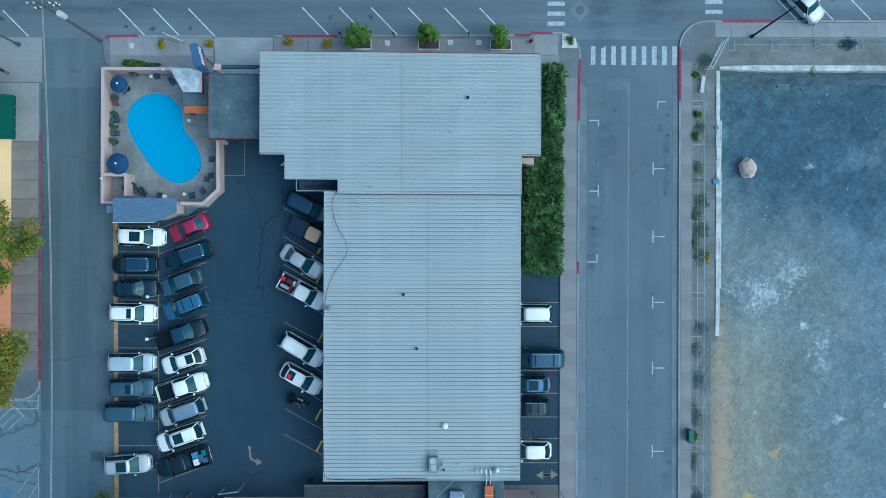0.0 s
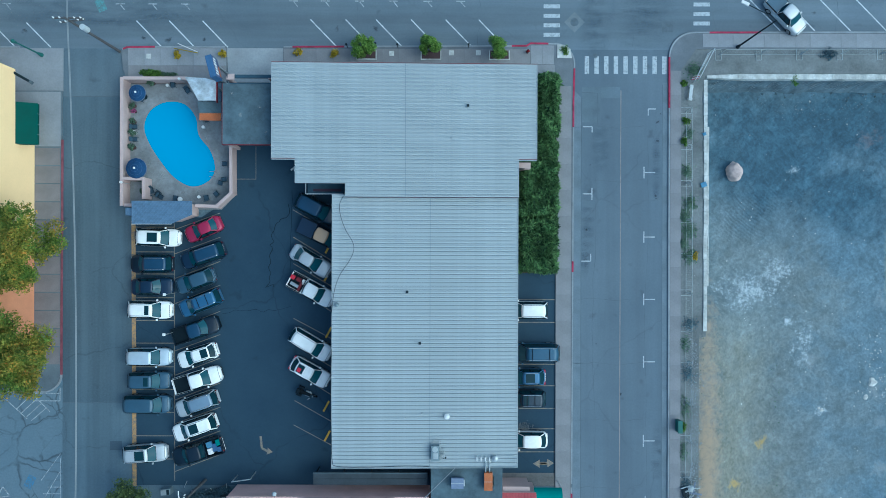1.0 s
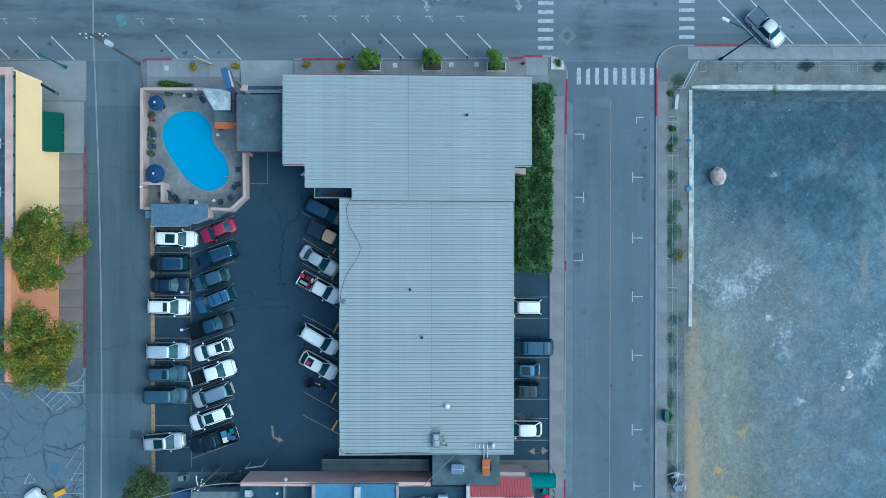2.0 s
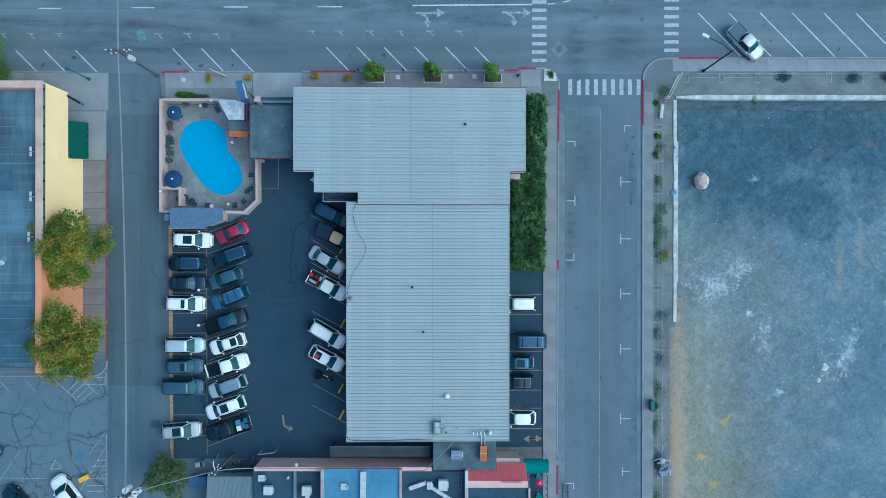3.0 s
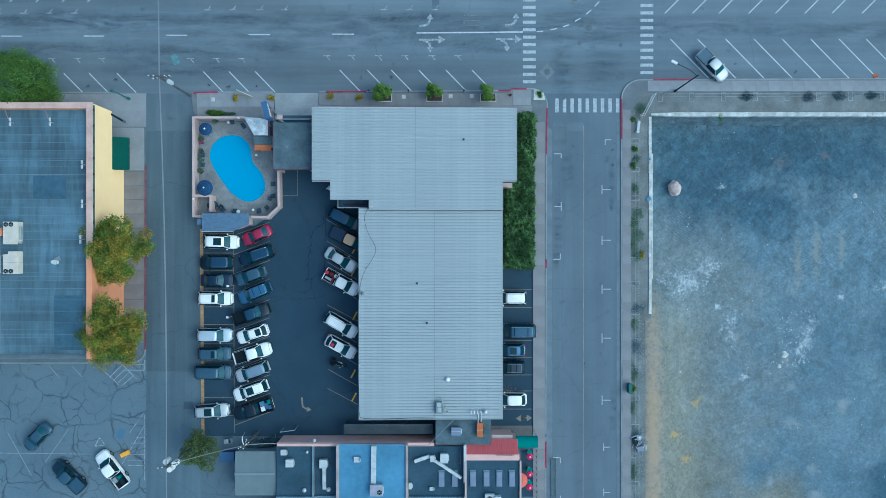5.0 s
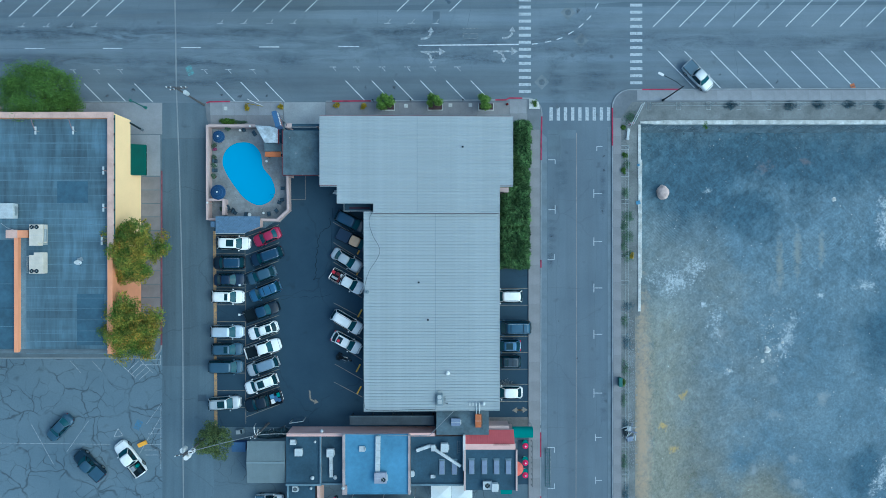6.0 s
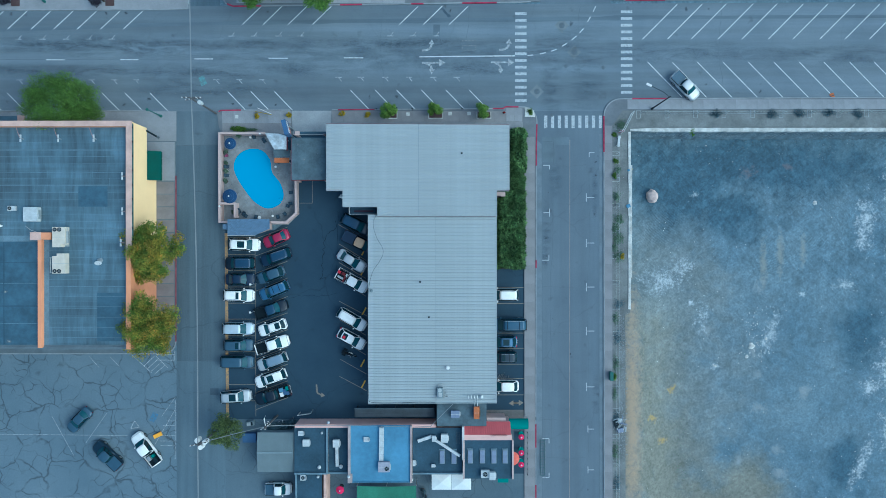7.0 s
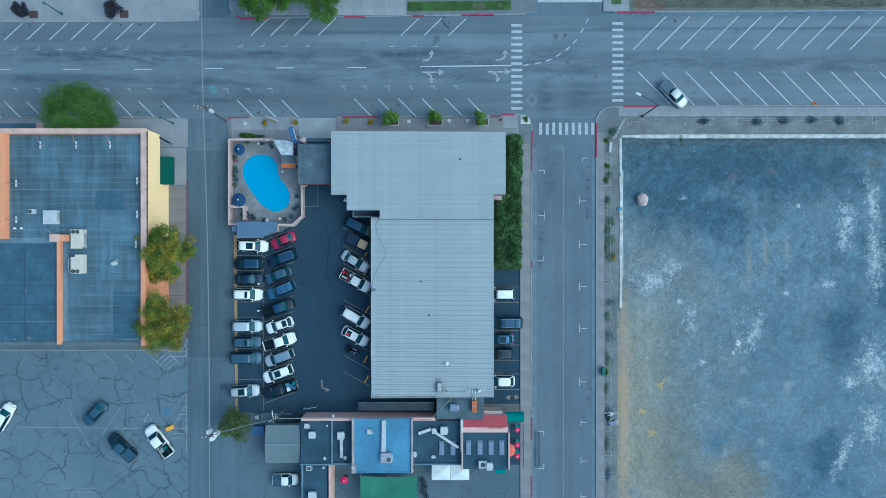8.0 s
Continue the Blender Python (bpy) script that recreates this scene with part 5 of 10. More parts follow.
for x0, x1, y0, y1 in ((-16.09, -16.03, 8.45, 17.5), (8.99, 9.05, 8.45, 17.5), (-13.87, -13.81, 6.15, 8.45), (7.26, 7.32, 4.86, 8.45), (-9.15, -9.09, 4.86, 6.15)):
    z = roof_at(x0, 6)
    part("gutter", cube(x0, x1, y0, y1, z - 0.28, z + 0.03), M_METAL_ROOF, motel)


def board(x0, x1, y, low, high, material, label="", thick=0.035):
    """A fascia board that follows the fall of the roof."""
    za, zb = roof_at(x0, y), roof_at(x1, y)
    vs = [(x, yy, z) for yy in (y, y + thick) for x, z in ((x0, za + low), (x1, zb + low), (x1, zb + high), (x0, za + high))]
    raw("fascia", vs, [(0, 1, 2, 3), (7, 6, 5, 4), (0, 4, 5, 1), (1, 5, 6, 2), (2, 6, 7, 3), (3, 7, 4, 0)], material, motel, label)


for x0, x1, y in ((-16.09, -13.87, 8.42), (7.32, 9.05, 8.42), (-13.87, -9.15, 6.12), (-16.09, 9.05, 17.5)):
    board(x0, x1, y, -0.3, 0.05, M_FASCIA, "dark red fascia board")
board(-9.15, 7.32, 4.86, -0.05, 0.03, M_METAL_ROOF, "", 0.135)
board(-9.15, 7.32, 4.86, -0.40, 0.0, M_FASCIA_DARK, "dark purple-red fascia board", 0.15)
motel.children[-1].location = (0, -0.153, 0)
board(-9.15, 7.32, 4.74, -0.02, 0.012, M_FLASHING, "faded purple flashing along the step in the roof", 0.11)
for x in (-10.46, 7.27):
    z = roof_at(x, 0)
    part("gutter", cube(x, x + 0.06, -20.95, 5.1, z - 0.25, z + 0.04), M_METAL_ROOF, motel)
board(-10.46, 7.33, -21.0, -0.25, 0.08, M_METAL_ROOF)


def vent(x, y, r=0.14, h=0.35, hood=True, mat=None, label="small galvanised roof vent pipe"):
    z = roof_at(x, y)
    t = thing("roof_vent", label, "roof vent", x, y, z, group="vents on the motel roof")
    part("flashing", cube(-r * 1.15, r * 1.15, -r * 1.15, r * 1.15, -0.02, 0.095, 0.01), M_METAL_ROOF, t)
    part("pipe", disc(bmesh.new(), 0, 0, 0.09, h, r * 0.7, r * 0.7, 12), mat or M_STEEL, t)
    if hood and mat == M_DARK:
        part("hood", cube(-r, r, -r, r, h, h + 0.08, 0.015), mat, t)
    elif hood:
        part("hood", disc(bmesh.new(), 0, 0, h, h + 0.12, r * 1.15, r * 0.4, 12), mat or M_STEEL, t)


for x, y in ((2.45, 13.49), (-3.28, -4.16), (-2.07, -9.04)):
    vent(x, y, 0.12, 0.22, True, M_DARK, "dark square roof vent")
for x, y in ((0.97, 10.47), (-12.62, 10.53), (0.53, -4.15), (-1.87, -15.78), (-3.45, -16.17), (1.70, -19.48), (-6.11, 5.42)):
    vent(x, y, 0.08, 0.28, False)
vent(*(0.52, -16.00), 0.24, 0.3, True, M_WHITE, "white round-hooded roof vent")
vent(*(-9.94, -5.38), 0.2, 0.25, True, M_SHED, "round turbine roof vent")

# swamp cooler and its pipes near the south eave
x, y = (-0.54, -19.43)
t = thing("rooftop_cooler", "narrow galvanised rooftop cooler with a round fan and pipework", "roof unit", x, y, roof_at(x, y))
t.scale = (0.82, 0.85, 0.8)
part("body", cube(-0.5, 0.45, -0.85, 0.85, 0.05, 0.75, 0.03), M_SHED, t)
part("fan_ring", disc(bmesh.new(), -0.05, 0.45, 0.75, 0.83, 0.34, 0.32, 20), M_STEEL, t)
part("lid", cube(-0.25, 0.3, -0.6, 0.05, 0.75, 0.8, 0.02), M_STEEL, t)
bm = bmesh.new()
for dy in (-0.55, -0.2, 0.4):
    tube(bm, [(0.45, dy, 0.3), (0.95, dy - 0.05, 0.3), (0.95, dy - 0.05, 0.05)], 0.05, 7)
tube(bm, [(0.5, 0.6, 0.4), (0.62, 0.55, 0.4), (0.62, -0.7, 0.4), (1.2, -0.8, 0.25)], 0.04, 7)
for k in range(5):
    tube(bm, [(0.5 + 0.12 * k, -0.75 + 0.1 * k, 0.1), (0.55 + 0.12 * k, -0.3 - 0.08 * k, 0.35 + 0.05 * k), (0.9 + 0.05 * k, -0.25 + 0.12 * k, 0.3)], 0.035, 6)
tube(bm, [(-0.3, 0.9, 0.1), (-0.3, 1.3, 0.15), (0.5, 1.35, 0.15), (0.5, 0.7, 0.3)], 0.04, 6)
part("pipe", bm, M_STEEL, t)
part("valve_box", cube(0.85, 1.25, -0.75, -0.55, 0.05, 0.3, 0.02), M_DARK, t)
# row of flues with a round cowl
x, y = (4.34, -20.00)
t = thing("flue_row", "row of white flue pipes beside a round cowl", "roof vent", x, y, roof_at(x, y))
for i in range(4):
    part("flue", tube(bmesh.new(), [(-0.95 + i * 0.4, 0.1, 0.05), (-0.95 + i * 0.4, 0.1, 0.5), (-0.95 + i * 0.4, -0.2, 0.55)], 0.06, 8), M_WHITE, t)
part("cowl", disc(bmesh.new(), 0.75, 0.0, 0.02, 0.42, 0.26, 0.22, 18), M_STEEL, t)
part("cowl_cap", disc(bmesh.new(), 0.75, 0.0, 0.42, 0.55, 0.3, 0.06, 18), M_STEEL, t)
part("conduit", tube(bmesh.new(), [(1.0, 0.2, 0.12), (2.6, 0.2, 0.10), (2.75, 0.0, 0.1), (2.75, -0.6, 0.1)], 0.02, 6), M_STEEL, t)
# cables lying on the roof
pts = [(-9.36, 4.95), (-9.72, 4.13), (-9.61, 3.01), (-9.15, 1.74), (-8.48, 0.58), (-8.38, -0.29), (-8.88, -1.36), (-9.69, -2.58), (-10.20, -4.11), (-10.45, -6.14)]


def spline(ctrl, per=6, closed=False):
    """Catmull-Rom through control points."""
    n, out = len(ctrl), []
    c = [Vector(p) for p in ctrl]
    for i in range(n if closed else n - 1):
        if closed:
            p0, p1, p2, p3 = c[(i - 1) % n], c[i], c[(i + 1) % n], c[(i + 2) % n]
        else:
            p0, p1, p2, p3 = c[max(i - 1, 0)], c[i], c[i + 1], c[min(i + 2, n - 1)]
        for k in range(per):
            s = k / per
            out.append(0.5 * ((2 * p1) + (p2 - p0) * s + (2 * p0 - 5 * p1 + 4 * p2 - p3) * s * s + (3 * p1 - p0 - 3 * p2 + p3) * s ** 3))
    return out if closed else out + [c[-1]]


line = spline(pts)
cable = part("roof_cable", tube(bmesh.new(), [(p.x, p.y, roof_at(p.x, min(p.y, 4.7)) + 0.09) for p in line], 0.02, 6), M_DARK)
tagged(cable, "black cable snaking across the metal roof", "cable")
pts = [(-10.45, -9.6), (-10.5, -14), (-10.42, -18.5), (-10.35, -20.2), (-9.9, -20.75), (-7, -20.85), (-3.5, -20.75), (-1.2, -20.8)]
cable = part("roof_cable", tube(bmesh.new(), [(p.x, p.y, roof_at(p.x, p.y) + 0.09) for p in spline(pts)], 0.022, 6), M_DARK)
tagged(cable, "black cable along the roof edge", "cable")

# landing under the eave
t = thing("stair_landing", "upper stair landing with a grey metal railing under the eave", "stairs", -11.4, 6.0, 0.0)
part("deck", cube(-1.75, 1.75, -0.75, 0.9, 2.6, 2.8), M_TAR_DARK, t)
part("handrail", cube(-1.8, 1.8, -0.8, -0.72, 3.65, 3.75, 0.01), M_STEEL, t)
bm = bmesh.new()
for i in range(13):
    box(bm, -1.77 + i * 0.295, -1.73 + i * 0.295, -0.79, -0.75, 2.8, 3.65)
part("baluster", bm, M_STEEL, t)
part("handrail", cube(-1.83, -1.75, -0.8, 0.3, 3.65, 3.75, 0.01), M_STEEL, t)
for dx in (-1.7, 1.6):
    part("post", cube(dx, dx + 0.12, -0.7, -0.58, 0.0, 2.6), M_STEEL, t)
part("tread_board", cube(-1.2, 1.5, -0.45, -0.2, 2.8, 3.0), M_FASCIA_DARK, t)
# small wall pieces at the inner corners
t = thing("stair_tower", "pale stuccoed stair enclosure at the east corner", "stairs", 7.9, 8.15, 0.0)
part("wall", cube(-0.85, 0.7, -0.4, 0.2, 0.0, 3.6, 0.02), M_STUCCO_PINK, t)
for k in range(3):
    part("opening_slat", cube(-0.7, 0.1, -0.42, -0.395, 2.7 + k * 0.45, 2.9 + k * 0.45), M_DARK, t)
t = thing("wall_heater", "white boxed unit with ducts on the motel wall", "wall unit", -14.4, 7.9, 0.0)
part("body", cube(-0.35, 0.2, -0.25, 0.25, 0.0, 1.9, 0.03), M_UNIT, t)
part("duct", tube(bmesh.new(), [(0.0, 0, 1.9), (0.0, 0, 3.1), (-0.3, -0.3, 3.3)], 0.09, 8), M_UNIT, t)

# carport over the drive
cp_z = 3.9
t = tagged(new("carport"), "flat grey carport roof with dark red fascia", "carport")
x0, x1, y0, y1 = -21.22, -15.2, 9.99, 15.89
part("roof", cube(x0, x1, y0, y1, cp_z - 0.12, cp_z, 0.02), M_TAR_GREY, t)
part("fascia", cube(x0, x1, y0 - 0.05, y0, cp_z - 0.4, cp_z + 0.03), M_FASCIA, t)
part("fascia", cube(x0 - 0.05, x0, y0 - 0.05, y1, cp_z - 0.4, cp_z + 0.03), M_FASCIA, t)
part("beam", cube(x0 + 0.4, x1, y1 + 0.55, y1 + 0.85, cp_z - 0.35, cp_z - 0.05), M_TAR_DARK, t)
part("parapet", cube(x0 + 0.8, x1, y1 - 0.08, y1, cp_z - 0.05, cp_z + 0.1), M_TAR_DARK, t)
for px, py in ((x0 + 0.45, y0 + 0.15), (x0 + 0.45, y1 + 0.55), (x1 - 1.5, y0 + 0.15), (x1 - 1.5, y1 + 0.6)):
    part("post", cube(px - 0.15, px + 0.15, py - 0.15, py + 0.15, 0.0, cp_z - 0.12, 0.01), M_STUCCO_PINK, t)
for k, (px, py, r) in enumerate(((-19.5, 12.8, 0.5), (-17.6, 13.6, 0.35), (-17.0, 11.2, 0.3), (-20.3, 14.9, 0.4), (-18.6, 10.0, 0.3), (-16.4, 15.2, 0.4), (-21.2, 11.0, 0.3))):
    stain(px, py, r, 500 + k, M_PALE, cp_z + 0.004, "pale weathered blotch on the carport roof", "pale blotches on the carport roof")
part("column_cap", cube(x0 + 0.5, x0 + 1.15, y1 + 0.35, y1 + 0.9, cp_z - 0.05, cp_z + 0.05, 0.01), M_STUCCO_PINK, t, "tan column head")

# pole sign: a tall blue cabinet with worn lettering panels
sx, sy = -21.6, 16.95
t = thing("pylon_sign", "tall blue roadside sign cabinet with white and red lettering", "sign", sx, sy, 0.0, turn=-75)
for dx in (-0.7, 0.7):
    part("post", cube(dx - 0.09, dx + 0.09, -0.09, 0.09, 0.1, 4.45), M_STEEL, t)
cab = part("cabinet", cube(-1.05, 1.05, -0.3, 0.3, 4.4, 6.2, 0.03), M_SIGN_EDGE, t)
for s in (1, -1):
    face = part("face", cube(-0.98, 0.98, min(s * 0.3, s * 0.315), max(s * 0.3, s * 0.315), 4.46, 6.14), M_SIGN, cab)
    bm = bmesh.new()
    for k in range(6):
        box(bm, -0.85 + k * 0.29, -0.66 + k * 0.29, min(s * 0.315, s * 0.33), max(s * 0.315, s * 0.33), 5.2 + 0.06 * (k % 2), 5.85 + 0.08 * (k % 3))
    part("lettering", bm, M_WHITE, cab, "white lettering, not readable")
    part("stripe", cube(-0.2, 0.8, min(s * 0.315, s * 0.33), max(s * 0.315, s * 0.33), 4.6, 4.95), M_RUST, cab, "orange-red stripe")

# ---- pool court ----
DECK_Z = 0.14
court = [(-31.85, 16.7), (-24.9, 16.7), (-22.35, 13.0), (-21.1, 11.0), (-21.05, 5.4), (-22.5, 3.9), (-25.3, 3.9), (-31.85, 4.2)]
pool_ctrl = [(-30.45, 12.39), (-29.80, 13.99), (-28.26, 14.87), (-26.34, 14.71), (-25.12, 13.34), (-24.79, 11.47), (-23.63, 9.93), (-23.13, 8.12), (-23.78, 6.80), (-25.49, 6.19), (-27.36, 7.12), (-28.90, 8.98), (-30.01, 10.79)]
outline = [(p.x, p.y) for p in spline([Vector((*p, 0)) for p in pool_ctrl], 5, True)]
cx, cy = sum(p[0] for p in outline) / len(outline), sum(p[1] for p in outline) / len(outline)


def ring_slab(outer, inner, z0, z1):
    """A slab with a hole, both outlines given."""
    bm = bmesh.new()
    ov = [bm.verts.new((x, y, z1)) for x, y in outer]
    iv = [bm.verts.new((x, y, z1)) for x, y in inner]
    es = [bm.edges.new((v[i], v[(i + 1) % len(v)])) for v in (ov, iv) for i in range(len(v))]
    bmesh.ops.triangle_fill(bm, edges=es, use_beauty=True, use_dissolve=False)
    top = list(bm.faces)
    up = bmesh.ops.extrude_face_region(bm, geom=top)
    bmesh.ops.translate(bm, verts=[g for g in up["geom"] if isinstance(g, bmesh.types.BMVert)], vec=(0, 0, z0 - z1))
    bmesh.ops.recalc_face_normals(bm, faces=bm.faces)
    return bm


def grown(poly, k):
    out = []
    n = len(poly)
    for i in range(n):
        a, b = Vector((*poly[i - 1], 0)), Vector((*poly[(i + 1) % n], 0))
        d = (b - a).normalized()
        side = Vector((d.y, -d.x, 0))
        p = Vector((*poly[i], 0))
        if (p + side - Vector((cx, cy, 0))).length < (p - Vector((cx, cy, 0))).length:
            side = -side
        out.append((p.x + side.x * k, p.y + side.y * k))
    return out


setting(part("pool_deck", ring_slab(court, grown(outline, 0.02), 0.0, DECK_Z), M_DECK), "stained grey concrete deck round the pool", "pool deck")
pool = tagged(new("swimming_pool"), "kidney-shaped swimming pool full of bright blue water", "pool")
part("coping", ring_slab(grown(outline, 0.09), grown(outline, -0.05), DECK_Z, DECK_Z + 0.02), M_CONC_B, pool, "thin concrete coping")
for k, (px, py, r) in enumerate(((-29.92, 8.52, 0.6), (-28.55, 7.31, 0.8), (-30.75, 9.79, 0.35), (-23.98, 11.22, 0.4), (-26.46, 5.72, 0.4), (-24.81, 5.83, 0.5))):
    stain(px, py, r, 400 + k, M_PALE, DECK_Z + 0.004, "pale worn patch on the pool deck", "pale patches on the pool deck")
part("water", prism(outline, -0.02, DECK_Z - 0.05), M_WATER, pool, "bright blue water")
lx, ly = (-23.62, 7.46)
for k in (-0.25, 0.25):
    part("ladder_rail", tube(bmesh.new(), [(lx + 0.6, ly + k, 0.15), (lx + 0.55, ly + k, 0.75), (lx + 0.1, ly + k, 0.85), (lx - 0.25, ly + k, 0.12)], 0.025, 7), M_CHROME, pool, "chrome ladder rail")


def court_wall(name, pts, h, th=0.26, base=0.0):
    """A stuccoed garden wall with a proud cap, along points."""
    w = tagged(new(name), "pink-beige stuccoed garden wall with a pale cap", "wall", kind="structure")
    for q, (a, b) in enumerate(zip(pts, pts[1:])):
        h += 0.005 * q
        a, b = Vector((*a, 0)), Vector((*b, 0))
        d = (b - a).normalized()
        n = Vector((-d.y, d.x, 0)) * th / 2
        e = d * th / 2
        part("wall_panel", prism([(p.x, p.y) for p in (a + n - e, b + n + e, b - n + e, a - n - e)], base, h), M_STUCCO_PINK, w)
        n2 = n * 1.2
        part("cap", prism([(p.x, p.y) for p in (a + n2 - e * 1.2, b + n2 + e * 1.2, b - n2 + e * 1.2, a - n2 - e * 1.2)], h + 0.001, h + 0.06, 0.015), M_STUCCO_PINK, w)
    return w


wh = 1.75
court_wall("wall_pool_west", [(-31.95, 16.85), (-31.95, 4.3)], wh)
court_wall("wall_pool_north", [(-31.65, 16.9), (-25.6, 16.9)], wh)
court_wall("wall_pool_gate", [(-31.65, 6.9), (-29.75, 6.85), (-29.75, 5.0)], wh)
court_wall("wall_pool_south", [(-31.65, 4.25), (-29.9, 4.25)], wh - 0.2)
court_wall("wall_pool_south_east", [(-24.55, 4.2), (-22.55, 4.15), (-21.1, 5.5), (-21.15, 10.6)], 1.5)
post = thing("lamp_globe", "white globe lamp on a garden wall", "lamp", *(-31.80, 6.46), 0.0, group="globe lamps round the pool")
part("globe", disc(bmesh.new(), 0, 0, 2.16, 2.4, 0.14, 0.1, 14), M_WHITE, post)
part("stem", disc(bmesh.new(), 0, 0, 0.0, 2.17, 0.04, 0.04, 8), M_STEEL, post)
copy_thing(post, pose(*(-26.05, 16.72), 0.0))

# shingled pump house
t = tagged(new("pump_house"), "small pump house with a blue shingled roof", "shed")
z = 2.75
poly = [(-30.48, 4.54), (-24.58, 4.56), (-24.57, 3.24), (-26.63, 2.34), (-30.48, 2.33)]
part("wall", prism([(poly[0][0] + 0.3, poly[0][1] - 0.2), (poly[1][0] - 0.3, poly[1][1] - 0.2), (poly[2][0] - 0.3, poly[2][1]), (poly[3][0], poly[3][1] + 0.3), (poly[4][0] + 0.3, poly[4][1] + 0.3)], 0.0, z - 0.12), M_STUCCO_PINK, t)
part("roof_deck", prism(poly, z - 0.12, z), M_SHINGLE, t)
part("eave_edge", prism([(poly[3][0], poly[3][1] - 0.05), (poly[4][0] - 0.05, poly[4][1] - 0.05), (poly[4][0] - 0.05, poly[4][1]), poly[3]], z - 0.16, z + 0.02), M_STUCCO_WHITE, t)
nrow, y_hi, y_lo = 11, poly[0][1], poly[4][1]
cache = {}
for r in range(nrow):
    ya = y_hi - (r + 1) * (y_hi - y_lo) / nrow
    yb = ya + (y_hi - y_lo) / nrow * 1.25
    frac = (y_hi - (ya + yb) / 2) / (y_hi - y_lo)
    frac = min(1.0, frac + 0.04)
    xe = poly[1][0] if frac < 0.58 else poly[1][0] + (poly[3][0] - poly[1][0]) * (frac - 0.58) / 0.42
    x = poly[0][0]
    while x < xe - 0.04:
        w = round(min(0.17 if (r % 2 and x == poly[0][0]) else 0.33, xe - x), 2)
        if w not in cache:
            vs = [(0, 0, 0.02), (w - 0.012, 0, 0.02), (w - 0.012, yb - ya, 0.004), (0, yb - ya, 0.004), (0, 0, 0), (w - 0.012, 0, 0)]
            cache[w] = raw("shingle", vs, [(0, 1, 2, 3), (4, 5, 1, 0), (5, 2, 1), (4, 0, 3)], M_SHINGLE, t)
            ob = cache[w]
        else:
            ob = link("shingle", cache[w].data, t)
        ob.location = (x, ya, z + 0.002 * (nrow - r) + random.uniform(0, 0.004))
        x += w
part("lean_to", cube(-31.32, -30.68, 3.18, 3.92, 0.0, 2.3, 0.02), M_SHINGLE, t)

# silver sheet roof under the sign, and a terracotta awning
t = tagged(new("office_canopy"), "patchy silver-painted canopy roof with torn sheeting", "canopy")
poly = [(-25.08, 16.64), (-23.09, 16.54), (-22.00, 16.23), (-22.04, 14.35), (-23.77, 14.35)]
part("roof", prism(poly, 3.15, 3.3, 0.02), M_TARP, t)
for px, py in ((-24.70, 16.36), (-22.50, 16.05), (-22.44, 14.58), (-23.60, 14.58)):
    part("post", cube(px - 0.07, px + 0.07, py - 0.07, py + 0.07, 0.0, 3.15), M_STEEL, t)
x0, y0 = (-21.99, 14.14)
part("fascia", cube(x0 - 0.02, x0 + 0.06, y0, y0 + 2.2, 3.05, 3.35), M_FASCIA, t)
t = tagged(new("office_block"), "grey flat-roofed office beside the carport", "building")
part("wall", prism([(-24.03, 14.40), (-21.81, 14.41), (-21.81, 13.30), (-23.92, 13.29)], 0.0, 2.6), M_STUCCO_WHITE, t)
part("roof", prism([(-24.05, 14.38), (-21.72, 14.39), (-21.72, 13.28), (-23.94, 13.27)], 2.6, 2.7), M_TAR_GREY, t)
t = tagged(new("porch_awning"), "sloping terracotta-coloured porch awning by the pool", "awning")
a, b, c, d = (-23.88, 13.24), (-21.77, 13.25), (-21.91, 12.56), (-24.03, 12.61)
raw("sheet", [(*a, 2.62), (*b, 2.62), (*c, 2.3), (*d, 2.3), (*a, 2.57), (*b, 2.57), (*c, 2.25), (*d, 2.25)],
    [(0, 3, 2, 1), (4, 5, 6, 7), (0, 1, 5, 4), (1, 2, 6, 5), (2, 3, 7, 6), (3, 0, 4, 7)], M_RUST, t)
for px, py in (c, d):
    part("post", cube(px - 0.04, px + 0.04, py - 0.04 + 0.1, py + 0.04 + 0.1, DECK_Z - 0.02, 2.27), M_STEEL, t)


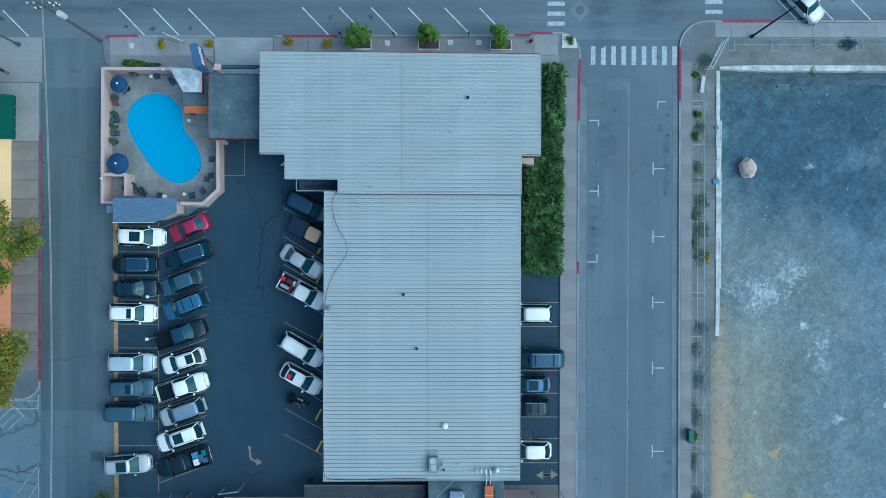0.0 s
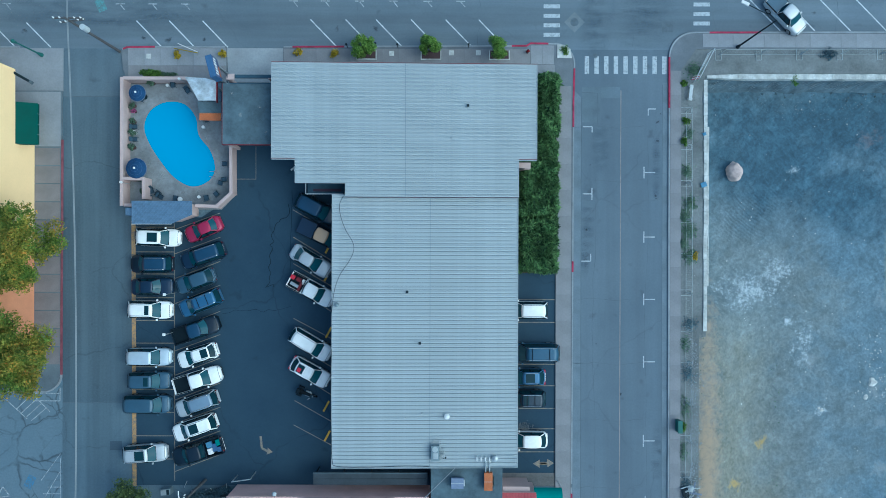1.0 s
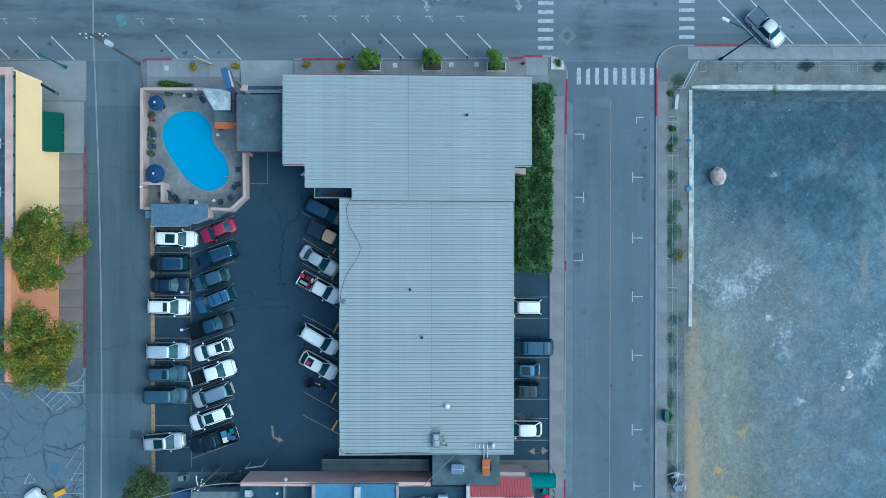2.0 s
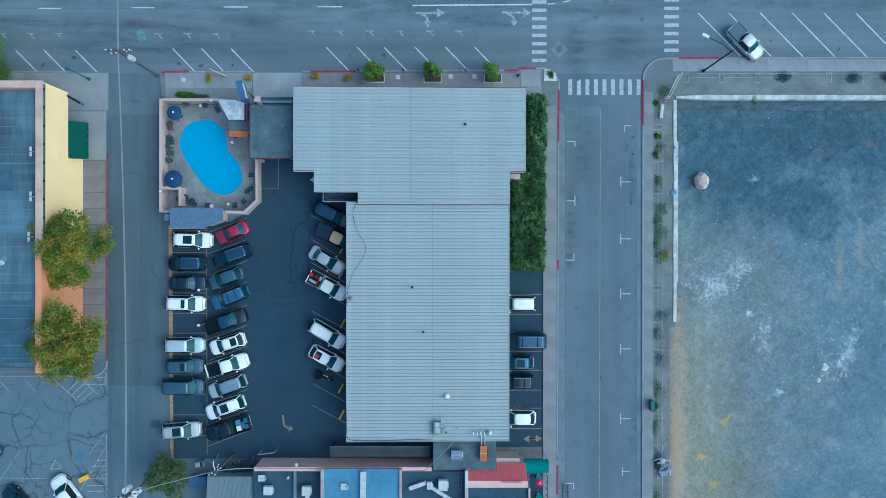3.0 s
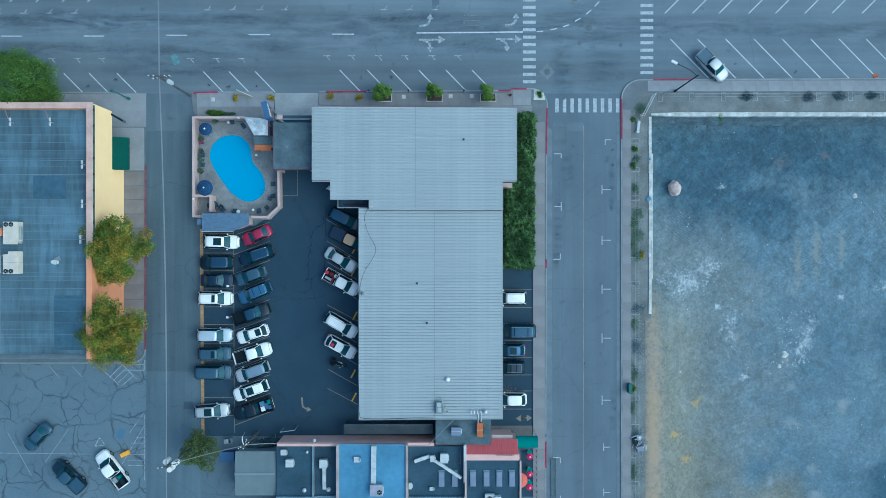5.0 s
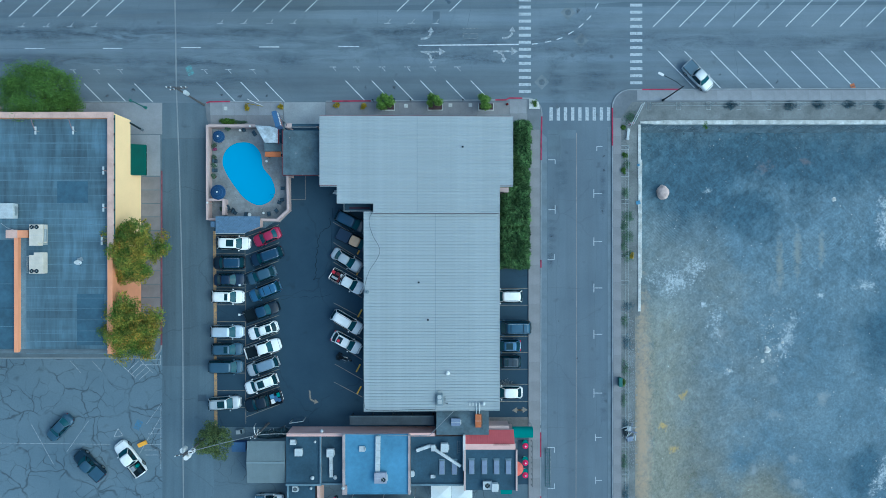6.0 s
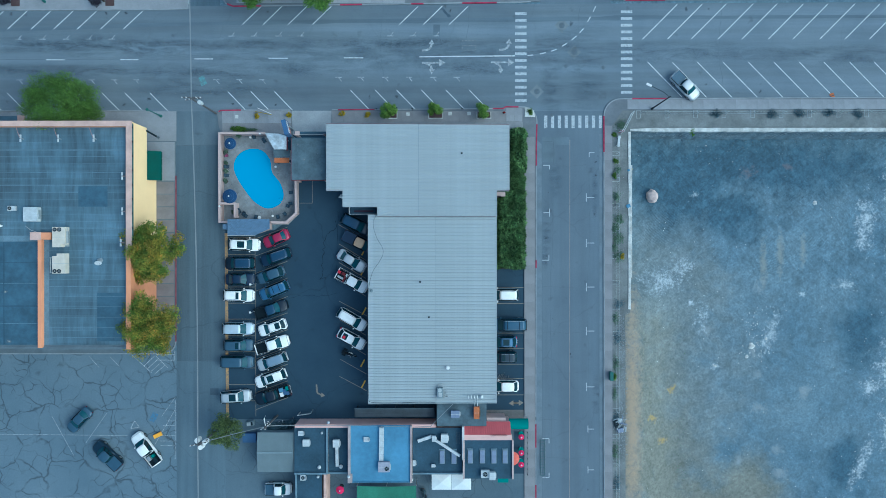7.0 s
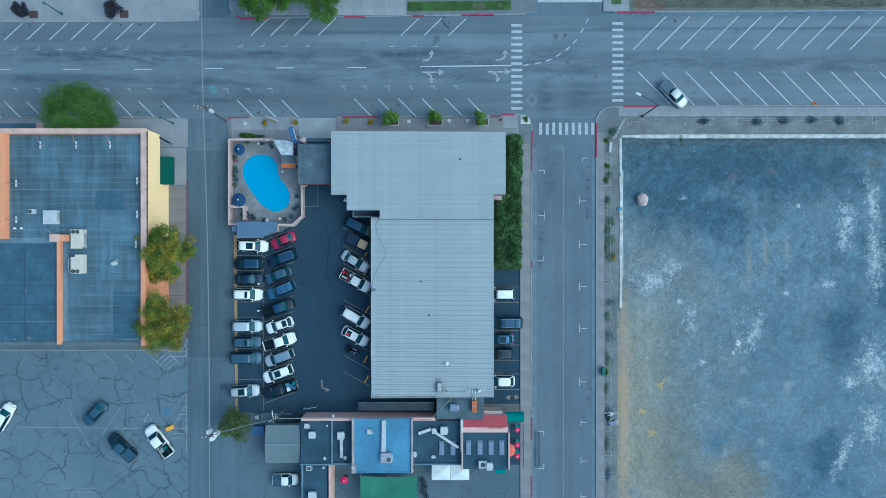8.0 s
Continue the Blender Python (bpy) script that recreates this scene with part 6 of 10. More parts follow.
def umbrella(x, y, r, h, material, label, group, hub=None, z=DECK_Z, name="patio_umbrella"):
    t = thing(name, label, "umbrella", x, y, z, group=group)
    part("pole", disc(bmesh.new(), 0, 0, 0, h, 0.03, 0.03, 8), M_STEEL, t)
    bm = bmesh.new()
    disc(bm, 0, 0, 0.0, 0.1, 0.28, 0.24, 16)
    part("base", bm, M_DARK, t)
    bm = bmesh.new()
    n = 8
    rings = []
    for rr, zz in ((0.06, h), (r * 0.5, h - 0.13 * r), (r, h - 0.42 * r), (r, h - 0.42 * r - 0.14)):
        ring = []
        for k in range(n * 2):
            a = math.pi * k / n
            kk = rr * (1.0 if k % 2 == 0 else 0.985)
            ring.append(bm.verts.new((kk * math.cos(a), kk * math.sin(a), zz - (0 if k % 2 == 0 else 0.03 * rr))))
        rings.append(ring)
    for u, v in zip(rings, rings[1:]):
        for k in range(2 * n):
            bm.faces.new((u[k], v[k], v[(k + 1) % (2 * n)], u[(k + 1) % (2 * n)]))
    bm.faces.new(rings[0])
    bmesh.ops.recalc_face_normals(bm, faces=bm.faces)
    part("canopy", bm, material, t)
    zr = h - 0.42 * r - 0.13
    part("hem", tube(bmesh.new(), [((r + 0.01) * math.cos(2 * math.pi * k / 24), (r + 0.01) * math.sin(2 * math.pi * k / 24), zr) for k in range(25)], 0.022, 5), M_GLAZE if material == M_CANVAS_BLUE else material, t)
    for k in range(n):
        a = 2 * math.pi * k / n
        part("rib", tube(bmesh.new(), [(0.05, 0, h - 0.02), (r * 0.5, 0, h - 0.13 * r - 0.02), (r * 0.98, 0, h - 0.42 * r - 0.02)], 0.012, 5), M_STEEL, t).rotation_euler = (0, 0, a)
    if r > 0.7:
        for f_ in (0.36, 0.68):
            zz = h - 0.13 * r * f_ / 0.5 + 0.012 if f_ <= 0.5 else h - 0.13 * r - 0.29 * r * (f_ - 0.5) / 0.5 + 0.012
            part("seam", tube(bmesh.new(), [(r * f_ * math.cos(2 * math.pi * k / 24), r * f_ * math.sin(2 * math.pi * k / 24), zz) for k in range(25)], 0.012, 4), M_SIGN_EDGE if material == M_CANVAS_BLUE else material, t)
    part("finial", disc(bmesh.new(), 0, 0, h, h + 0.12, 0.12, 0.06, 12), hub or M_WHITE, t)
    return t


umbrella(*(-30.35, 15.38), 0.82, 2.2, M_CANVAS_BLUE, "open navy-blue patio umbrella with a white finial", "umbrellas by the pool")
umbrella(*(-30.46, 7.88), 1.02, 2.2, M_CANVAS_BLUE, "open navy-blue patio umbrella with a white finial", "umbrellas by the pool")


def lounge_chair(x, y, turn, material=None, z=DECK_Z):
    t = thing("pool_chair", "dark metal-framed patio chair with slung seat", "chair", x, y, z, turn, "chairs round the pool")
    part("seat", cube(-0.3, 0.3, -0.3, 0.3, 0.38, 0.43, 0.02), material or M_SLING, t)
    b = part("backrest", cube(-0.3, 0.3, -0.03, 0.03, 0.0, 0.55, 0.02), material or M_SLING, t)
    b.matrix_basis = pose(0, 0.32, 0.42, -22, 0, 0)
    for sx in (-0.27, 0.27):
        for sy in (-0.27, 0.27):
            part("leg", cube(sx - 0.02, sx + 0.02, sy - 0.02, sy + 0.02, 0, 0.38), M_DARK, t)
        part("armrest", cube(sx - 0.03, sx + 0.03, -0.28, 0.3, 0.6, 0.63), M_DARK, t)
    return t


chair = lounge_chair(*(-29.50, 5.74), 20)
chair.scale = (0.88, 0.88, 0.88)
for px, py, a in ((-28.88, 5.44, -30), (-28.55, 5.17, 60), (-29.76, 5.39, 110), (-22.55, 6.60, -110), (-22.94, 5.50, -140), (-22.17, 6.93, -80),
                  (-23.93, 5.11, -170), (-27.06, 5.06, 170), (-25.85, 15.95, 30), (-27.34, 16.50, 10), (-30.53, 15.07, 60), (-31.2, 11.00, 90), (-22.11, 8.52, -90), (-31.2, 12.26, 90), (-23.98, 12.98, 10)):
    copy_thing(chair, pose(px, py, DECK_Z, 0, 0, a) @ Matrix.Scale(0.88, 4))


def small_table(x, y, r=0.3, h=0.45, mat=None, z=DECK_Z):
    t = thing("patio_table", "small round white patio table", "table", x, y, z, group="tables round the pool")
    part("tabletop", disc(bmesh.new(), 0, 0, h - 0.03, h, r, r, 20), mat or M_WHITE, t)
    part("stem", disc(bmesh.new(), 0, 0, 0.03, h - 0.03, 0.03, 0.03, 8), M_STEEL, t)
    part("foot", disc(bmesh.new(), 0, 0, 0, 0.03, r * 0.6, r * 0.55, 16), M_STEEL, t)
    return t


small_table(*(-26.58, 4.92), 0.24)
small_table(-31.25, 11.66, 0.25)
t = bush("flower_pot", "pot of pink flowers by the pool wall", -31.3, 13.86, DECK_Z + 0.25, 0.28, 0.28, 0.5, M_LEAF_PINK, 200, 0.07, 63, "plant", "plants round the pool")
part("pot", disc(bmesh.new(), 0, 0, -0.25, 0.05, 0.15, 0.2, 14), M_BRICK_PAD, t)
for px, py in ((-24.66, 5.15), (-24.24, 12.24), (-27.88, 16.47)):
    small_table(px, py, 0.16, 0.5)
for k, (px, py, r, h) in enumerate(((-31.35, 12.81, 0.32, 0.8), (-31.35, 11.66, 0.35, 0.9), (-31.35, 10.17, 0.35, 0.9), (-30.36, 6.82, 0.35, 0.8), (-30.36, 5.61, 0.3, 0.8),
                                   (-29.43, 16.72, 0.4, 0.9), (-31.35, 14.41, 0.35, 0.7))):
    t = bush("potted_plant", "bushy green plant in a pot by the pool wall", px, py, DECK_Z + 0.3, r, r, h, M_LEAF_GREYGREEN, 260, 0.09, 40 + k, "plant", "plants round the pool")
    part("pot", disc(bmesh.new(), 0, 0, -0.3, 0.05, 0.17, 0.24, 14), M_BRICK_PAD, t)
bush("hedge_strip", "strip of bright green shrubs against the pool wall", *(-29.65, 17.73), 0.1, 1.1, 0.35, 0.8, M_LEAF_BRIGHT, 1100, 0.10, 61, "shrub", clumps=14)
bush("hedge_strip", "sparse green shrubs against the pool wall", *(-28.05, 17.68), 0.1, 1.2, 0.3, 0.6, M_LEAF_GREYGREEN, 600, 0.10, 62, "shrub")


# ---- yellow building across the alley ----
PZ, RZ = 8.5, 7.6
b = tagged(new("shop_building"), "large flat-roofed shop with yellow and orange stuccoed walls", "building")
EX, NY, SY = -41.6, 17.35, -12.85
DOOR_S, LINTEL = 13.6, 3.3
part("wall", prism([(EX - 0.5, 0.2), (EX, 0.2), (EX, DOOR_S), (EX - 0.5, DOOR_S)], -0.05, PZ - 0.12), M_YELLOW, b, "pale yellow stucco")
part("wall", prism([(EX - 0.5, DOOR_S), (EX, DOOR_S), (EX, NY), (EX - 0.5, NY)], LINTEL, PZ - 0.12), M_YELLOW, b, "pale yellow stucco over the corner entrance")
part("entrance_wall", cube(EX - 2.6, EX - 2.4, DOOR_S, NY - 0.6, -0.05, LINTEL), M_TAR_DARK, b, "dark glazed shop front in the recess")
part("soffit", cube(EX - 2.4, EX - 0.5, DOOR_S, NY - 0.56, LINTEL, LINTEL + 0.15), M_YELLOW, b)
part("wall", prism([(EX - 0.5, SY), (EX - 0.005, SY), (EX - 0.005, 0.2), (EX - 0.5, 0.2)], -0.05, PZ - 0.12), M_ORANGE, b, "orange stucco")
part("wall", prism([(-92, NY - 0.55), (EX - 0.5, NY - 0.55), (EX - 0.5, NY), (-92, NY)], LINTEL + 0.2, PZ - 0.12), M_ORANGE, b)
part("wall", prism([(-92, NY - 0.55), (EX - 2.6, NY - 0.55), (EX - 2.6, NY), (-92, NY)], -0.05, LINTEL + 0.2), M_ORANGE, b)
part("wall", prism([(-92, SY), (EX - 0.5, SY), (EX - 0.5, SY + 0.4), (-92, SY + 0.4)], -0.05, RZ + 0.12), M_WALK_DARK, b)
part("wall", prism([(-92.3, SY), (-92, SY), (-92, NY), (-92.3, NY)], -0.05, PZ - 0.12), M_ORANGE, b)
part("roof", prism([(-92, SY + 0.4), (EX - 0.5, SY + 0.4), (EX - 0.5, NY - 0.55), (-92, NY - 0.55)], RZ - 0.3, RZ), M_TAR_SEAM, b, "blue-grey roofing felt")
part("parapet_cap", cube(EX - 0.52, EX + 0.26, 0.2, NY + 0.06, PZ - 0.12, PZ, 0.03), M_PARAPET, b)
part("rain_gutter", cube(EX + 0.27, EX + 0.40, 0.2, NY - 0.3, PZ - 0.2, PZ - 0.03, 0.02), M_DOWNPIPE, b, "dark green rain gutter")
for k in range(9):
    part("gutter_bracket", cube(EX + 0.25, EX + 0.44, 1.2 + k * 1.9, 1.42 + k * 1.9, PZ - 0.05, PZ - 0.01), M_DARK, b)
part("parapet_cap", cube(EX - 0.52, EX + 0.1, SY - 0.05, 0.195, PZ - 0.12, PZ - 0.005, 0.03), M_ORANGE, b)
part("parapet_cap", cube(-92, EX - 0.53, NY - 0.68, NY + 0.06, PZ - 0.12, PZ, 0.03), M_PARAPET, b)
part("parapet_cap", cube(-92, EX - 0.53, SY - 0.06, SY + 0.22, RZ + 0.12, RZ + 0.18, 0.02), M_WALK_DARK, b)
part("inner_parapet", cube(EX - 0.62, EX - 0.5, SY + 0.4, NY - 0.7, RZ - 0.05, PZ - 0.13), M_PARAPET, b)
part("inner_parapet", cube(-92, EX - 0.62, NY - 0.67, NY - 0.56, RZ - 0.05, PZ - 0.13), M_ORANGE, b)
part("divider_wall", cube(-54.0, -53.5, SY + 0.1, 1.64, RZ - 0.05, RZ + 0.62, 0.02), M_ORANGE, b, "orange parapet between the roofs")
part("divider_wall", cube(-54.9, -52.2, 1.65, 2.6, RZ - 0.05, RZ + 0.7, 0.02), M_ORANGE, b, "orange parapet between the roofs")
part("divider_cap", cube(-54.95, -53.5, 1.6, 2.65, RZ + 0.70, RZ + 0.75), M_PARAPET, b)
part("upper_storey", cube(-75, -61.0, 2.0, NY - 0.6, RZ - 0.05, RZ + 1.3, 0.03), M_ORANGE, b)
siding = part("siding_rib", cube(-0.005, 0.045, -0.05, 0.05, RZ + 0.02, RZ + 1.27), M_ORANGE, b)
siding.location = (-61.0, 2.2, 0)
for k in range(1, 42):
    link("siding_rib", siding.data, b).location = (-61.0, 2.2 + k * 0.35, 0)
part("lower_roof", cube(-91.9, -54.02, SY + 0.45, 1.4, RZ, RZ + 0.05), M_TAR_PATCH, b, "darker blue tar roof")
strip_rng = random.Random(8)


def felt_strips(x0, x1, y0, y1, z, pitch, lengths):
    """Strips of rolled roofing, each lapping a little over the next."""
    n = max(1, round((y1 - y0) / pitch))
    d = (y1 - y0) / n
    for i in range(n):
        x = x0
        while x < x1 - 0.1:
            w = strip_rng.uniform(*lengths)
            if x1 - (x + w) < 1.5:
                w = x1 - x
            part("roofing_strip", cube(x, x + w - 0.025, y0 + i * d, y0 + (i + 1) * d - 0.045, z - 0.01, z + 0.010 + strip_rng.uniform(0, 0.006)), M_ROLL, b)
            x += w


felt_strips(-60.9, EX - 0.63, 2.2, NY - 0.7, RZ, 0.98, (5, 13))
felt_strips(-52.8, EX - 0.63, SY + 0.45, 2.2, RZ, 0.98, (4, 9))
for y, w_, m_ in ((-7.3, 0.16, M_TAR_DARK), (-4.2, 0.06, M_TAR_SEAM), (-9.6, 0.05, M_TAR_SEAM), (-1.4, 0.05, M_TAR_DARK)):
    part("roof_seam", cube(-75, -54.05, y, y + w_, RZ + 0.04, RZ + 0.06), m_, b)
for k, y in enumerate((-3.2, -4.62, -6.0, -7.35, -8.75, -10.15, -11.5, -13.0)):
    part("lap_line", cube(-52.8, EX - 0.66, y, y + 0.05, RZ, RZ + 0.021 + 0.001 * k), M_TAR_SEAM, b)
for y in (13.55, 10.6, 8.95, 6.0, 3.3):
    part("lap_line", cube(-60.85, EX - 0.66, y, y + 0.05, RZ, RZ + 0.0215), M_TAR_SEAM, b)
part("roof_seam", cube(-58.9, -58.78, SY + 0.5, 1.3, RZ + 0.04, RZ + 0.065), M_TAR_DARK, b)
for k, (px, py) in enumerate(((-58.2, SY + 0.9), (-60.2, SY + 0.8), (-61.5, SY + 1.0), (-58.6, SY + 7.6))):
    stain(px, py, 0.5, 520 + k, M_PALE, RZ + 0.056, "chalky worn patch on the tar roof", "worn patches on the tar roof")
for x0, x1, y0, y1 in ((-48.9, -45.0, 6.0, 8.8), (-46.4, -43.0, SY + 0.9, SY + 7.4)):
    part("roof_patch", cube(x0, x1, y0, y1, RZ, RZ + 0.02), M_TAR_PATCH, b, "newer dark roofing patch")


def hvac(x, y, z, dx, dy, h, turn, fans, material, label, group="rooftop cooling units", notch=0.0):
    t = thing("rooftop_unit", label, "air conditioner", x, y, z, turn, group)
    part("curb", cube(-dx / 2 + 0.1, dx / 2 - 0.1, -dy / 2 + 0.1, dy / 2 - 0.1, 0, 0.25), M_STEEL, t)
    if notch:
        c = notch
        part("body", prism([(-dx / 2, -dy / 2), (c * 0.5, -dy / 2), (c * 0.5, -dy / 2 + 0.35), (dx / 2, -dy / 2 + 0.35), (dx / 2, dy / 2), (-dx / 2, dy / 2)], 0.25, h, 0.03), material, t)
        part("coil_guard", tube(bmesh.new(), [(dx / 2 + 0.02, -dy / 2 + 0.5, h - 0.1), (dx / 2 + 0.3, -dy / 2 + 0.5, h - 0.1), (dx / 2 + 0.3, dy / 2 - 0.1, h - 0.1), (dx / 2 + 0.02, dy / 2 - 0.1, h - 0.1)], 0.03, 6), M_STEEL, t)
    else:
        part("body", cube(-dx / 2, dx / 2, -dy / 2, dy / 2, 0.25, h, 0.03), material, t)
    part("seam", cube(-dx / 2 - 0.005, dx / 2 + 0.005, -0.02, 0.02, 0.3, h + 0.008), M_STEEL, t)
    for fx, fy, r in fans:
        ring = part("fan_guard", disc(bmesh.new(), fx, fy, h - 0.01, h + 0.05, r, r, 24), M_DARK, t, "round dark fan grille")
        bm = bmesh.new()
        for k in range(6):
            tube(bm, [(fx, fy, h + 0.06), (fx + r * math.cos(k * math.pi / 3), fy + r * math.sin(k * math.pi / 3), h + 0.06)], 0.012, 5)
        part("guard_wire", bm, M_STEEL, ring)
    part("side_louvre", cube(dx / 2, dx / 2 + 0.12, -dy * 0.3, dy * 0.3, 0.5, h - 0.25, 0.02), M_STEEL, t)
    return t


hvac(*(-50.84, 1.97), RZ, 1.7, 2.65, 1.3, 0, [(-0.5, 1.0, 0.27), (0.1, 1.0, 0.27)], M_UNIT_TAN, "cream rooftop air conditioner with twin fans", notch=0.5)
hvac(*(-50.85, -1.51), RZ, 1.7, 2.65, 1.3, 180, [(0.5, 1.0, 0.27), (-0.1, 1.0, 0.27)], M_UNIT_TAN, "cream rooftop air conditioner with twin fans", notch=0.5)
hvac(*(-54.67, 5.00), RZ, 1.85, 1.9, 1.2, 0, [], M_UNIT, "pale blue-grey rooftop cooling unit")
hvac(*(-57.48, 5.82), RZ, 1.0, 0.65, 0.7, 0, [(-0.2, 0, 0.25)], M_UNIT, "small pale rooftop fan unit")
for px, py in ((-60.1, 3.5), (-59.15, 3.5)):
    t = thing("roof_vent", "small white vent pipe on the tar roof", "roof vent", px, py, RZ + 0.01, group="vents on the tar roof")
    part("pipe", disc(bmesh.new(), 0, 0, 0, 0.35, 0.11, 0.11, 12), M_WHITE, t)
    part("cap", disc(bmesh.new(), 0, 0, 0.35, 0.42, 0.17, 0.1, 12), M_WHITE, t)
cable = part("roof_cable", tube(bmesh.new(), [(-56.0, 3.5, RZ + 0.04), (-55.2, 2.9, RZ + 0.04), (-54.3, 2.62, RZ + 0.04)], 0.03, 6), M_UNIT)
tagged(cable, "pale cable across the tar roof", "cable")
x, y = (-45.92, -1.30)
t = thing("satellite_dish", "white satellite dish on a short mast", "satellite dish", x, y, RZ, 20)
part("mast", tube(bmesh.new(), [(0, 0.2, 0), (0, 0.2, 0.6), (0, 0.05, 0.75)], 0.04, 8), M_STEEL, t)
part("foot", cube(-0.35, 0.35, -0.05, 0.45, 0, 0.08), M_STEEL, t)
d = part("dish", disc(bmesh.new(), 0, 0, -0.06, 0.03, 0.18, 0.44, 24), M_UNIT, t)
d.matrix_basis = pose(0, -0.15, 0.8, 52, 0, 0)
part("feed_arm", tube(bmesh.new(), [(0.05, -0.2, 0.7), (0.35, -0.85, 1.05)], 0.02, 6), M_DARK, t)


def floodlight(x, y, dx, dy):
    t = thing("parapet_floodlight", "double floodlight on an arm from the parapet", "lamp", x, y, RZ, group="floodlights inside the parapet")
    part("arm", tube(bmesh.new(), [(dx, dy, 0.85), (dx * 0.3, dy * 0.3, 0.9), (0, 0, 0.75)], 0.04, 7), M_FLOOD_ARM, t)
    part("post", cube(-0.05, 0.05, -0.05, 0.05, 0.0, 0.75), M_STEEL, t)
    for k in (-0.28, 0.28):
        s = (0.11, 0.22) if abs(dx) > abs(dy) or abs(dy) > 0 else (0.22, 0.11)
        part("lamp_head", cube(-s[0], s[0], k - s[1], k + s[1], 0.68, 0.82, 0.03), M_UNIT, t)


for px in (-60.75, -55.36, -50.26):
    floodlight(px * 0.925, 15.1, -0.55, 1.5)
for px, py, dx in ((-59.57, 9.76, -1.6), (-59.57, 4.71, -1.6), (-42.71, 10.08, 0.5), (-42.71, 5.42, 0.5), (-42.90, 1.23, 0.6)):
    floodlight(px, py, dx, 0.0)
t = tagged(new("entrance_awning"), "dark green canvas awning over the shop entrance", "awning")
x0, x1, y0, y1 = EX + 0.01, -39.9, 10.1, 14.2
raw("canopy", [(x0, y0, 3.3), (x1, y0, 2.5), (x1, y1, 2.5), (x0, y1, 3.3), (x0, y0, 2.6), (x1, y0, 2.2), (x1, y1, 2.2), (x0, y1, 2.6)],
    [(0, 1, 2, 3), (0, 4, 5, 1), (1, 5, 6, 2), (2, 6, 7, 3)], M_AWNING, t)
bm = bmesh.new()
for k in range(5):
    yy = y0 + 0.02 + (y1 - y0 - 0.04) * k / 4
    tube(bm, [(x0, yy, 3.26), (x1, yy, 2.46), (x1, yy, 2.22)], 0.02, 6)
part("frame", bm, M_STEEL, t)
t = tagged(new("wall_bracket_sign"), "dark bracket bar sign on the shop wall", "sign")
part("bar", tube(bmesh.new(), [(EX - 0.45, 17.2, 3.45), (EX + 1.5, 16.1, 3.45)], 0.13, 8), M_DARK, t)
part("tip", tube(bmesh.new(), [(EX + 1.5, 16.1, 3.45), (EX + 1.75, 15.96, 3.45)], 0.17, 10), M_IRON, t)
t = tagged(new("street_awning"), "dark blue flat street awning with pale frame", "awning")
part("sheet", cube(-80, -59.6, 17.34, 19.0, 3.4, 3.5), M_TAR, t)
part("frame_end", cube(-59.6, -58.6, 17.45, 19.1, 3.35, 3.55), M_PARAPET, t)

# ---- shops south of the motel ----
PINK_Z = 3.5
M_CORAL = surface("coral_umbrella_canvas", (0.62, 0.15, 0.12), 0.8, vary=0.2, scale=2)
M_SHOP_EDGE = surface("weathered_parapet_stucco", (0.40, 0.345, 0.345), 0.9, vary=0.35, scale=0.6)
M_LEAN = surface("brown_grey_felt", (0.058, 0.076, 0.094), 0.85, vary=0.35, scale=0.5)
b = tagged(new("shop_row"), "row of low flat-roofed shops behind a pink stuccoed wall", "building")
yN = -24.21
part("wall", prism([(-20.85, yN - 0.35), (-1.17, yN - 0.35), (-1.17, yN), (-20.85, yN)], -0.02, PINK_Z), M_SALMON, b, "pink stucco wall")
part("wall_cap", cube(-20.85, -1.17, yN - 0.4, yN + 0.05, PINK_Z, PINK_Z + 0.05), M_SALMON, b)


def flat_block(px0, px1, py0, py1, z, mat, edge=None, kerbs=""):
    part("wall", prism([(px0 + 0.05, py0 + 0.05), (px1 - 0.05, py0 + 0.05), (px1 - 0.05, py1 - 0.05), (px0 + 0.05, py1 - 0.05)], -0.02, z - 0.1), M_STUCCO_PINK, b)
    part("roof", prism([(px0, py0), (px1, py0), (px1, py1), (px0, py1)], z - 0.1, z), mat, b)
    for side in kerbs:
        q = {"w": (px0, px0 + 0.22, py0, py1), "e": (px1 - 0.22, px1, py0, py1), "n": (px0, px1, py1 - 0.22, py1), "s": (px0, px1, py0, py0 + 0.22)}[side]
        part("parapet", cube(*q, z - 0.05, z + 0.28 + (0.02 if side in "ns" else 0), 0.02), edge or M_PARAPET, b)


flat_block(-20.98, -16.25, -31.14, yN - 0.4, 3.3, M_TAR_DARK, M_TAR_SEAM, "es")
flat_block(-20.85, -17.12, -38.01, -31.24, 3.1, M_TAR_DARK, M_TAR_SEAM, "w")
part("side_wall", cube(-16.86, -16.49, -37.90, -31.19, 0.0, 3.4, 0.02), M_PARAPET, b, "terracotta-coloured yard wall")
flat_block(-16.29, -13.34, -31.21, yN - 0.4, 2.8, M_TAR_DARK, M_TAR_SEAM, "s")
flat_block(-4.39, 2.55, -31.04, yN - 0.4, 3.6, M_TAR_DARK, M_TAR_SEAM, "s")
flat_block(2.62, 9.63, -31.48, -26.14, 4.3, M_TAR_DARK, M_STUCCO_PINK, "we")
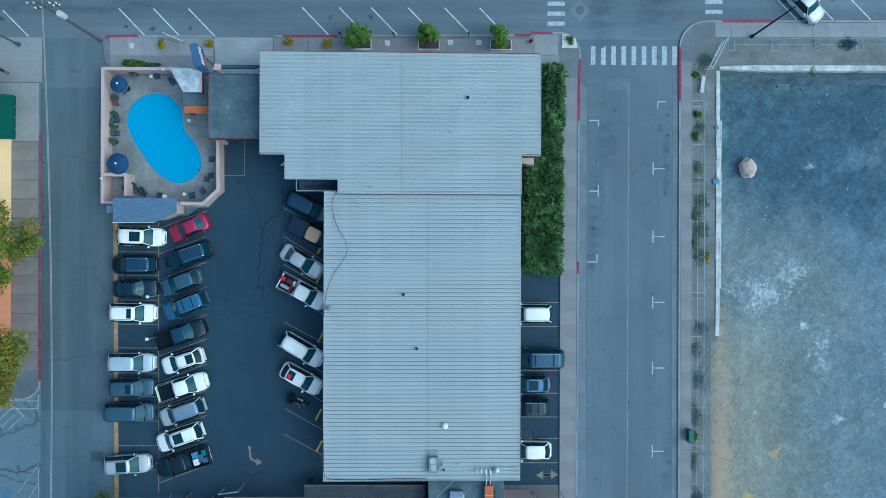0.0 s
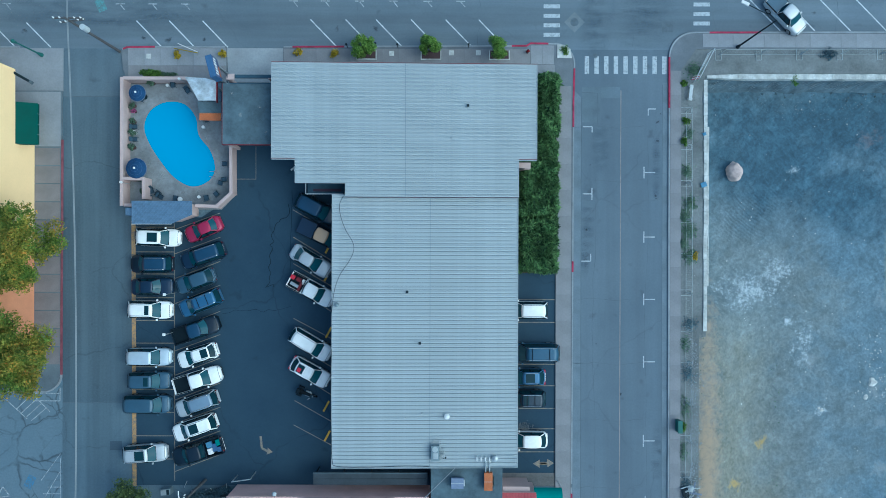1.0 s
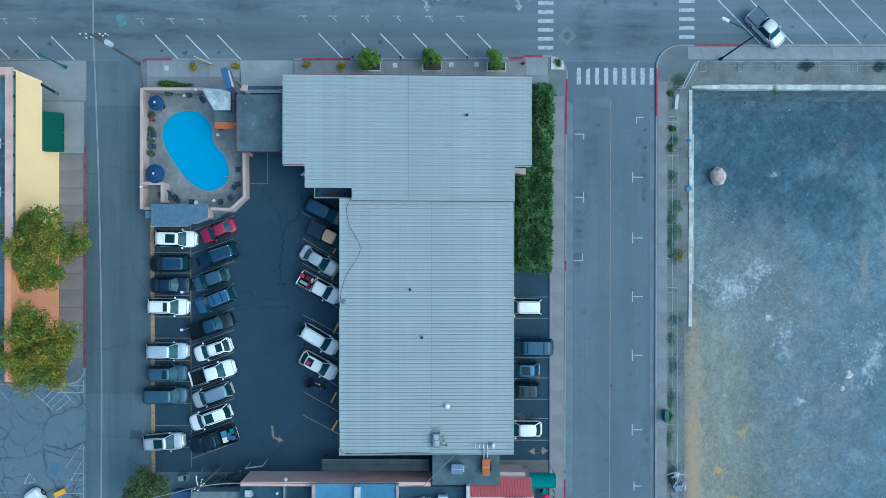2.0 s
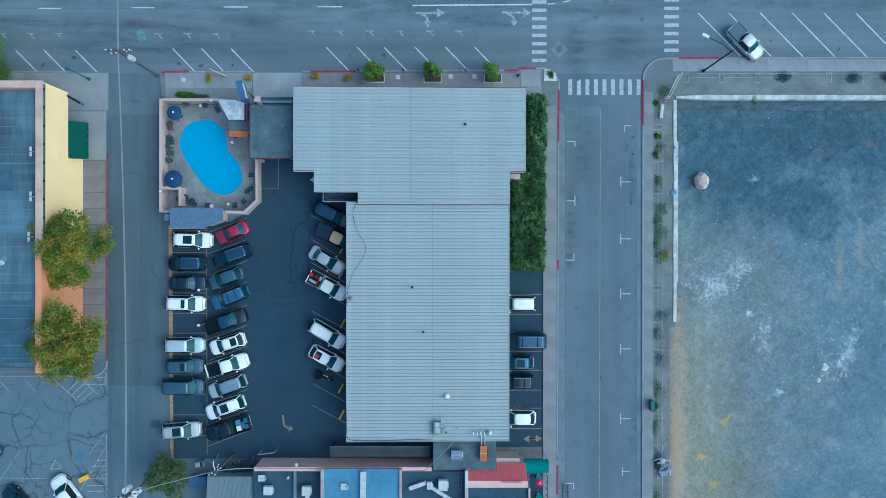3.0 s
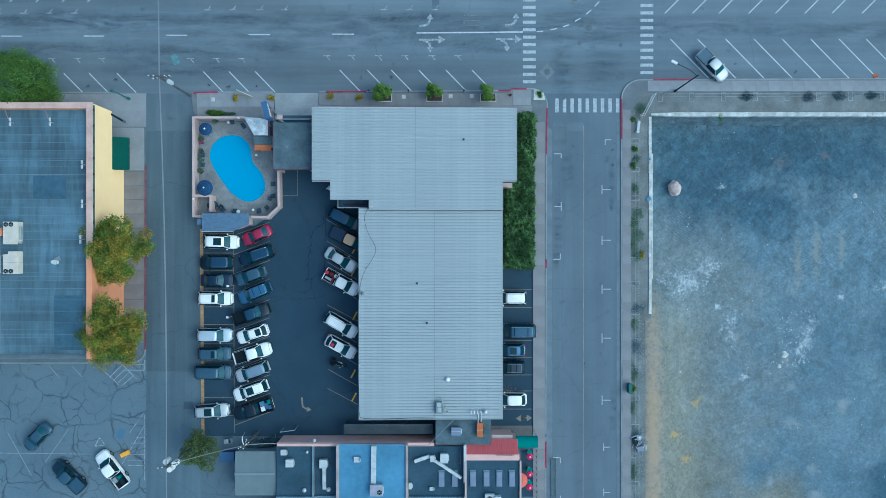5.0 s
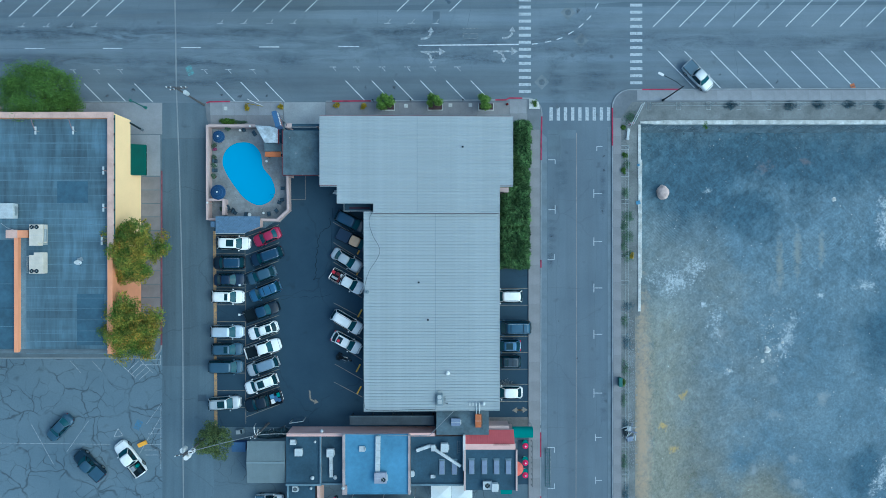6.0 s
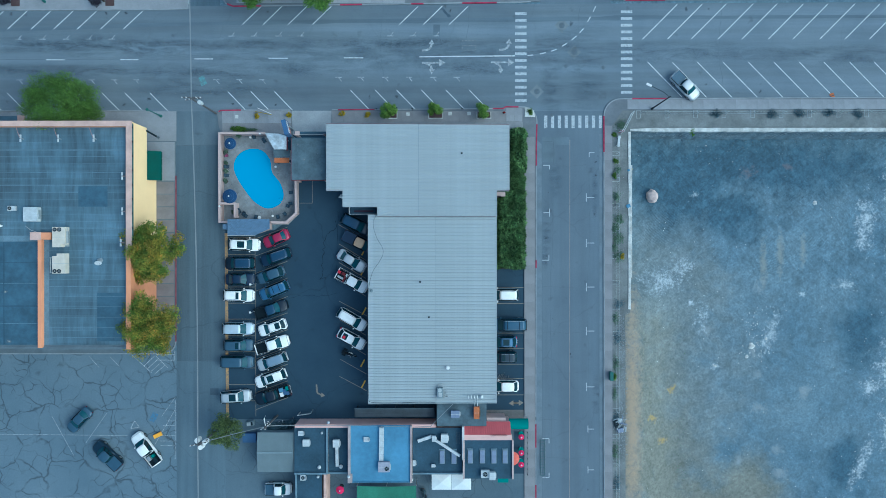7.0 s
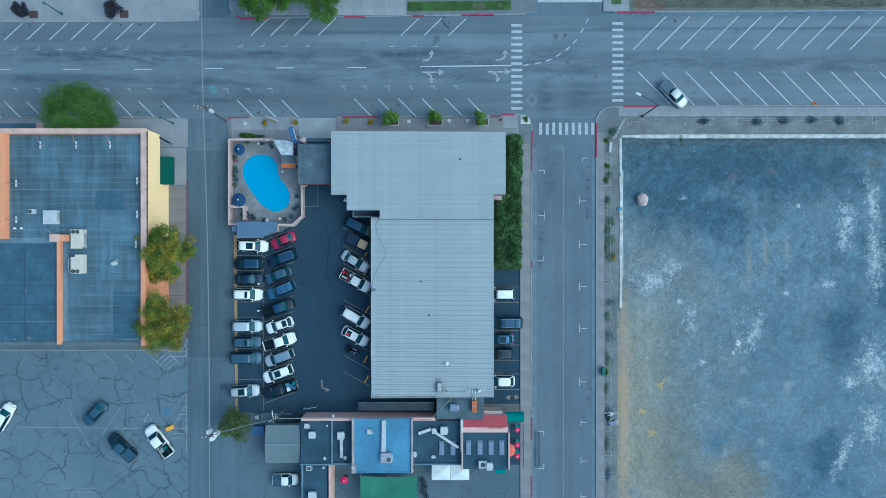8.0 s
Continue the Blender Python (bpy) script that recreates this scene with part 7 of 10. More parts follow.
# light blue coated roof
x0, x1, y0, y1 = -13.33, -4.41, -32.04, -24.14
part("wall", cube(x0 + 0.1, x1 - 0.1, y0 + 0.1, y1 - 0.1, -0.02, 4.0), M_STUCCO_PINK, b)
part("blue_roof", cube(x0 + 0.34, x1 - 0.3, y0 + 0.12, y1, 3.9, 4.1), M_BLUE_ROOF, b, "light blue coated flat roof")
part("parapet", cube(x0, x0 + 0.34, y0, y1, 3.9, 4.4, 0.03), M_SHOP_EDGE, b)
part("parapet", cube(x1 - 0.3, x1, y0, y1, 3.9, 4.35, 0.03), M_SHOP_EDGE, b)
part("parapet", cube(x0 + 0.345, x1 - 0.305, y0, y0 + 0.12, 3.9, 4.2), M_BLUE_ROOF, b)
part("parapet", cube(x0 - 0.02, x0 + 0.6, y0 - 0.02, y0 + 1.2, 3.9, 4.42, 0.02), M_SHOP_EDGE, b)
part("roof_fold", cube(x0 + 0.56, x0 + 4.2, y0 + 0.55, y0 + 0.6, 4.09, 4.12), M_BLUE_ROOF, b)
# red tile mansard
ya, yb = -23.87, -25.38
xa, xb = 2.71, 9.29
part("mansard_base", prism([(xa, yb), (xb, yb), (xb, ya), (xa, ya)], -0.02, 3.1), M_STUCCO_PINK, b)
raw("mansard_slope", [(xa, ya, 3.1), (xb, ya, 3.1), (xb, yb, 4.35), (xa, yb, 4.35), (xa, yb, 3.1), (xb, yb, 3.1)], [(0, 1, 2, 3), (0, 3, 4), (1, 5, 2)], M_TILE, b)
nx, ny = 22, 6
me = None
for i in range(nx):
    for j in range(ny):
        w, l = (xb - xa) / nx, math.hypot(yb - ya, 1.25) / ny
        if me is None:
            seg = 5
            vs = []
            for u in (0.0, l * 1.1):
                vs += [(w * (0.5 - 0.46 * math.cos(math.pi * k / seg)), u, 0.018 * math.sin(math.pi * k / seg) + (0.012 if u == 0 else 0.0)) for k in range(seg + 1)]
            fs = [(k, k + 1, seg + 2 + k, seg + 1 + k) for k in range(seg)] + [tuple(range(seg + 1))]
            first = raw("roof_tile", vs, fs, M_TILE, b)
            me, ob = first.data, first
        else:
            ob = link("roof_tile", me, b)
        f = j / ny
        ob.matrix_basis = pose(xb - i * w, ya + (yb - ya) * f, 3.1 + 1.25 * f + 0.01, 0, 0, 180) @ pose(0, 0, 0, math.degrees(math.atan2(1.25, ya - yb)), 0, 0)
part("mansard_cap", cube(xa - 0.1, xb + 0.1, -26.12, yb, 3.9, 4.42, 0.02), M_SALMON, b, "cream stucco parapet")
part("entrance_wall", cube(6.06, 8.72, ya, -23.42, 0.0, 2.7, 0.02), M_STUCCO_PINK, b)
part("white_edge", cube(2.49, 2.82, -28.90, -24.23, 3.5, 4.5, 0.02), M_STUCCO_WHITE, b)
t = thing("roof_ladder", "grey metal roof ladder lying by the parapet", "ladder", 1.95, -26.0, 3.62)
for dx in (-0.17, 0.17):
    part("rail", tube(bmesh.new(), [(dx, -0.85, 0.05), (dx, 0.85, 0.05)], 0.03, 6), M_IRON, t)
for k in range(6):
    part("rung", tube(bmesh.new(), [(-0.17, -0.72 + k * 0.285, 0.05), (0.17, -0.72 + k * 0.285, 0.05)], 0.02, 6), M_IRON, t)
t = tagged(new("wall_ornament"), "dark iron scroll ornament on the parapet", "ornament")
bm = bmesh.new()
ox, oy = (7.57, -25.43)
for k in range(9):
    tube(bm, [(ox - 1.0 + k * 0.25 + 0.1 * math.cos(a * 0.9), oy + 0.12 * math.sin(a * 0.9), 4.46) for a in range(8)], 0.02, 5)
part("scroll", bm, M_FASCIA, t)

# rooftop gear of the shops
def box_unit(px, py, z, dx, dy, h, label, mat=None, fan=0.0):
    return hvac(px, py, z, dx, dy, h, 0, [(0, 0, fan)] if fan else [], mat or M_UNIT, label, "rooftop units of the shops")


box_unit(*(-19.19, -26.61), 3.3, 0.95, 0.95, 0.8, "white square rooftop cooler", M_UNIT, 0.0)
box_unit(*(-20.00, -25.36), 3.3, 0.75, 0.7, 0.4, "small pale roof hatch unit")
box_unit(*(-15.06, -26.81), 2.8, 0.95, 1.05, 0.9, "white rooftop unit feeding a duct")
box_unit(*(-19.73, -31.63), 3.1, 0.75, 0.75, 0.4, "small square roof fan", M_UNIT, 0.25)
box_unit(*(-19.21, -35.55), 3.1, 1.1, 1.2, 0.9, "white rooftop cooler by the yard wall")
hvac(*(-8.30, -29.71), 4.1, 1.6, 1.4, 0.8, 0, [(0.4, -0.2, 0.3)], M_UNIT_MAUVE, "pale mauve-grey rooftop air conditioner with a round fan", "rooftop units of the shops")
box_unit(*(0.07, -25.89), 3.6, 1.0, 1.15, 0.9, "white rooftop unit with splayed ducts")
box_unit(*(-1.40, -25.98), 3.6, 0.55, 0.8, 0.7, "white sheet-metal duct box")
box_unit(*(5.68, -30.66), 4.3, 1.2, 1.05, 0.7, "grey rooftop extractor with a round fan", M_UNIT, 0.32)
box_unit(*(6.64, -30.84), 4.3, 0.85, 1.05, 1.0, "white square rooftop cooler")
box_unit(*(-4.17, -29.42), 3.6, 0.4, 0.8, 0.5, "small white roof box")
box_unit(*(-1.50, -29.80), 3.6, 0.5, 0.45, 0.4, "small white roof vent")
box_unit(*(-10.76, -26.03), 4.1, 0.75, 0.7, 0.3, "small square roof hatch")


def duct(pts, w, z, label, mat=None):
    t = tagged(new("roof_duct"), label, "duct", group="rooftop ducts of the shops")
    bm = bmesh.new()
    for a, c in zip(pts, pts[1:]):
        stripe(bm, a, c, w, z + 0.45, 0.4)
    part("duct", bm, mat or M_UNIT, t)
    for a, c in zip(pts, pts[1:]):
        n = max(2, int((Vector(c) - Vector(a)).length / 0.9))
        for k in range(1, n):
            p = Vector(a).lerp(Vector(c), k / n)
            d = (Vector(c) - Vector(a)).normalized() * 0.03
            part("joint_flange", stripe(bmesh.new(), p - d, p + d, w + 0.05, z + 0.47, 0.42), M_STEEL, t)
    for p in (pts[0], pts[-1]):
        part("support", cube(p[0] - 0.08, p[0] + 0.08, p[1] - 0.08, p[1] + 0.08, z - 0.02, z + 0.1), M_STEEL, t)


duct([(-8.64, -24.34), (-8.70, -28.93)], 0.6, 4.1, "long white sheet-metal duct on the blue roof")
duct([(-15.03, -27.39), (-14.99, -30.13)], 0.42, 2.8, "white duct running down a dark roof")
duct([(-3.63, -26.38), (-1.74, -25.73)], 0.42, 3.6, "white diagonal roof duct")
duct([(-1.08, -26.30), (2.21, -28.45)], 0.36, 3.6, "long white diagonal roof duct")
for (px, py), z, r in (((-14.50, -30.21), 2.8, 0.26), ((-17.44, -30.13), 3.3, 0.24), ((-17.09, -25.35), 3.3, 0.16), ((-13.21, -31.11), 4.4, 0.2), ((-17.66, -31.55), 3.1, 0.18), ((-4.47, -31.81), 3.6, 0.14), ((-16.16, -23.84), 3.5, 0.2)):
    t = thing("roof_fan", "round galvanised roof ventilator", "roof vent", px, py, z, group="round ventilators of the shops")
    part("collar", disc(bmesh.new(), 0, 0, -0.02, 0.25, r * 0.9, r * 0.8, 16), M_STEEL, t)
    part("cap", disc(bmesh.new(), 0, 0, 0.25, 0.45, r * 1.1, r * 0.3, 16), M_UNIT, t)
for (px, py), z in (((-0.26, -28.67), 3.6), ((1.39, -28.68), 3.6), ((3.63, -28.40), 4.3), ((5.31, -28.40), 4.3), ((6.90, -28.41), 4.3), ((8.46, -28.41), 4.3)):
    t = thing("skylight", "long narrow pale lilac skylight with a metal frame", "skylight", px, py, z, group="skylights on the shop roofs")
    part("frame", cube(-0.36, 0.36, -0.93, 0.93, -0.02, 0.16, 0.02), M_SHED, t)
    part("pane", cube(-0.3, 0.3, -0.87, 0.87, 0.16, 0.19, 0.01), M_GLAZE, t)
    part("head_flashing", cube(-0.4, 0.4, 0.95, 1.12, -0.02, 0.1), M_TAR_SEAM, t)

# flat connector roof and what stands on it
t = tagged(new("laundry_annex"), "dark flat-roofed annex joined to the motel's south end", "building")
x0, x1, y0, y1 = -1.00, 5.92, -24.32, -20.98
part("wall", cube(x0 + 0.2, x1 - 0.2, y0 + 0.2, y1, -0.02, 3.7), M_STUCCO_PINK, t)
part("roof", cube(x0, x1, y0, y1, 3.7, 3.9, 0.02), M_TAR_GREY, t)
t = hvac(*(1.56, -22.52), 3.9, 1.2, 1.0, 0.6, 0, [], M_GLAZE, "pale blue square rooftop unit", "rooftop units of the shops")
t = hvac(*(4.51, -22.30), 3.9, 0.8, 1.7, 0.75, 0, [], M_RUST, "rust-orange rooftop unit with twin pipes", "rooftop units of the shops")
for k in (-0.25, 0.12):
    part("pipe", tube(bmesh.new(), [(k, 0.8, 0.55), (k, 1.9, 0.9), (k, 2.1, 0.9)], 0.06, 8), M_STEEL, t)
setting(part("service_walk", cube(5.95, 11.58, -24.25, -22.95, 0.0, 0.02), M_WALK_TAN), "dirty tan-grey concrete strip behind the shops", "pavement")
t = tagged(new("service_lean_to"), "low dark service roof between motel and shops", "lean-to")
x0, x1, y0, y1 = -12.64, -1.35, -23.39, -22.14
part("roof", cube(x0, x1, y0, y1, 2.25, 2.4, 0.02), M_LEAN, t)
part("roof_batten", cube(x0, x1, (y0 + y1) / 2 - 0.03, (y0 + y1) / 2 + 0.03, 2.4, 2.44), M_LEAN, t)
part("roof_batten", cube(x0, x1, y1 - 0.1, y1 - 0.02, 2.4, 2.48), M_TAR_GREY, t)
for k in range(5):
    xx = x0 + 0.2 + k * (x1 - x0 - 0.4) / 4
    part("post", cube(xx - 0.06, xx + 0.06, y1 - 0.3, y1 - 0.18, 0, 2.25), M_DARK, t)
t = tagged(new("cycle_rack"), "long dark green cycle rack of low hoops standing in the gutter", "rack")
for sx in (13.98, 14.55):
    part("foot_rail", cube(sx - 0.03, sx + 0.03, -32.4, -27.2, 0.0, 0.05), M_TEAL_IRON, t)
hoop = part("hoop", tube(bmesh.new(), [(-0.3, 0, 0.03), (-0.3, 0, 0.42), (-0.22, 0, 0.5), (0.22, 0, 0.5), (0.3, 0, 0.42), (0.3, 0, 0.03)], 0.038, 6), M_TEAL_IRON, t)
hoop.location = (14.27, -27.3, 0)
for k in range(1, 14):
    link("hoop", hoop.data, t).location = (14.27, -27.3 - k * 0.385, 0)
t = tagged(new("bike_rack"), "bent galvanised tube rack by the wall", "rack")
p, q = (-20.82, -23.26), (-18.97, -23.01)
part("rail", tube(bmesh.new(), [(p[0], p[1], 0), (p[0], p[1], 2.0), (q[0], q[1], 2.0), (q[0], q[1] + 0.1, 0)], 0.06, 8), M_STEEL, t)

# corrugated shed: sheets on both slopes
t = tagged(new("corrugated_shed"), "grey-green corrugated metal shed with a low gable roof", "shed")
x0, x1, y0, y1, ym = -26.28, -21.12, -31.01, -25.44, -28.18
part("wall", cube(x0 + 0.15, x1 - 0.15, y0 + 0.15, y1 - 0.15, -0.02, 2.75), M_SHED, t)
nsh = 7
for k in range(nsh):
    for ya, yb, za, zb in ((ym, y1, 3.2, 2.85), (ym, y0, 3.2, 2.85)):
        w = (x1 - x0) / nsh
        vs, fs = [], []
        nn = 17
        for i in range(nn):
            xx = x0 + k * w + i * w / (nn - 1) * 1.02
            dz = 0.03 * (1 if i % 2 else -1)
            vs += [(xx, ya, za + dz), (xx, yb, zb + dz)]
        fs = [(2 * i, 2 * i + 2, 2 * i + 3, 2 * i + 1) for i in range(nn - 1)]
        raw("roof_sheet", vs, fs, M_SHED, t)
part("ridge_cap", cube(x0, x1, ym - 0.12, ym + 0.12, 3.2, 3.26, 0.02), M_SHED, t)

# awnings, tents and tarpaulins
t = tagged(new("yard_tarpaulin"), "large green tarpaulin stretched over the yard", "tarpaulin")
x0, x1, y0, y1 = -12.23, -3.91, -38.05, -32.90
vs, fs, n1, n2 = [], [], 14, 10
for j in range(n2 + 1):
    for i in range(n1 + 1):
        u, v = i / n1, j / n2
        sag = 0.35 * math.sin(math.pi * u) * math.sin(math.pi * v) + 0.04 * noise.noise((u * 9, v * 9, 2))
        vs.append((x0 + u * (x1 - x0), y0 + v * (y1 - y0) - 0.12 * math.sin(math.pi * u) * v, 3.05 - sag))
fs = [(j * (n1 + 1) + i, j * (n1 + 1) + i + 1, (j + 1) * (n1 + 1) + i + 1, (j + 1) * (n1 + 1) + i) for j in range(n2) for i in range(n1)]
smooth(raw("sheet", vs, fs, M_CANVAS_GREEN, t))
for px, py in ((x0, y0), (x1, y0), (x0, y1), (x1, y1), ((x0 + x1) / 2, y1)):
    part("pole", cube(px - 0.04, px + 0.04, py - 0.04, py + 0.04, 0, 3.12), M_STEEL, t)


def tent(x, y, w, d):
    t = thing("canopy_tent", "white pop-up canopy tent", "tent", x, y, 0.0, group="white tents in the yard")
    c = [(-w / 2, -d / 2), (w / 2, -d / 2), (w / 2, d / 2), (-w / 2, d / 2)]
    vs = [(*p, 2.3) for p in c] + [(*p, 2.05) for p in c] + [(0, 0, 2.65)]
    raw("canopy", vs, [(0, 1, 8), (1, 2, 8), (2, 3, 8), (3, 0, 8)] + [(i, 4 + i, 4 + (i + 1) % 4, (i + 1) % 4) for i in range(4)], M_CANVAS_WHITE, t)
    for px, py in c:
        part("leg", cube(px * 0.96 - 0.03, px * 0.96 + 0.03, py * 0.96 - 0.03, py * 0.96 + 0.03, 0, 2.25), M_STEEL, t)


w = 1.16 - -1.60
tent(*(-0.36, -32.58), w, 2.3)
tent(*(2.44, -32.59), w, 2.3)
t = tagged(new("side_awning"), "rounded teal canvas awning over the side door", "awning")
x0, x1, y0, y1 = 9.15, 11.90, -25.13, -23.63
vs, n = [], 8
for xx in (x0, x1):
    vs += [(xx, y0 + (y1 - y0) * (0.5 - 0.5 * math.cos(math.pi * k / n)), 2.3 + 0.75 * math.sin(math.pi * k / n)) for k in range(n + 1)]
smooth(raw("canopy", vs, [(k, k + 1, n + 2 + k, n + 1 + k) for k in range(n)], M_CANVAS_TEAL, t))
raw("end_panel", [v for v in vs[n + 1:]], [tuple(range(n + 1))], M_CANVAS_TEAL, t)
for yy in (y0 + 0.05, y1 - 0.05):
    part("post", cube(x1 - 0.1, x1 - 0.04, yy - 0.03, yy + 0.03, 0, 2.35), M_STEEL, t)
t = tagged(new("teal_screen"), "small teal canvas screen under the eave", "awning")
part("sheet", cube(7.60, 9.10, -32.64, -32.10, 2.4, 2.5), M_CANVAS_TEAL, t)
part("post", cube(8.93, 9.02, -32.60, -32.52, 0, 2.4), M_STEEL, t)
# patio
x0, x1, y0, y1 = 10.18, 12.07, -32.18, -26.10
setting(part("patio_floor", cube(x0, x1, y0, y1, -0.02, 0.06), M_LOT), "dark patio floor beside the pavement", "floor")
t = tagged(new("patio_fence"), "low dark metal patio fence", "fence")
for k in range(9):
    yy = y0 + k * (y1 - y0) / 8
    part("post", cube(x1 - 0.06, x1, yy - 0.03, yy + 0.03, 0.05, 1.0), M_DARK, t)
part("rail", cube(x1 - 0.05, x1 - 0.01, y0, y1, 0.95, 1.02), M_DARK, t)
for px, py in ((10.99, -26.38), (10.99, -28.64), (10.98, -30.32)):
    umbrella(px, py, 0.37, 2.1, M_MAGENTA, "half-open red patio umbrella over a table", "red umbrellas on the patio", z=0.06)
    small_table(px + 0.1, py + 0.15, 0.36, 0.72, M_CANVAS_TEAL, 0.06)
umbrella(*(9.72, -29.45), 0.98, 2.3, M_CORAL, "open coral-red patio umbrella", "red umbrellas on the patio", z=0.06)
umbrella(*(-14.81, -33.94), 0.55, 2.1, M_MAGENTA, "small red umbrella over a yard table", "red umbrellas on the patio", z=0.0)
for px, py, s in ((-3.00, -34.49, 71), (-2.75, -35.35, 72), (-3.00, -36.21, 73), (-2.57, -36.72, 74)):
    t = bush("potted_plant", "flowering potted plant in the yard", px, py, 0.3, 0.45, 0.45, 0.8, M_LEAF_SHADOW, 220, 0.09, s, "plant", "potted plants in the yard")
    part("pot", disc(bmesh.new(), 0, 0, -0.3, 0.05, 0.2, 0.28, 14), M_BRICK_PAD, t)
junk_rng = random.Random(12)
for k in range(7):
    px, py, a = -26.3 + k * 0.72, -24.6 + junk_rng.uniform(-0.3, 0.45), junk_rng.uniform(15, 75)
    ln = junk_rng.uniform(1.0, 2.0)
    t = thing("leaning_pole", "pale scrap pole leaning among the creepers", "pole", px, py, 0.0, a, "scrap poles behind the shed")
    part("tube", tube(bmesh.new(), [(0, 0, 0.03), (ln * 0.8, 0, 1.2 + 0.5 * junk_rng.random())], 0.035, 6), (M_STEEL, M_UNIT, M_WOOD)[k % 3], t)
    part("end_cap", tube(bmesh.new(), [(-0.03, 0, 0.0), (0.03, 0, 0.08)], 0.045, 6), M_DARK, t)
t = thing("utility_cabinet", "small grey utility cabinet by the tree", "cabinet", -27.9, -24.75, 0.0, 6)
part("body", cube(-0.5, 0.5, -0.32, 0.32, 0.0, 0.85, 0.04), M_SHED, t)
part("lid", cube(-0.42, 0.1, -0.25, 0.25, 0.85, 0.9, 0.02), M_STEEL, t)
part("hinge_bar", cube(0.15, 0.4, -0.25, 0.25, 0.85, 0.88), M_DARK, t)
bush("creeper", "dark creepers over the car park's south edge", -22.4, -24.6, 0.0, 1.3, 0.45, 1.1, M_LEAF_SHADOW, 900, 0.12, 113, "shrub", clumps=12)
t = thing("blue_container", "dark blue covered refuse container", "container", *(-27.90, -26.69), 0.0)
part("body", cube(-0.9, 0.9, -0.6, 0.6, 0.0, 1.15, 0.04), M_SIGN, t)
part("lid", cube(-0.95, 0.95, -0.65, 0.65, 1.15, 1.22, 0.02), M_SIGN_EDGE, t)


# ---- vehicles ----
PAINTS = {
    "white": car_paint("white_car_paint", (0.86, 0.90, 0.90), 0.0),
    "silver": car_paint("silver_car_paint", (0.52, 0.57, 0.60), 0.35),
    "pale": car_paint("pale_silver_car_paint", (0.50, 0.60, 0.68), 0.3),
    "black": car_paint("black_car_paint", (0.003, 0.014, 0.030), 0.1, 0.35),
    "navy": car_paint("navy_car_paint", (0.006, 0.026, 0.062), 0.2, 0.35),
    "slate": car_paint("slate_blue_car_paint", (0.046, 0.104, 0.162), 0.25, 0.4),
    "blue": car_paint("blue_car_paint", (0.045, 0.142, 0.275), 0.3, 0.35),
    "steel": car_paint("steel_blue_car_paint", (0.028, 0.092, 0.165), 0.25, 0.3),
    "grey": car_paint("dark_grey_car_paint", (0.008, 0.030, 0.056), 0.2, 0.35),
    "red": car_paint("crimson_car_paint", (0.34, 0.012, 0.07), 0.2),
    # sky reflected in the roofs of dark cars, put into a lighter blue base colour
    "sky_sheen": car_paint("dark_roof_sky_sheen", (0.016, 0.058, 0.118), 0.2, 0.3),
    "panel": car_paint("grey_blue_roof_panel", (0.20, 0.29, 0.385), 0.2),
    "tan": car_paint("tan_car_paint", (0.62, 0.41, 0.24), 0.0),
}
SHAPES = {  # windscreen foot, roof front, roof rear, rear foot (fractions of half length), belt, tail height
    "sedan": (0.42, 0.10, -0.42, -0.72, 0.92, 0.90),
    "hatch": (0.46, 0.14, -0.62, -0.88, 0.94, 0.92),
    "suv": (0.50, 0.22, -0.78, -0.95, 1.02, 1.0),
    "van": (0.62, 0.36, -0.84, -0.965, 1.05, 1.02),
    "pickup": (0.50, 0.27, -0.18, -0.27, 1.08, 1.02),
}


def loft(rows, closed_ends=True):
    """A skin through rows of equal length."""
    bm = bmesh.new()
    vr = [[bm.verts.new(p) for p in r] for r in rows]
    for a, b_ in zip(vr, vr[1:]):
        for k in range(len(a) - 1):
            bm.faces.new((a[k], a[k + 1], b_[k + 1], b_[k]))
        bm.faces.new((a[-1], a[0], b_[0], b_[-1]))
    if closed_ends:
        bm.faces.new(vr[0])
        bm.faces.new(vr[-1])
    bmesh.ops.recalc_face_normals(bm, faces=bm.faces)
    return bm


def pane(corners, lift, cols=4, bow=0.0, arch=0.0):
    """A thin curved pane between four corners (a, b along the lower edge, c, d along the upper)."""
    a, b_, c, d = (Vector(p) for p in corners)
    n = (b_ - a).cross(d - a).normalized()
    bm = bmesh.new()
    rows = []
    for v in (0.0, 0.5, 1.0):
        lo, hi = a.lerp(d, v), b_.lerp(c, v)
        rows.append([bm.verts.new(lo.lerp(hi, k / cols) + n * (lift + bow * math.sin(math.pi * k / cols)) + Vector((arch * (1 - 0.45 * v) * math.sin(math.pi * k / cols), 0, 0))) for k in range(cols + 1)])
    for p, q in zip(rows, rows[1:]):
        for k in range(cols):
            bm.faces.new((p[k], p[k + 1], q[k + 1], q[k]))
    ret = bmesh.ops.extrude_face_region(bm, geom=list(bm.faces))
    bmesh.ops.translate(bm, verts=[g for g in ret["geom"] if isinstance(g, bmesh.types.BMVert)], vec=-n * 0.012)
    bmesh.ops.recalc_face_normals(bm, faces=bm.faces)
    return bm


WHEEL = {}


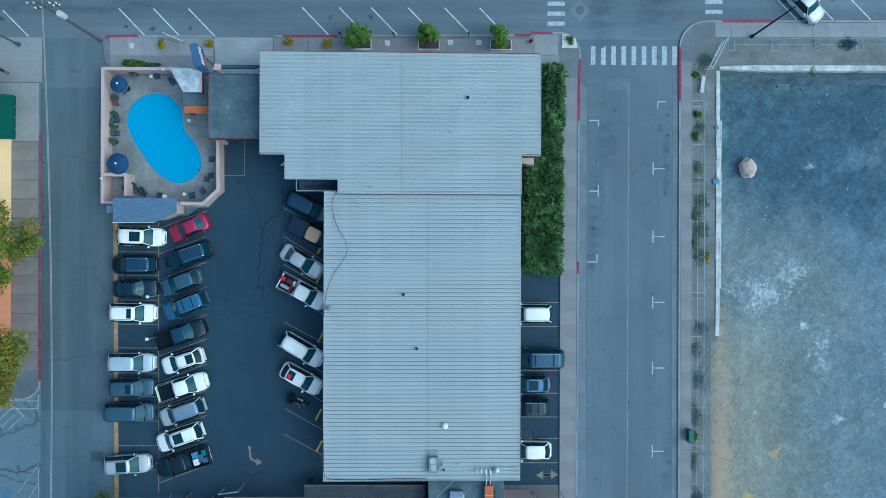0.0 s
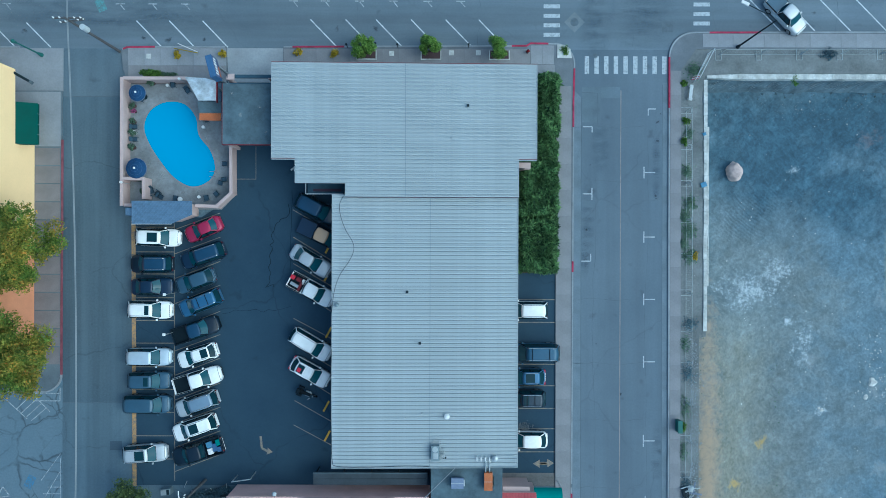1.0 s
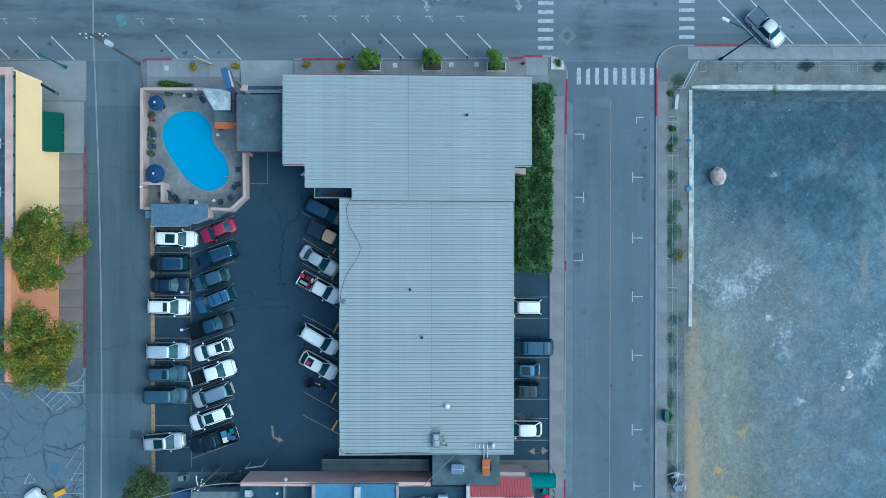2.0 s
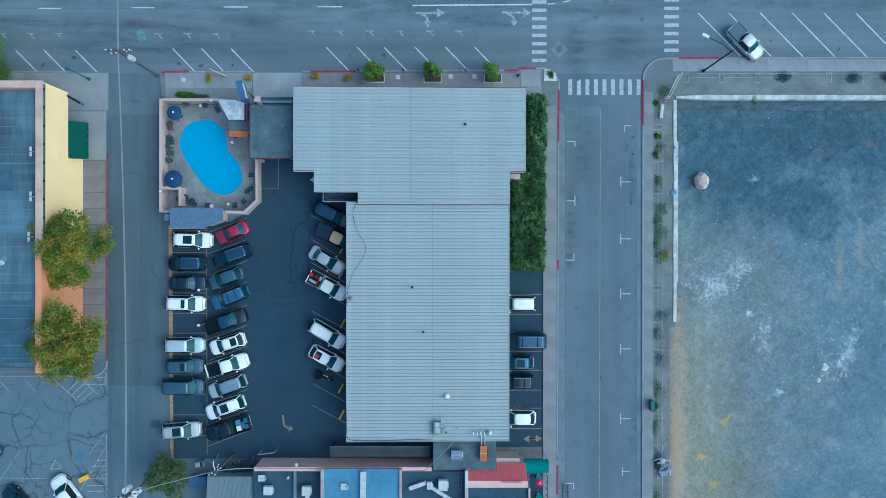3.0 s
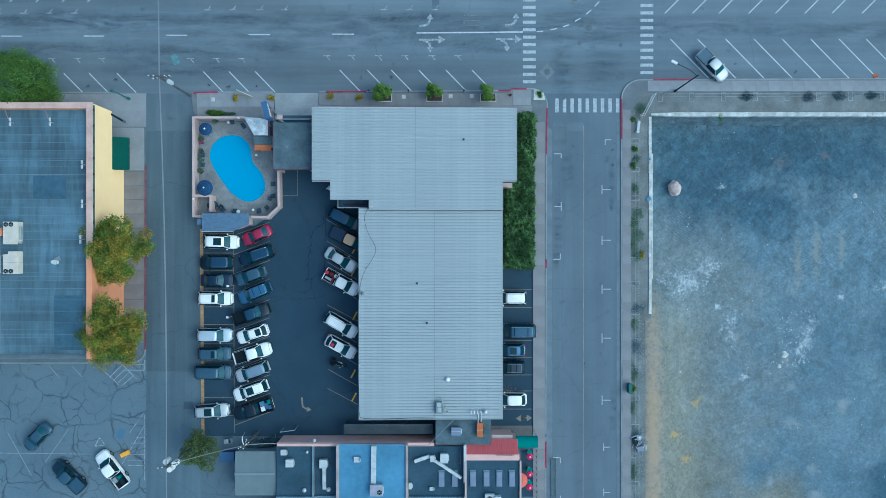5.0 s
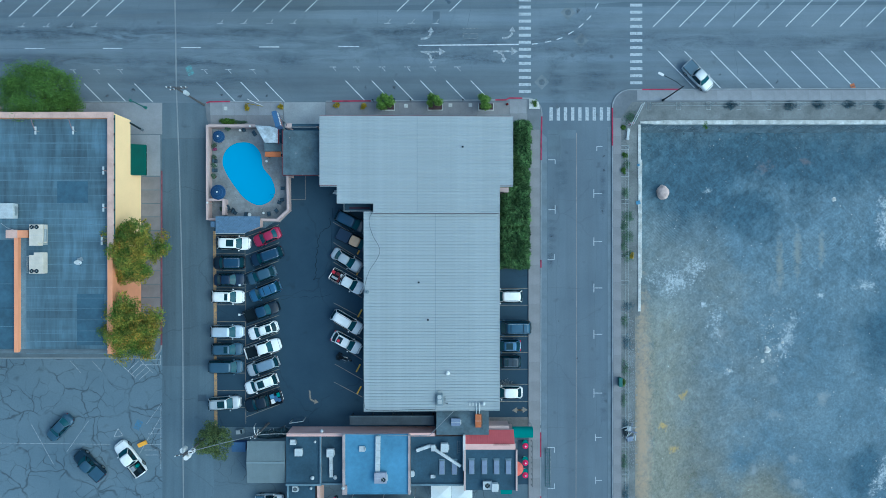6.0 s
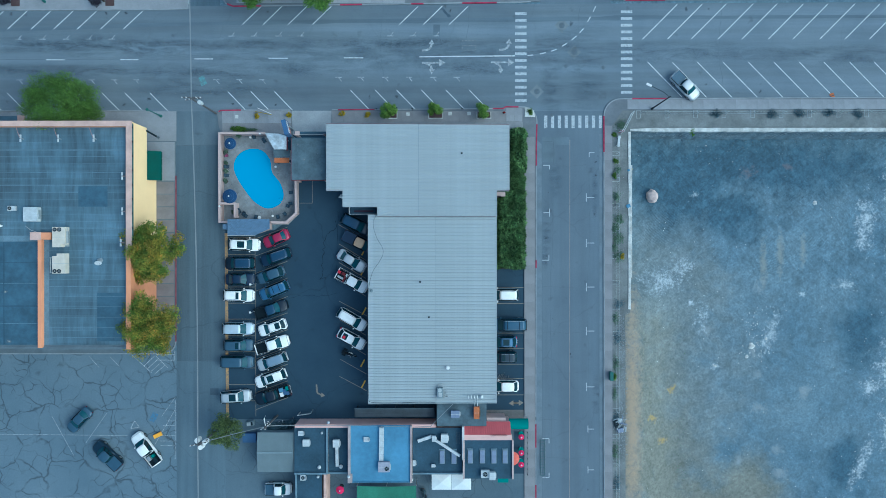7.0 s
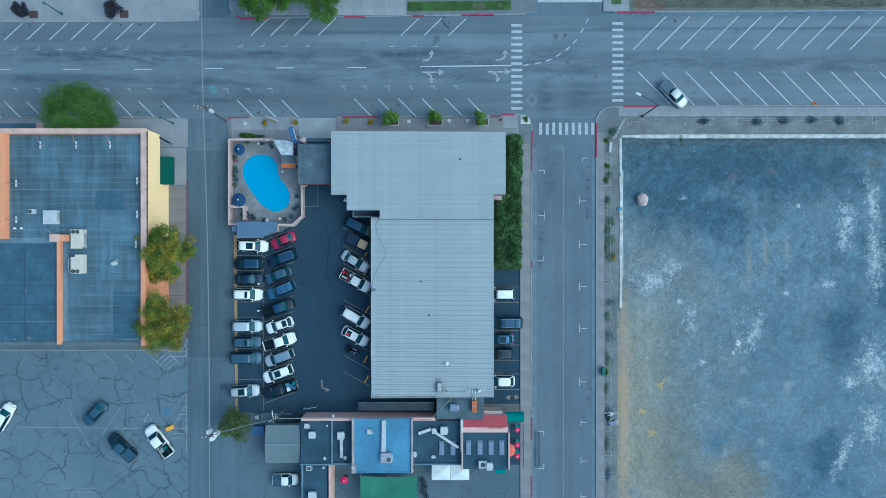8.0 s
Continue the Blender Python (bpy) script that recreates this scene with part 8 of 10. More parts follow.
def car(kind, paint, x, y, turn, length=4.65, width=1.84, height=1.5, label="", roof=None, rails=False, sunroof=0, load=None, hood=None, cover=False, patch=False, shade=False, lamps=False, ground_z=0.0, group="parked cars"):
    P = PAINTS[paint]
    t = thing("pickup_truck" if kind == "pickup" else "car", label, "pickup" if kind == "pickup" else "car", x, y, ground_z, turn, group)
    h, w = length * 0.965 / 2, width * 0.965 / 2
    f0, f1, r1, r0, belt, tail = SHAPES[kind]
    bed = r0 * h - 0.08

    def deck(u):
        if kind == "pickup" and u * h < bed:
            return 0.72
        if u > f0:
            s = (u - f0) / (1 - f0)
            return belt - 0.02 - 0.20 * s ** 2.0
        if u < r0:
            return tail - 0.10 * ((r0 - u) / (1 + r0 + 1e-3)) ** 1.5
        return belt

    us = [-1.0, -0.985, -0.94, -0.86, -0.7, -0.5, r0 - 0.045, r0 - 0.035, 0.0, 0.3, f0, 0.62, 0.76, 0.88, 0.955, 0.99, 1.0]
    us = sorted(set(us))
    rows = []
    for u in us:
        k = abs(u)
        nose = max(0.0, (k - 0.62) / 0.38)
        half = w * (1 - (0.15 if u > 0 else 0.12) * nose ** 2 - (0.34 if u > 0 else 0.28) * nose ** 6)
        z = deck(u)
        end = max(0.0, (k - 0.93) / 0.07)
        z1 = z - 0.16 * end ** 2
        z0 = 0.24 + 0.13 * end
        sec = [(half * 0.9, z0), (half, z0 + 0.16), (half * 1.0, 0.62), (half * 0.985, z1 - 0.10), (half * 0.93, z1 - 0.015), (half * 0.6, z1 + 0.03), (0, z1 + 0.045)]
        full = sec + [(-a, b_) for a, b_ in reversed(sec[:-1])]
        rows.append([(u * h, a, b_) for a, b_ in full])
    smooth(part("body", loft(rows), P, t))
    # cabin
    wb, wr, top = w * 0.93, w * (0.66 if kind == "sedan" else 0.71), height
    zb, zt = belt - 0.03, (belt if kind == "pickup" else tail) - 0.02
    ring = [(f0 * h, wb, zb), (f1 * h, wr, top - 0.05), ((f1 + r1) * h / 2, wr + 0.02, top), (r1 * h, wr - 0.01, top - 0.045), (r0 * h, wb * 0.95, zt)]
    rows = []
    for i, (xx, ww, zz) in enumerate(ring):
        low = zb if i < 4 else zt
        lw = wb if 0 < i < 4 else ww
        cr = 0.0
        zz = zz if i in (0, 4) else zz - 0.06
        rows.append([(xx, lw, low - 0.02), (xx, ww, zz), (xx, ww * 0.82, zz + cr), (xx, 0, zz + cr * 1.5), (xx, -ww * 0.82, zz + cr), (xx, -ww, zz), (xx, -lw, low - 0.02)])
    part("cabin", loft(rows), M_GLASS_SIDE, t, "dark glazed cabin sides")
    stations, fr = 9, (-1.0, -0.84, -0.45, 0.0, 0.45, 0.84, 1.0)
    rows = []
    for i in range(stations):
        s_ = -1 + 2 * i / (stations - 1)
        xx = (f1 + r1) * h / 2 + s_ * ((f1 - r1) * h / 2 + 0.05)
        ww = (wr + 0.03) * (1 - 0.10 * abs(s_) ** 5)
        zz = top - 0.055 * s_ * s_
        rows.append([(xx + 0.08 * s_ ** 3 * (1 - q * q), ww * q, zz + 0.05 * (1 - abs(q) ** 2.5)) for q in fr] + [(xx, ww * 0.97, zz - 0.05), (xx, -ww * 0.97, zz - 0.05)])
    smooth(part("roof", loft(rows), PAINTS[roof] if roof else P, t))
    for s_ in (1, -1):
        part("front_pillar", tube(bmesh.new(), [(f1 * h + 0.02, s_ * wr * 0.96, top - 0.06), (f0 * h - 0.02, s_ * wb * 0.97, zb + 0.02)], 0.035, 6), P, t)
        part("rear_pillar", tube(bmesh.new(), [(r1 * h - 0.02, s_ * wr * 0.94, top - 0.06), (r0 * h + 0.02, s_ * wb * 0.92, zt + 0.02)], 0.055 if kind != "pickup" else 0.04, 6), P, t)
    # windows
    e = 0.07

    def between(p, q, s):
        return tuple(a + (b_ - a) * s for a, b_ in zip(p, q))

    fb, ft = (f0 * h, wb, zb + 0.015), (f1 * h, wr, top - 0.03)
    a, b_ = between(fb, ft, e), between(fb, ft, 1 - e)
    k1, k2 = 0.9, 0.86
    part("windscreen", pane([(a[0], -a[1] * k1, a[2]), (a[0], a[1] * k1, a[2]), (b_[0], b_[1] * k2, b_[2]), (b_[0], -b_[1] * k2, b_[2])], 0.03, 8, 0.03, 0.13), M_GLASS_TEAL, t, "sloping windscreen")
    rb, rt = (r0 * h, wb * 0.95, zt + 0.015), (r1 * h, wr, top - 0.03)
    a, b_ = between(rb, rt, 0.12), between(rb, rt, 0.93)
    part("rear_window", pane([(a[0], a[1] * 0.88, a[2]), (a[0], -a[1] * 0.88, a[2]), (b_[0], -b_[1] * 0.86, b_[2]), (b_[0], b_[1] * 0.86, b_[2])], 0.03, 8, 0.02, -0.09), M_GLASS_TEAL if kind == "sedan" else M_GLASS, t, "tinted rear window")
    xs_lo = [f0 * h - 0.32, (f0 + r0) * h / 2 + 0.08, (f0 + r0) * h / 2 - 0.08, r0 * h + (0.38 if kind == "sedan" else 0.22)]
    xs_hi = [f1 * h - 0.08, (f1 + r1) * h / 2 + 0.14, (f1 + r1) * h / 2 - 0.02, r1 * h + 0.12]
    for s in (1, -1):
        for q in (0, 2):
            if kind == "pickup" and q == 2 and abs(xs_lo[2] - xs_lo[3]) < 0.25:
                continue
            lo = [(xs_lo[q], s * wb, zb + 0.05), (xs_lo[q + 1], s * wb, zb + 0.05)]
            hi = [(xs_hi[q + 1], s * (wr + 0.015), top - 0.09), (xs_hi[q], s * (wr + 0.015), top - 0.09)]
            c = [lo[0], lo[1], hi[0], hi[1]]
            if s > 0:
                c = [lo[1], lo[0], hi[1], hi[0]]
            part("side_window", pane(c, 0.012, 2), M_GLASS, t, "tinted side window")
    part("cowl", cube(f0 * h - 0.02, f0 * h + 0.10, -wb * 0.86, wb * 0.86, zb - 0.02, zb + 0.062, 0.01), M_TRIM, t, "black cowl below the windscreen")
    # belt mouldings and shut lines
    for s in (1, -1):
        part("belt_moulding", tube(bmesh.new(), [(f0 * h - 0.12, s * (wb + 0.015), zb + 0.045), (0.0, s * (wb + 0.02), zb + 0.05), (r0 * h + 0.18, s * (wb * 0.97 + 0.015), zt + 0.045)], 0.028, 6), M_TRIM, t)
    if kind != "pickup":
        part("tail_seam", cube(r0 * h - 0.075, r0 * h - 0.045, -wb * 0.84, wb * 0.84, zt - 0.06, zt + 0.052), M_TRIM, t)
    nose_x = h * 0.90
    part("bonnet_seam", cube(nose_x, nose_x + 0.03, -w * 0.60, w * 0.60, deck(0.90) - 0.04, deck(0.90) + 0.045), M_TRIM, t)
    # wheels
    r = 0.37 if kind in ("suv", "pickup", "van") else 0.32
    if r not in WHEEL:
        bm = disc(bmesh.new(), 0, 0, -0.11, 0.11, r, r, 22)
        bmesh.ops.bevel(bm, geom=[ed for ed in bm.edges if abs(ed.verts[0].co.z - ed.verts[1].co.z) < 1e-4], offset=0.03, segments=2, affect="EDGES")
        tyre = bpy.data.meshes.new("tyre")
        bm.to_mesh(tyre)
        bm.free()
        tyre.materials.append(M_RUBBER)
        bm = disc(bmesh.new(), 0, 0, -0.115, 0.115, r * 0.6, r * 0.6, 16)
        rim = bpy.data.meshes.new("rim")
        bm.to_mesh(rim)
        bm.free()
        rim.materials.append(M_RIM)
        WHEEL[r] = (tyre, rim)
    tyre, rim = WHEEL[r]
    for sx in (0.615, -0.575):
        for s in (1, -1):
            wh_ = link("wheel", tyre, t)
            wh_.matrix_basis = pose(sx * h, s * (w - 0.10), r, 90, 0, 0)
            link("rim", rim, wh_)
    # lamps, mirrors, bumpers
    hz = deck(0.92) - 0.11
    for s in (1, -1):
        part("headlight", cube(h * 0.89 - 0.14, h * 0.89 + 0.10, s * w * 0.70 - 0.08, s * w * 0.70 + 0.08, hz - 0.02, hz + 0.12, 0.03), M_HEAD, t)
        tz = 0.95 if kind == "pickup" else tail - 0.22
        k_ = 2.0 if lamps else 1.0
        part("tail_light", cube(-h * 0.99, -h * 0.99 + 0.07 * k_ * k_, s * w * 0.70 - 0.07 * k_, s * w * 0.70 + 0.07 * k_, tz - 0.16, tz + 0.05 * k_ + (0.05 if lamps else 0), 0.02), M_TAIL_BRIGHT if lamps else M_TAIL, t)
        m_ = part("wing_mirror", cube(-0.08, 0.08, -0.1, 0.1, -0.07, 0.08, 0.03), P if paint not in ("tan",) else M_TRIM, t)
        m_.location = (f0 * h - 0.28, s * (w + 0.08), belt + 0.06)
    part("front_bumper", cube(h * 0.955, h * 1.0 + 0.02, -w * 0.66, w * 0.66, 0.3, 0.46, 0.03), M_TRIM if kind == "pickup" else P, t)
    part("rear_bumper", cube(-h * 1.0 - 0.03, -h * 0.955, -w * 0.72, w * 0.72, 0.38, 0.56, 0.03), M_CHROME if kind == "pickup" else P, t)
    part("grille", cube(h * 0.965, h + 0.012, -w * 0.4, w * 0.4, 0.5, 0.64, 0.02), M_TRIM, t)
    if hood:
        part("bonnet", cube(f0 * h + 0.05, h * 0.9, -w * 0.8, w * 0.8, belt - 0.05, belt + 0.035, 0.03), PAINTS[hood], t, "tan bonnet")
    if rails:
        for s in (1, -1):
            part("roof_rail", tube(bmesh.new(), [(f1 * h - 0.1, s * wr * 0.88, top + 0.02), (f1 * h - 0.2, s * wr * 0.88, top + 0.09), (r1 * h + 0.2, s * wr * 0.86, top + 0.085), (r1 * h + 0.08, s * wr * 0.86, top)], 0.022, 6), M_CHROME, t)
        if rails == "cross":
            for xx in (f1 * h - 0.55, r1 * h + 0.75):
                part("cross_bar", cube(xx - 0.03, xx + 0.03, -wr * 0.88, wr * 0.88, top + 0.08, top + 0.11), M_TRIM, t)
    if sunroof:
        x1 = f1 * h - 0.25
        part("sunroof", cube(x1 - sunroof, x1, -wr * 0.72, wr * 0.72, top + 0.0, top + 0.064, 0.012), M_GLASS, t, "dark glass sunroof")
    if patch or shade:
        part("rear_shade", cube(r1 * h + 0.05, r1 * h + 0.75, -wr * 0.7, wr * 0.7, top - 0.03, top + 0.058, 0.012), M_GLASS, t, "dark rear roof glass")
    if patch:
        part("red_bundle", cube(r1 * h + 0.12, r1 * h + 0.5, -wr * 0.55, wr * 0.1, top + 0.058, top + 0.07, 0.005), M_CANVAS_RED, t, "red cloth behind the glass")
    if kind in ("suv", "hatch", "van"):
        part("tailgate_trim", cube(-h * 0.985 - 0.01, -h * 0.96, -w * 0.5, w * 0.5, tail - 0.2, tail - 0.12, 0.01), M_CHROME, t)
    if kind == "pickup":
        b0, b1 = -h * 0.965, bed
        for s in (1, -1):
            part("bed_side", cube(b0, b1, s * w * 0.92 - 0.07, s * w * 0.92 + 0.07, 0.62, 1.1, 0.035), P, t)
            part("bed_rail", cube(b0 + 0.03, b1, s * w * 0.92 - 0.05, s * w * 0.92 + 0.05, 1.1, 1.125), M_TRIM, t)
        part("tailgate", cube(b0 - 0.02, b0 + 0.07, -w * 0.86, w * 0.86, 0.62, 1.09, 0.02), P, t)
        part("bed_liner", cube(b0 + 0.07, b1, -w * 0.85, w * 0.85, 0.78, 0.80), M_TRIM, t)
        part("bulkhead", cube(b1 - 0.05, b1 + 0.02, -w * 0.86, w * 0.86, 0.7, 1.12, 0.015), P, t)
        if cover:
            part("tonneau_cover", cube(b0 + 0.05, b1 - 0.02, -w * 0.87, w * 0.87, 1.12, 1.16, 0.015), PAINTS[cover] if isinstance(cover, str) else PAINTS["slate"], t)
        for i, (lx, ly, dx, dy, hz_, mt) in enumerate(load or ()):
            part("cargo", cube(lx * h - dx / 2, lx * h + dx / 2, ly * w - dy / 2, ly * w + dy / 2, 0.8, 0.8 + hz_, 0.03), mt, t)
    return t


def park(kind, paint, at, turn, length, width, height, label, extra):
    car(kind, paint, at[0], at[1], turn, length, width, height, label, **extra)


# stalls along the alley
park("suv", "white", (-28.69, 1.02), -1.5, 4.65, 1.86, 1.68, "white crossover with a dark glass sunroof", dict(sunroof=1.0))
park("suv", "black", (-29.35, -1.64), 180.5, 4.5, 1.9, 1.70, "black crossover with silver roof rails", dict(rails=True, roof="sky_sheen"))
park("sedan", "navy", (-29.31, -3.95), 1, 4.4, 1.78, 1.45, "dark navy blue saloon car", {})
park("suv", "white", (-29.49, -6.28), -1, 4.6, 1.86, 1.70, "white crossover with roof rails and a small sunroof", dict(rails=True, sunroof=0.42))
park("suv", "pale", (-29.59, -11.05), 0, 4.7, 1.84, 1.74, "pale silver estate SUV in a stall", {})
park("suv", "slate", (-29.53, -13.44), 0.5, 4.45, 1.78, 1.70, "slate-blue SUV with a closed sunroof", dict(sunroof=0.45))
park("van", "slate", (-29.74, -15.83), 0, 4.9, 1.9, 1.72, "slate-blue minivan in a stall", {})
park("suv", "silver", (-29.94, -20.82), 4, 4.6, 1.86, 1.66, "silver crossover with a large dark sunroof", dict(sunroof=0.95, rails=True))
# slanting row
park("sedan", "red", (-24.13, 1.88), 203.5, 4.05, 1.72, 1.42, "crimson red saloon car", {})
park("suv", "navy", (-24.17, -0.76), 199, 4.75, 1.86, 1.74, "dark blue SUV with bright roof rails", dict(rails=True, roof="sky_sheen"))
park("hatch", "slate", (-24.90, -3.34), 200, 4.25, 1.78, 1.5, "slate-blue hatchback parked at an angle", {})
park("suv", "blue", (-24.40, -5.56), 202, 4.6, 1.82, 1.64, "mid-blue estate SUV with roof cross bars", dict(rails="cross"))
park("pickup", "black", (-24.88, -8.33), 19, 5.15, 1.86, 1.72, "black pickup truck with an open bed", dict(roof="sky_sheen"))
park("hatch", "white", (-24.69, -10.89), 198, 4.35, 1.78, 1.42, "white hatchback with a dark glass rear roof", dict(shade=True, rails=True))
park("pickup", "white", (-24.67, -13.37), 17, 5.25, 1.84, 1.74, "white pickup truck with a black open bed", {})
park("suv", "silver", (-24.71, -15.76), 199.5, 4.65, 1.82, 1.70, "silver SUV with a grey-blue roof panel and rails", dict(rails=True, roof="panel"))
park("suv", "white", (-24.93, -18.18), 199.5, 4.8, 1.86, 1.72, "white crossover with a dark sunroof and roof rails", dict(sunroof=0.9, rails=True))
park("pickup", "black", (-24.62, -20.59), 197, 5.5, 1.95, 1.8, "black pickup truck with boxes in its bed",
     dict(load=[(-0.50, 0.35, 0.5, 0.6, 0.35, M_WHITE), (-0.52, -0.35, 0.6, 0.6, 0.3, M_BLUE_ROOF), (-0.70, 0.1, 0.5, 0.8, 0.3, M_SIGN_EDGE), (-0.86, -0.35, 0.4, 0.6, 0.35, M_CANVAS_TEAL), (-0.84, 0.4, 0.4, 0.5, 0.3, M_SIGN_EDGE)]))
# nosed in by the motel
park("suv", "grey", (-12.65, 3.92), -27, 4.75, 1.9, 1.74, "dark grey SUV nosed under the motel eave", dict(roof="sky_sheen"))
park("pickup", "navy", (-12.16, 1.31), -26, 5.3, 1.84, 1.7, "dark blue pickup truck with a covered bed and tan cab roof", dict(cover="navy", roof="tan"))
park("sedan", "silver", (-13.25, -1.32), -32, 4.7, 1.8, 1.45, "silver-white saloon car by the motel", {})
park("pickup", "white", (-13.20, -4.22), -29, 5.2, 1.86, 1.76, "white pickup truck with red tools in its bed",
     dict(load=[(-0.88, 0.30, 0.45, 0.4, 0.35, M_CANVAS_RED), (-0.45, -0.25, 0.25, 1.0, 0.3, M_FASCIA), (-0.68, -0.4, 0.9, 0.3, 0.22, M_STEEL), (-0.62, 0.35, 0.5, 0.4, 0.3, M_FASCIA), (-0.42, 0.35, 0.25, 0.5, 0.3, M_WHITE)]))
park("suv", "white", (-13.23, -9.76), -31, 4.75, 1.86, 1.72, "white estate SUV with a bare roof", dict(rails=True))
park("hatch", "white", (-13.30, -12.57), -29, 4.45, 1.8, 1.5, "white hatchback with a red-patched rear window and red tail lamps", dict(patch=True, lamps=True))
# east side
park("suv", "white", (8.54, -6.24), 180, 4.6, 1.86, 1.72, "white SUV with roof rails, backed out from the eave", dict(rails=True))
park("van", "steel", (9.41, -10.54), 180, 5.2, 1.98, 1.9, "large dark blue boxy van", dict(rails="cross"))
park("hatch", "blue", (8.50, -13.00), 180, 4.2, 1.76, 1.5, "blue hatchback with a dark sunroof and red tail lamps", dict(rails=True, sunroof=0.9, lamps=True))
park("suv", "grey", (8.46, -15.17), 180, 4.3, 1.78, 1.75, "boxy dark grey off-roader", dict(sunroof=0.5, rails="cross"))
park("hatch", "white", (8.58, -19.37), 180, 4.5, 1.78, 1.5, "white hatchback half under the eave", {})
# street and old car park
park("pickup", "silver", (34.74, 23.80), -46, 5.0, 1.85, 1.74, "silver-white pickup truck with a dark canopied bed", dict(cover=True))
park("sedan", "slate", (-52.50, -24.21), 226, 4.4, 1.78, 1.45, "slate-blue saloon car on cracked asphalt", {})
park("pickup", "grey", (-48.39, -29.29), 136, 5.2, 1.9, 1.78, "dark slate pickup truck with a covered bed", dict(cover="slate", roof="slate"))
park("pickup", "white", (-42.83, -28.37), 127, 5.7, 1.98, 1.85, "white service pickup with racks and gear in its bed",
     dict(load=[(-0.5, 0.3, 0.7, 0.5, 0.5, M_STEEL), (-0.75, -0.3, 0.8, 0.5, 0.4, M_DARK), (-0.5, -0.4, 0.4, 0.4, 0.55, M_CANVAS_TEAL)]))
park("suv", "white", (-66.20, -24.74), 60, 4.7, 1.85, 1.66, "white crossover in the old car park", {})
park("pickup", "white", (-23.8, -34.12), 0, 4.0, 1.75, 1.7, "white pickup truck with a slate-covered bed behind the shed", dict(cover="slate"))


def motorcycle(x, y, turn):
    t = thing("motorcycle", "black touring motorcycle with rear panniers", "motorcycle", x, y, 0.0, turn)
    for xx in (0.78, -0.72):
        bm = bmesh.new()
        tube(bm, [(xx + 0.26 * math.cos(a * math.pi / 9), 0, 0.32 + 0.26 * math.sin(a * math.pi / 9)) for a in range(19)], 0.06, 7)
        part("tyre", bm, M_RUBBER, t)
        part("hub", tube(bmesh.new(), [(xx, -0.08, 0.32), (xx, 0.08, 0.32)], 0.14, 12), M_RIM, t)
    bm = bmesh.new()
    box(bm, -0.15, 0.4, -0.16, 0.16, 0.62, 0.86, 0.07)
    part("fuel_tank", bm, M_TRIM, t)
    part("seat", cube(-0.75, -0.1, -0.18, 0.18, 0.68, 0.78, 0.04), M_RUBBER, t)
    part("engine", cube(-0.2, 0.35, -0.25, 0.25, 0.25, 0.6, 0.05), M_STEEL, t)
    for s in (1, -1):
        part("pannier", cube(-1.0, -0.45, s * 0.38 - 0.13, s * 0.38 + 0.13, 0.4, 0.8, 0.05), M_TRIM, t)
        part("fork", tube(bmesh.new(), [(0.78, s * 0.1, 0.32), (0.5, s * 0.1, 0.95)], 0.03, 7), M_CHROME, t)
    part("top_box", cube(-1.1, -0.72, -0.25, 0.25, 0.8, 1.1, 0.06), M_TRIM, t)
    part("handlebar", tube(bmesh.new(), [(0.3, -0.42, 1.05), (0.5, -0.2, 1.0), (0.5, 0.2, 1.0), (0.3, 0.42, 1.05)], 0.02, 7), M_CHROME, t)
    part("windshield", cube(0.5, 0.55, -0.22, 0.22, 0.95, 1.3, 0.02), M_GLASS, t)
    part("headlight", tube(bmesh.new(), [(0.6, 0, 0.88), (0.72, 0, 0.88)], 0.1, 12), M_HEAD, t)


motorcycle(*(-13.63, -14.76), -22)


# wheel stops, painted orange
for px, py, a in ((-11.61, -0.00, 62), (-11.72, -2.86, 62), (-11.55, -8.64, 62), (-11.77, -16.17, 62), (-11.66, -19.20, 62)):
    ws = tagged(part("wheel_stop", cube(-0.6, 0.6, -0.1, 0.1, 0.0, 0.12, 0.03), M_STOP), "orange-painted concrete wheel stop", "wheel stop", "wheel stops by the motel wall")
    ws.matrix_basis = pose(px, py, 0, 0, 0, a)
# small light masts between the bays
for (ax, ay), (bx, by) in (((-27.17, -4.62), (-26.93, -4.50)), ((-27.21, -8.58), (-26.99, -8.33))):
    t = thing("bay_lamp", "short post lamp with a white square head", "lamp", ax, ay, 0.0, group="post lamps between the bays")
    part("post", tube(bmesh.new(), [(0, 0, 0), (0, 0, 2.4), (-0.1, 0, 2.5)], 0.04, 8), M_STEEL, t)
    part("lamp_head", cube(-0.32, -0.05, -0.13, 0.13, 2.42, 2.55, 0.02), M_WHITE, t)
ob = thing("rubble_pile", "small pile of pale gravel at the pavement edge", "gravel", *(8.53, -18.29), 0.0)
rng = np.random.default_rng(5)
vs, fs = [], []
for k in range(160):
    px, py = rng.normal(0, 0.45), rng.normal(0, 0.28)
    s = rng.uniform(0.03, 0.08)
    o = len(vs)
    vs += [(px + s * a, py + s * b_, s * 0.6 + s * c) for a, b_, c in ((1, 0, -.4), (-.6, .8, -.4), (-.5, -.9, -.4), (0.1, 0, .8))]
    fs += [(o, o + 1, o + 3), (o + 1, o + 2, o + 3), (o + 2, o, o + 3)]
tagged(raw("stones", vs, fs, M_KERB, ob), kind="stuff")
cone = thing("orange_barrier", "orange plastic barrier lying in the car park", "barrier", *(-41.37, -26.51), 0.0, 25)
part("panel", cube(-0.6, 0.6, -0.28, 0.28, 0.12, 0.5, 0.06), M_ORANGE_PLASTIC, cone)
part("foot", cube(-0.5, -0.35, -0.32, 0.32, 0.0, 0.14, 0.02), M_RUST, cone)
part("foot", cube(0.35, 0.5, -0.32, 0.32, 0.0, 0.14, 0.02), M_RUST, cone)


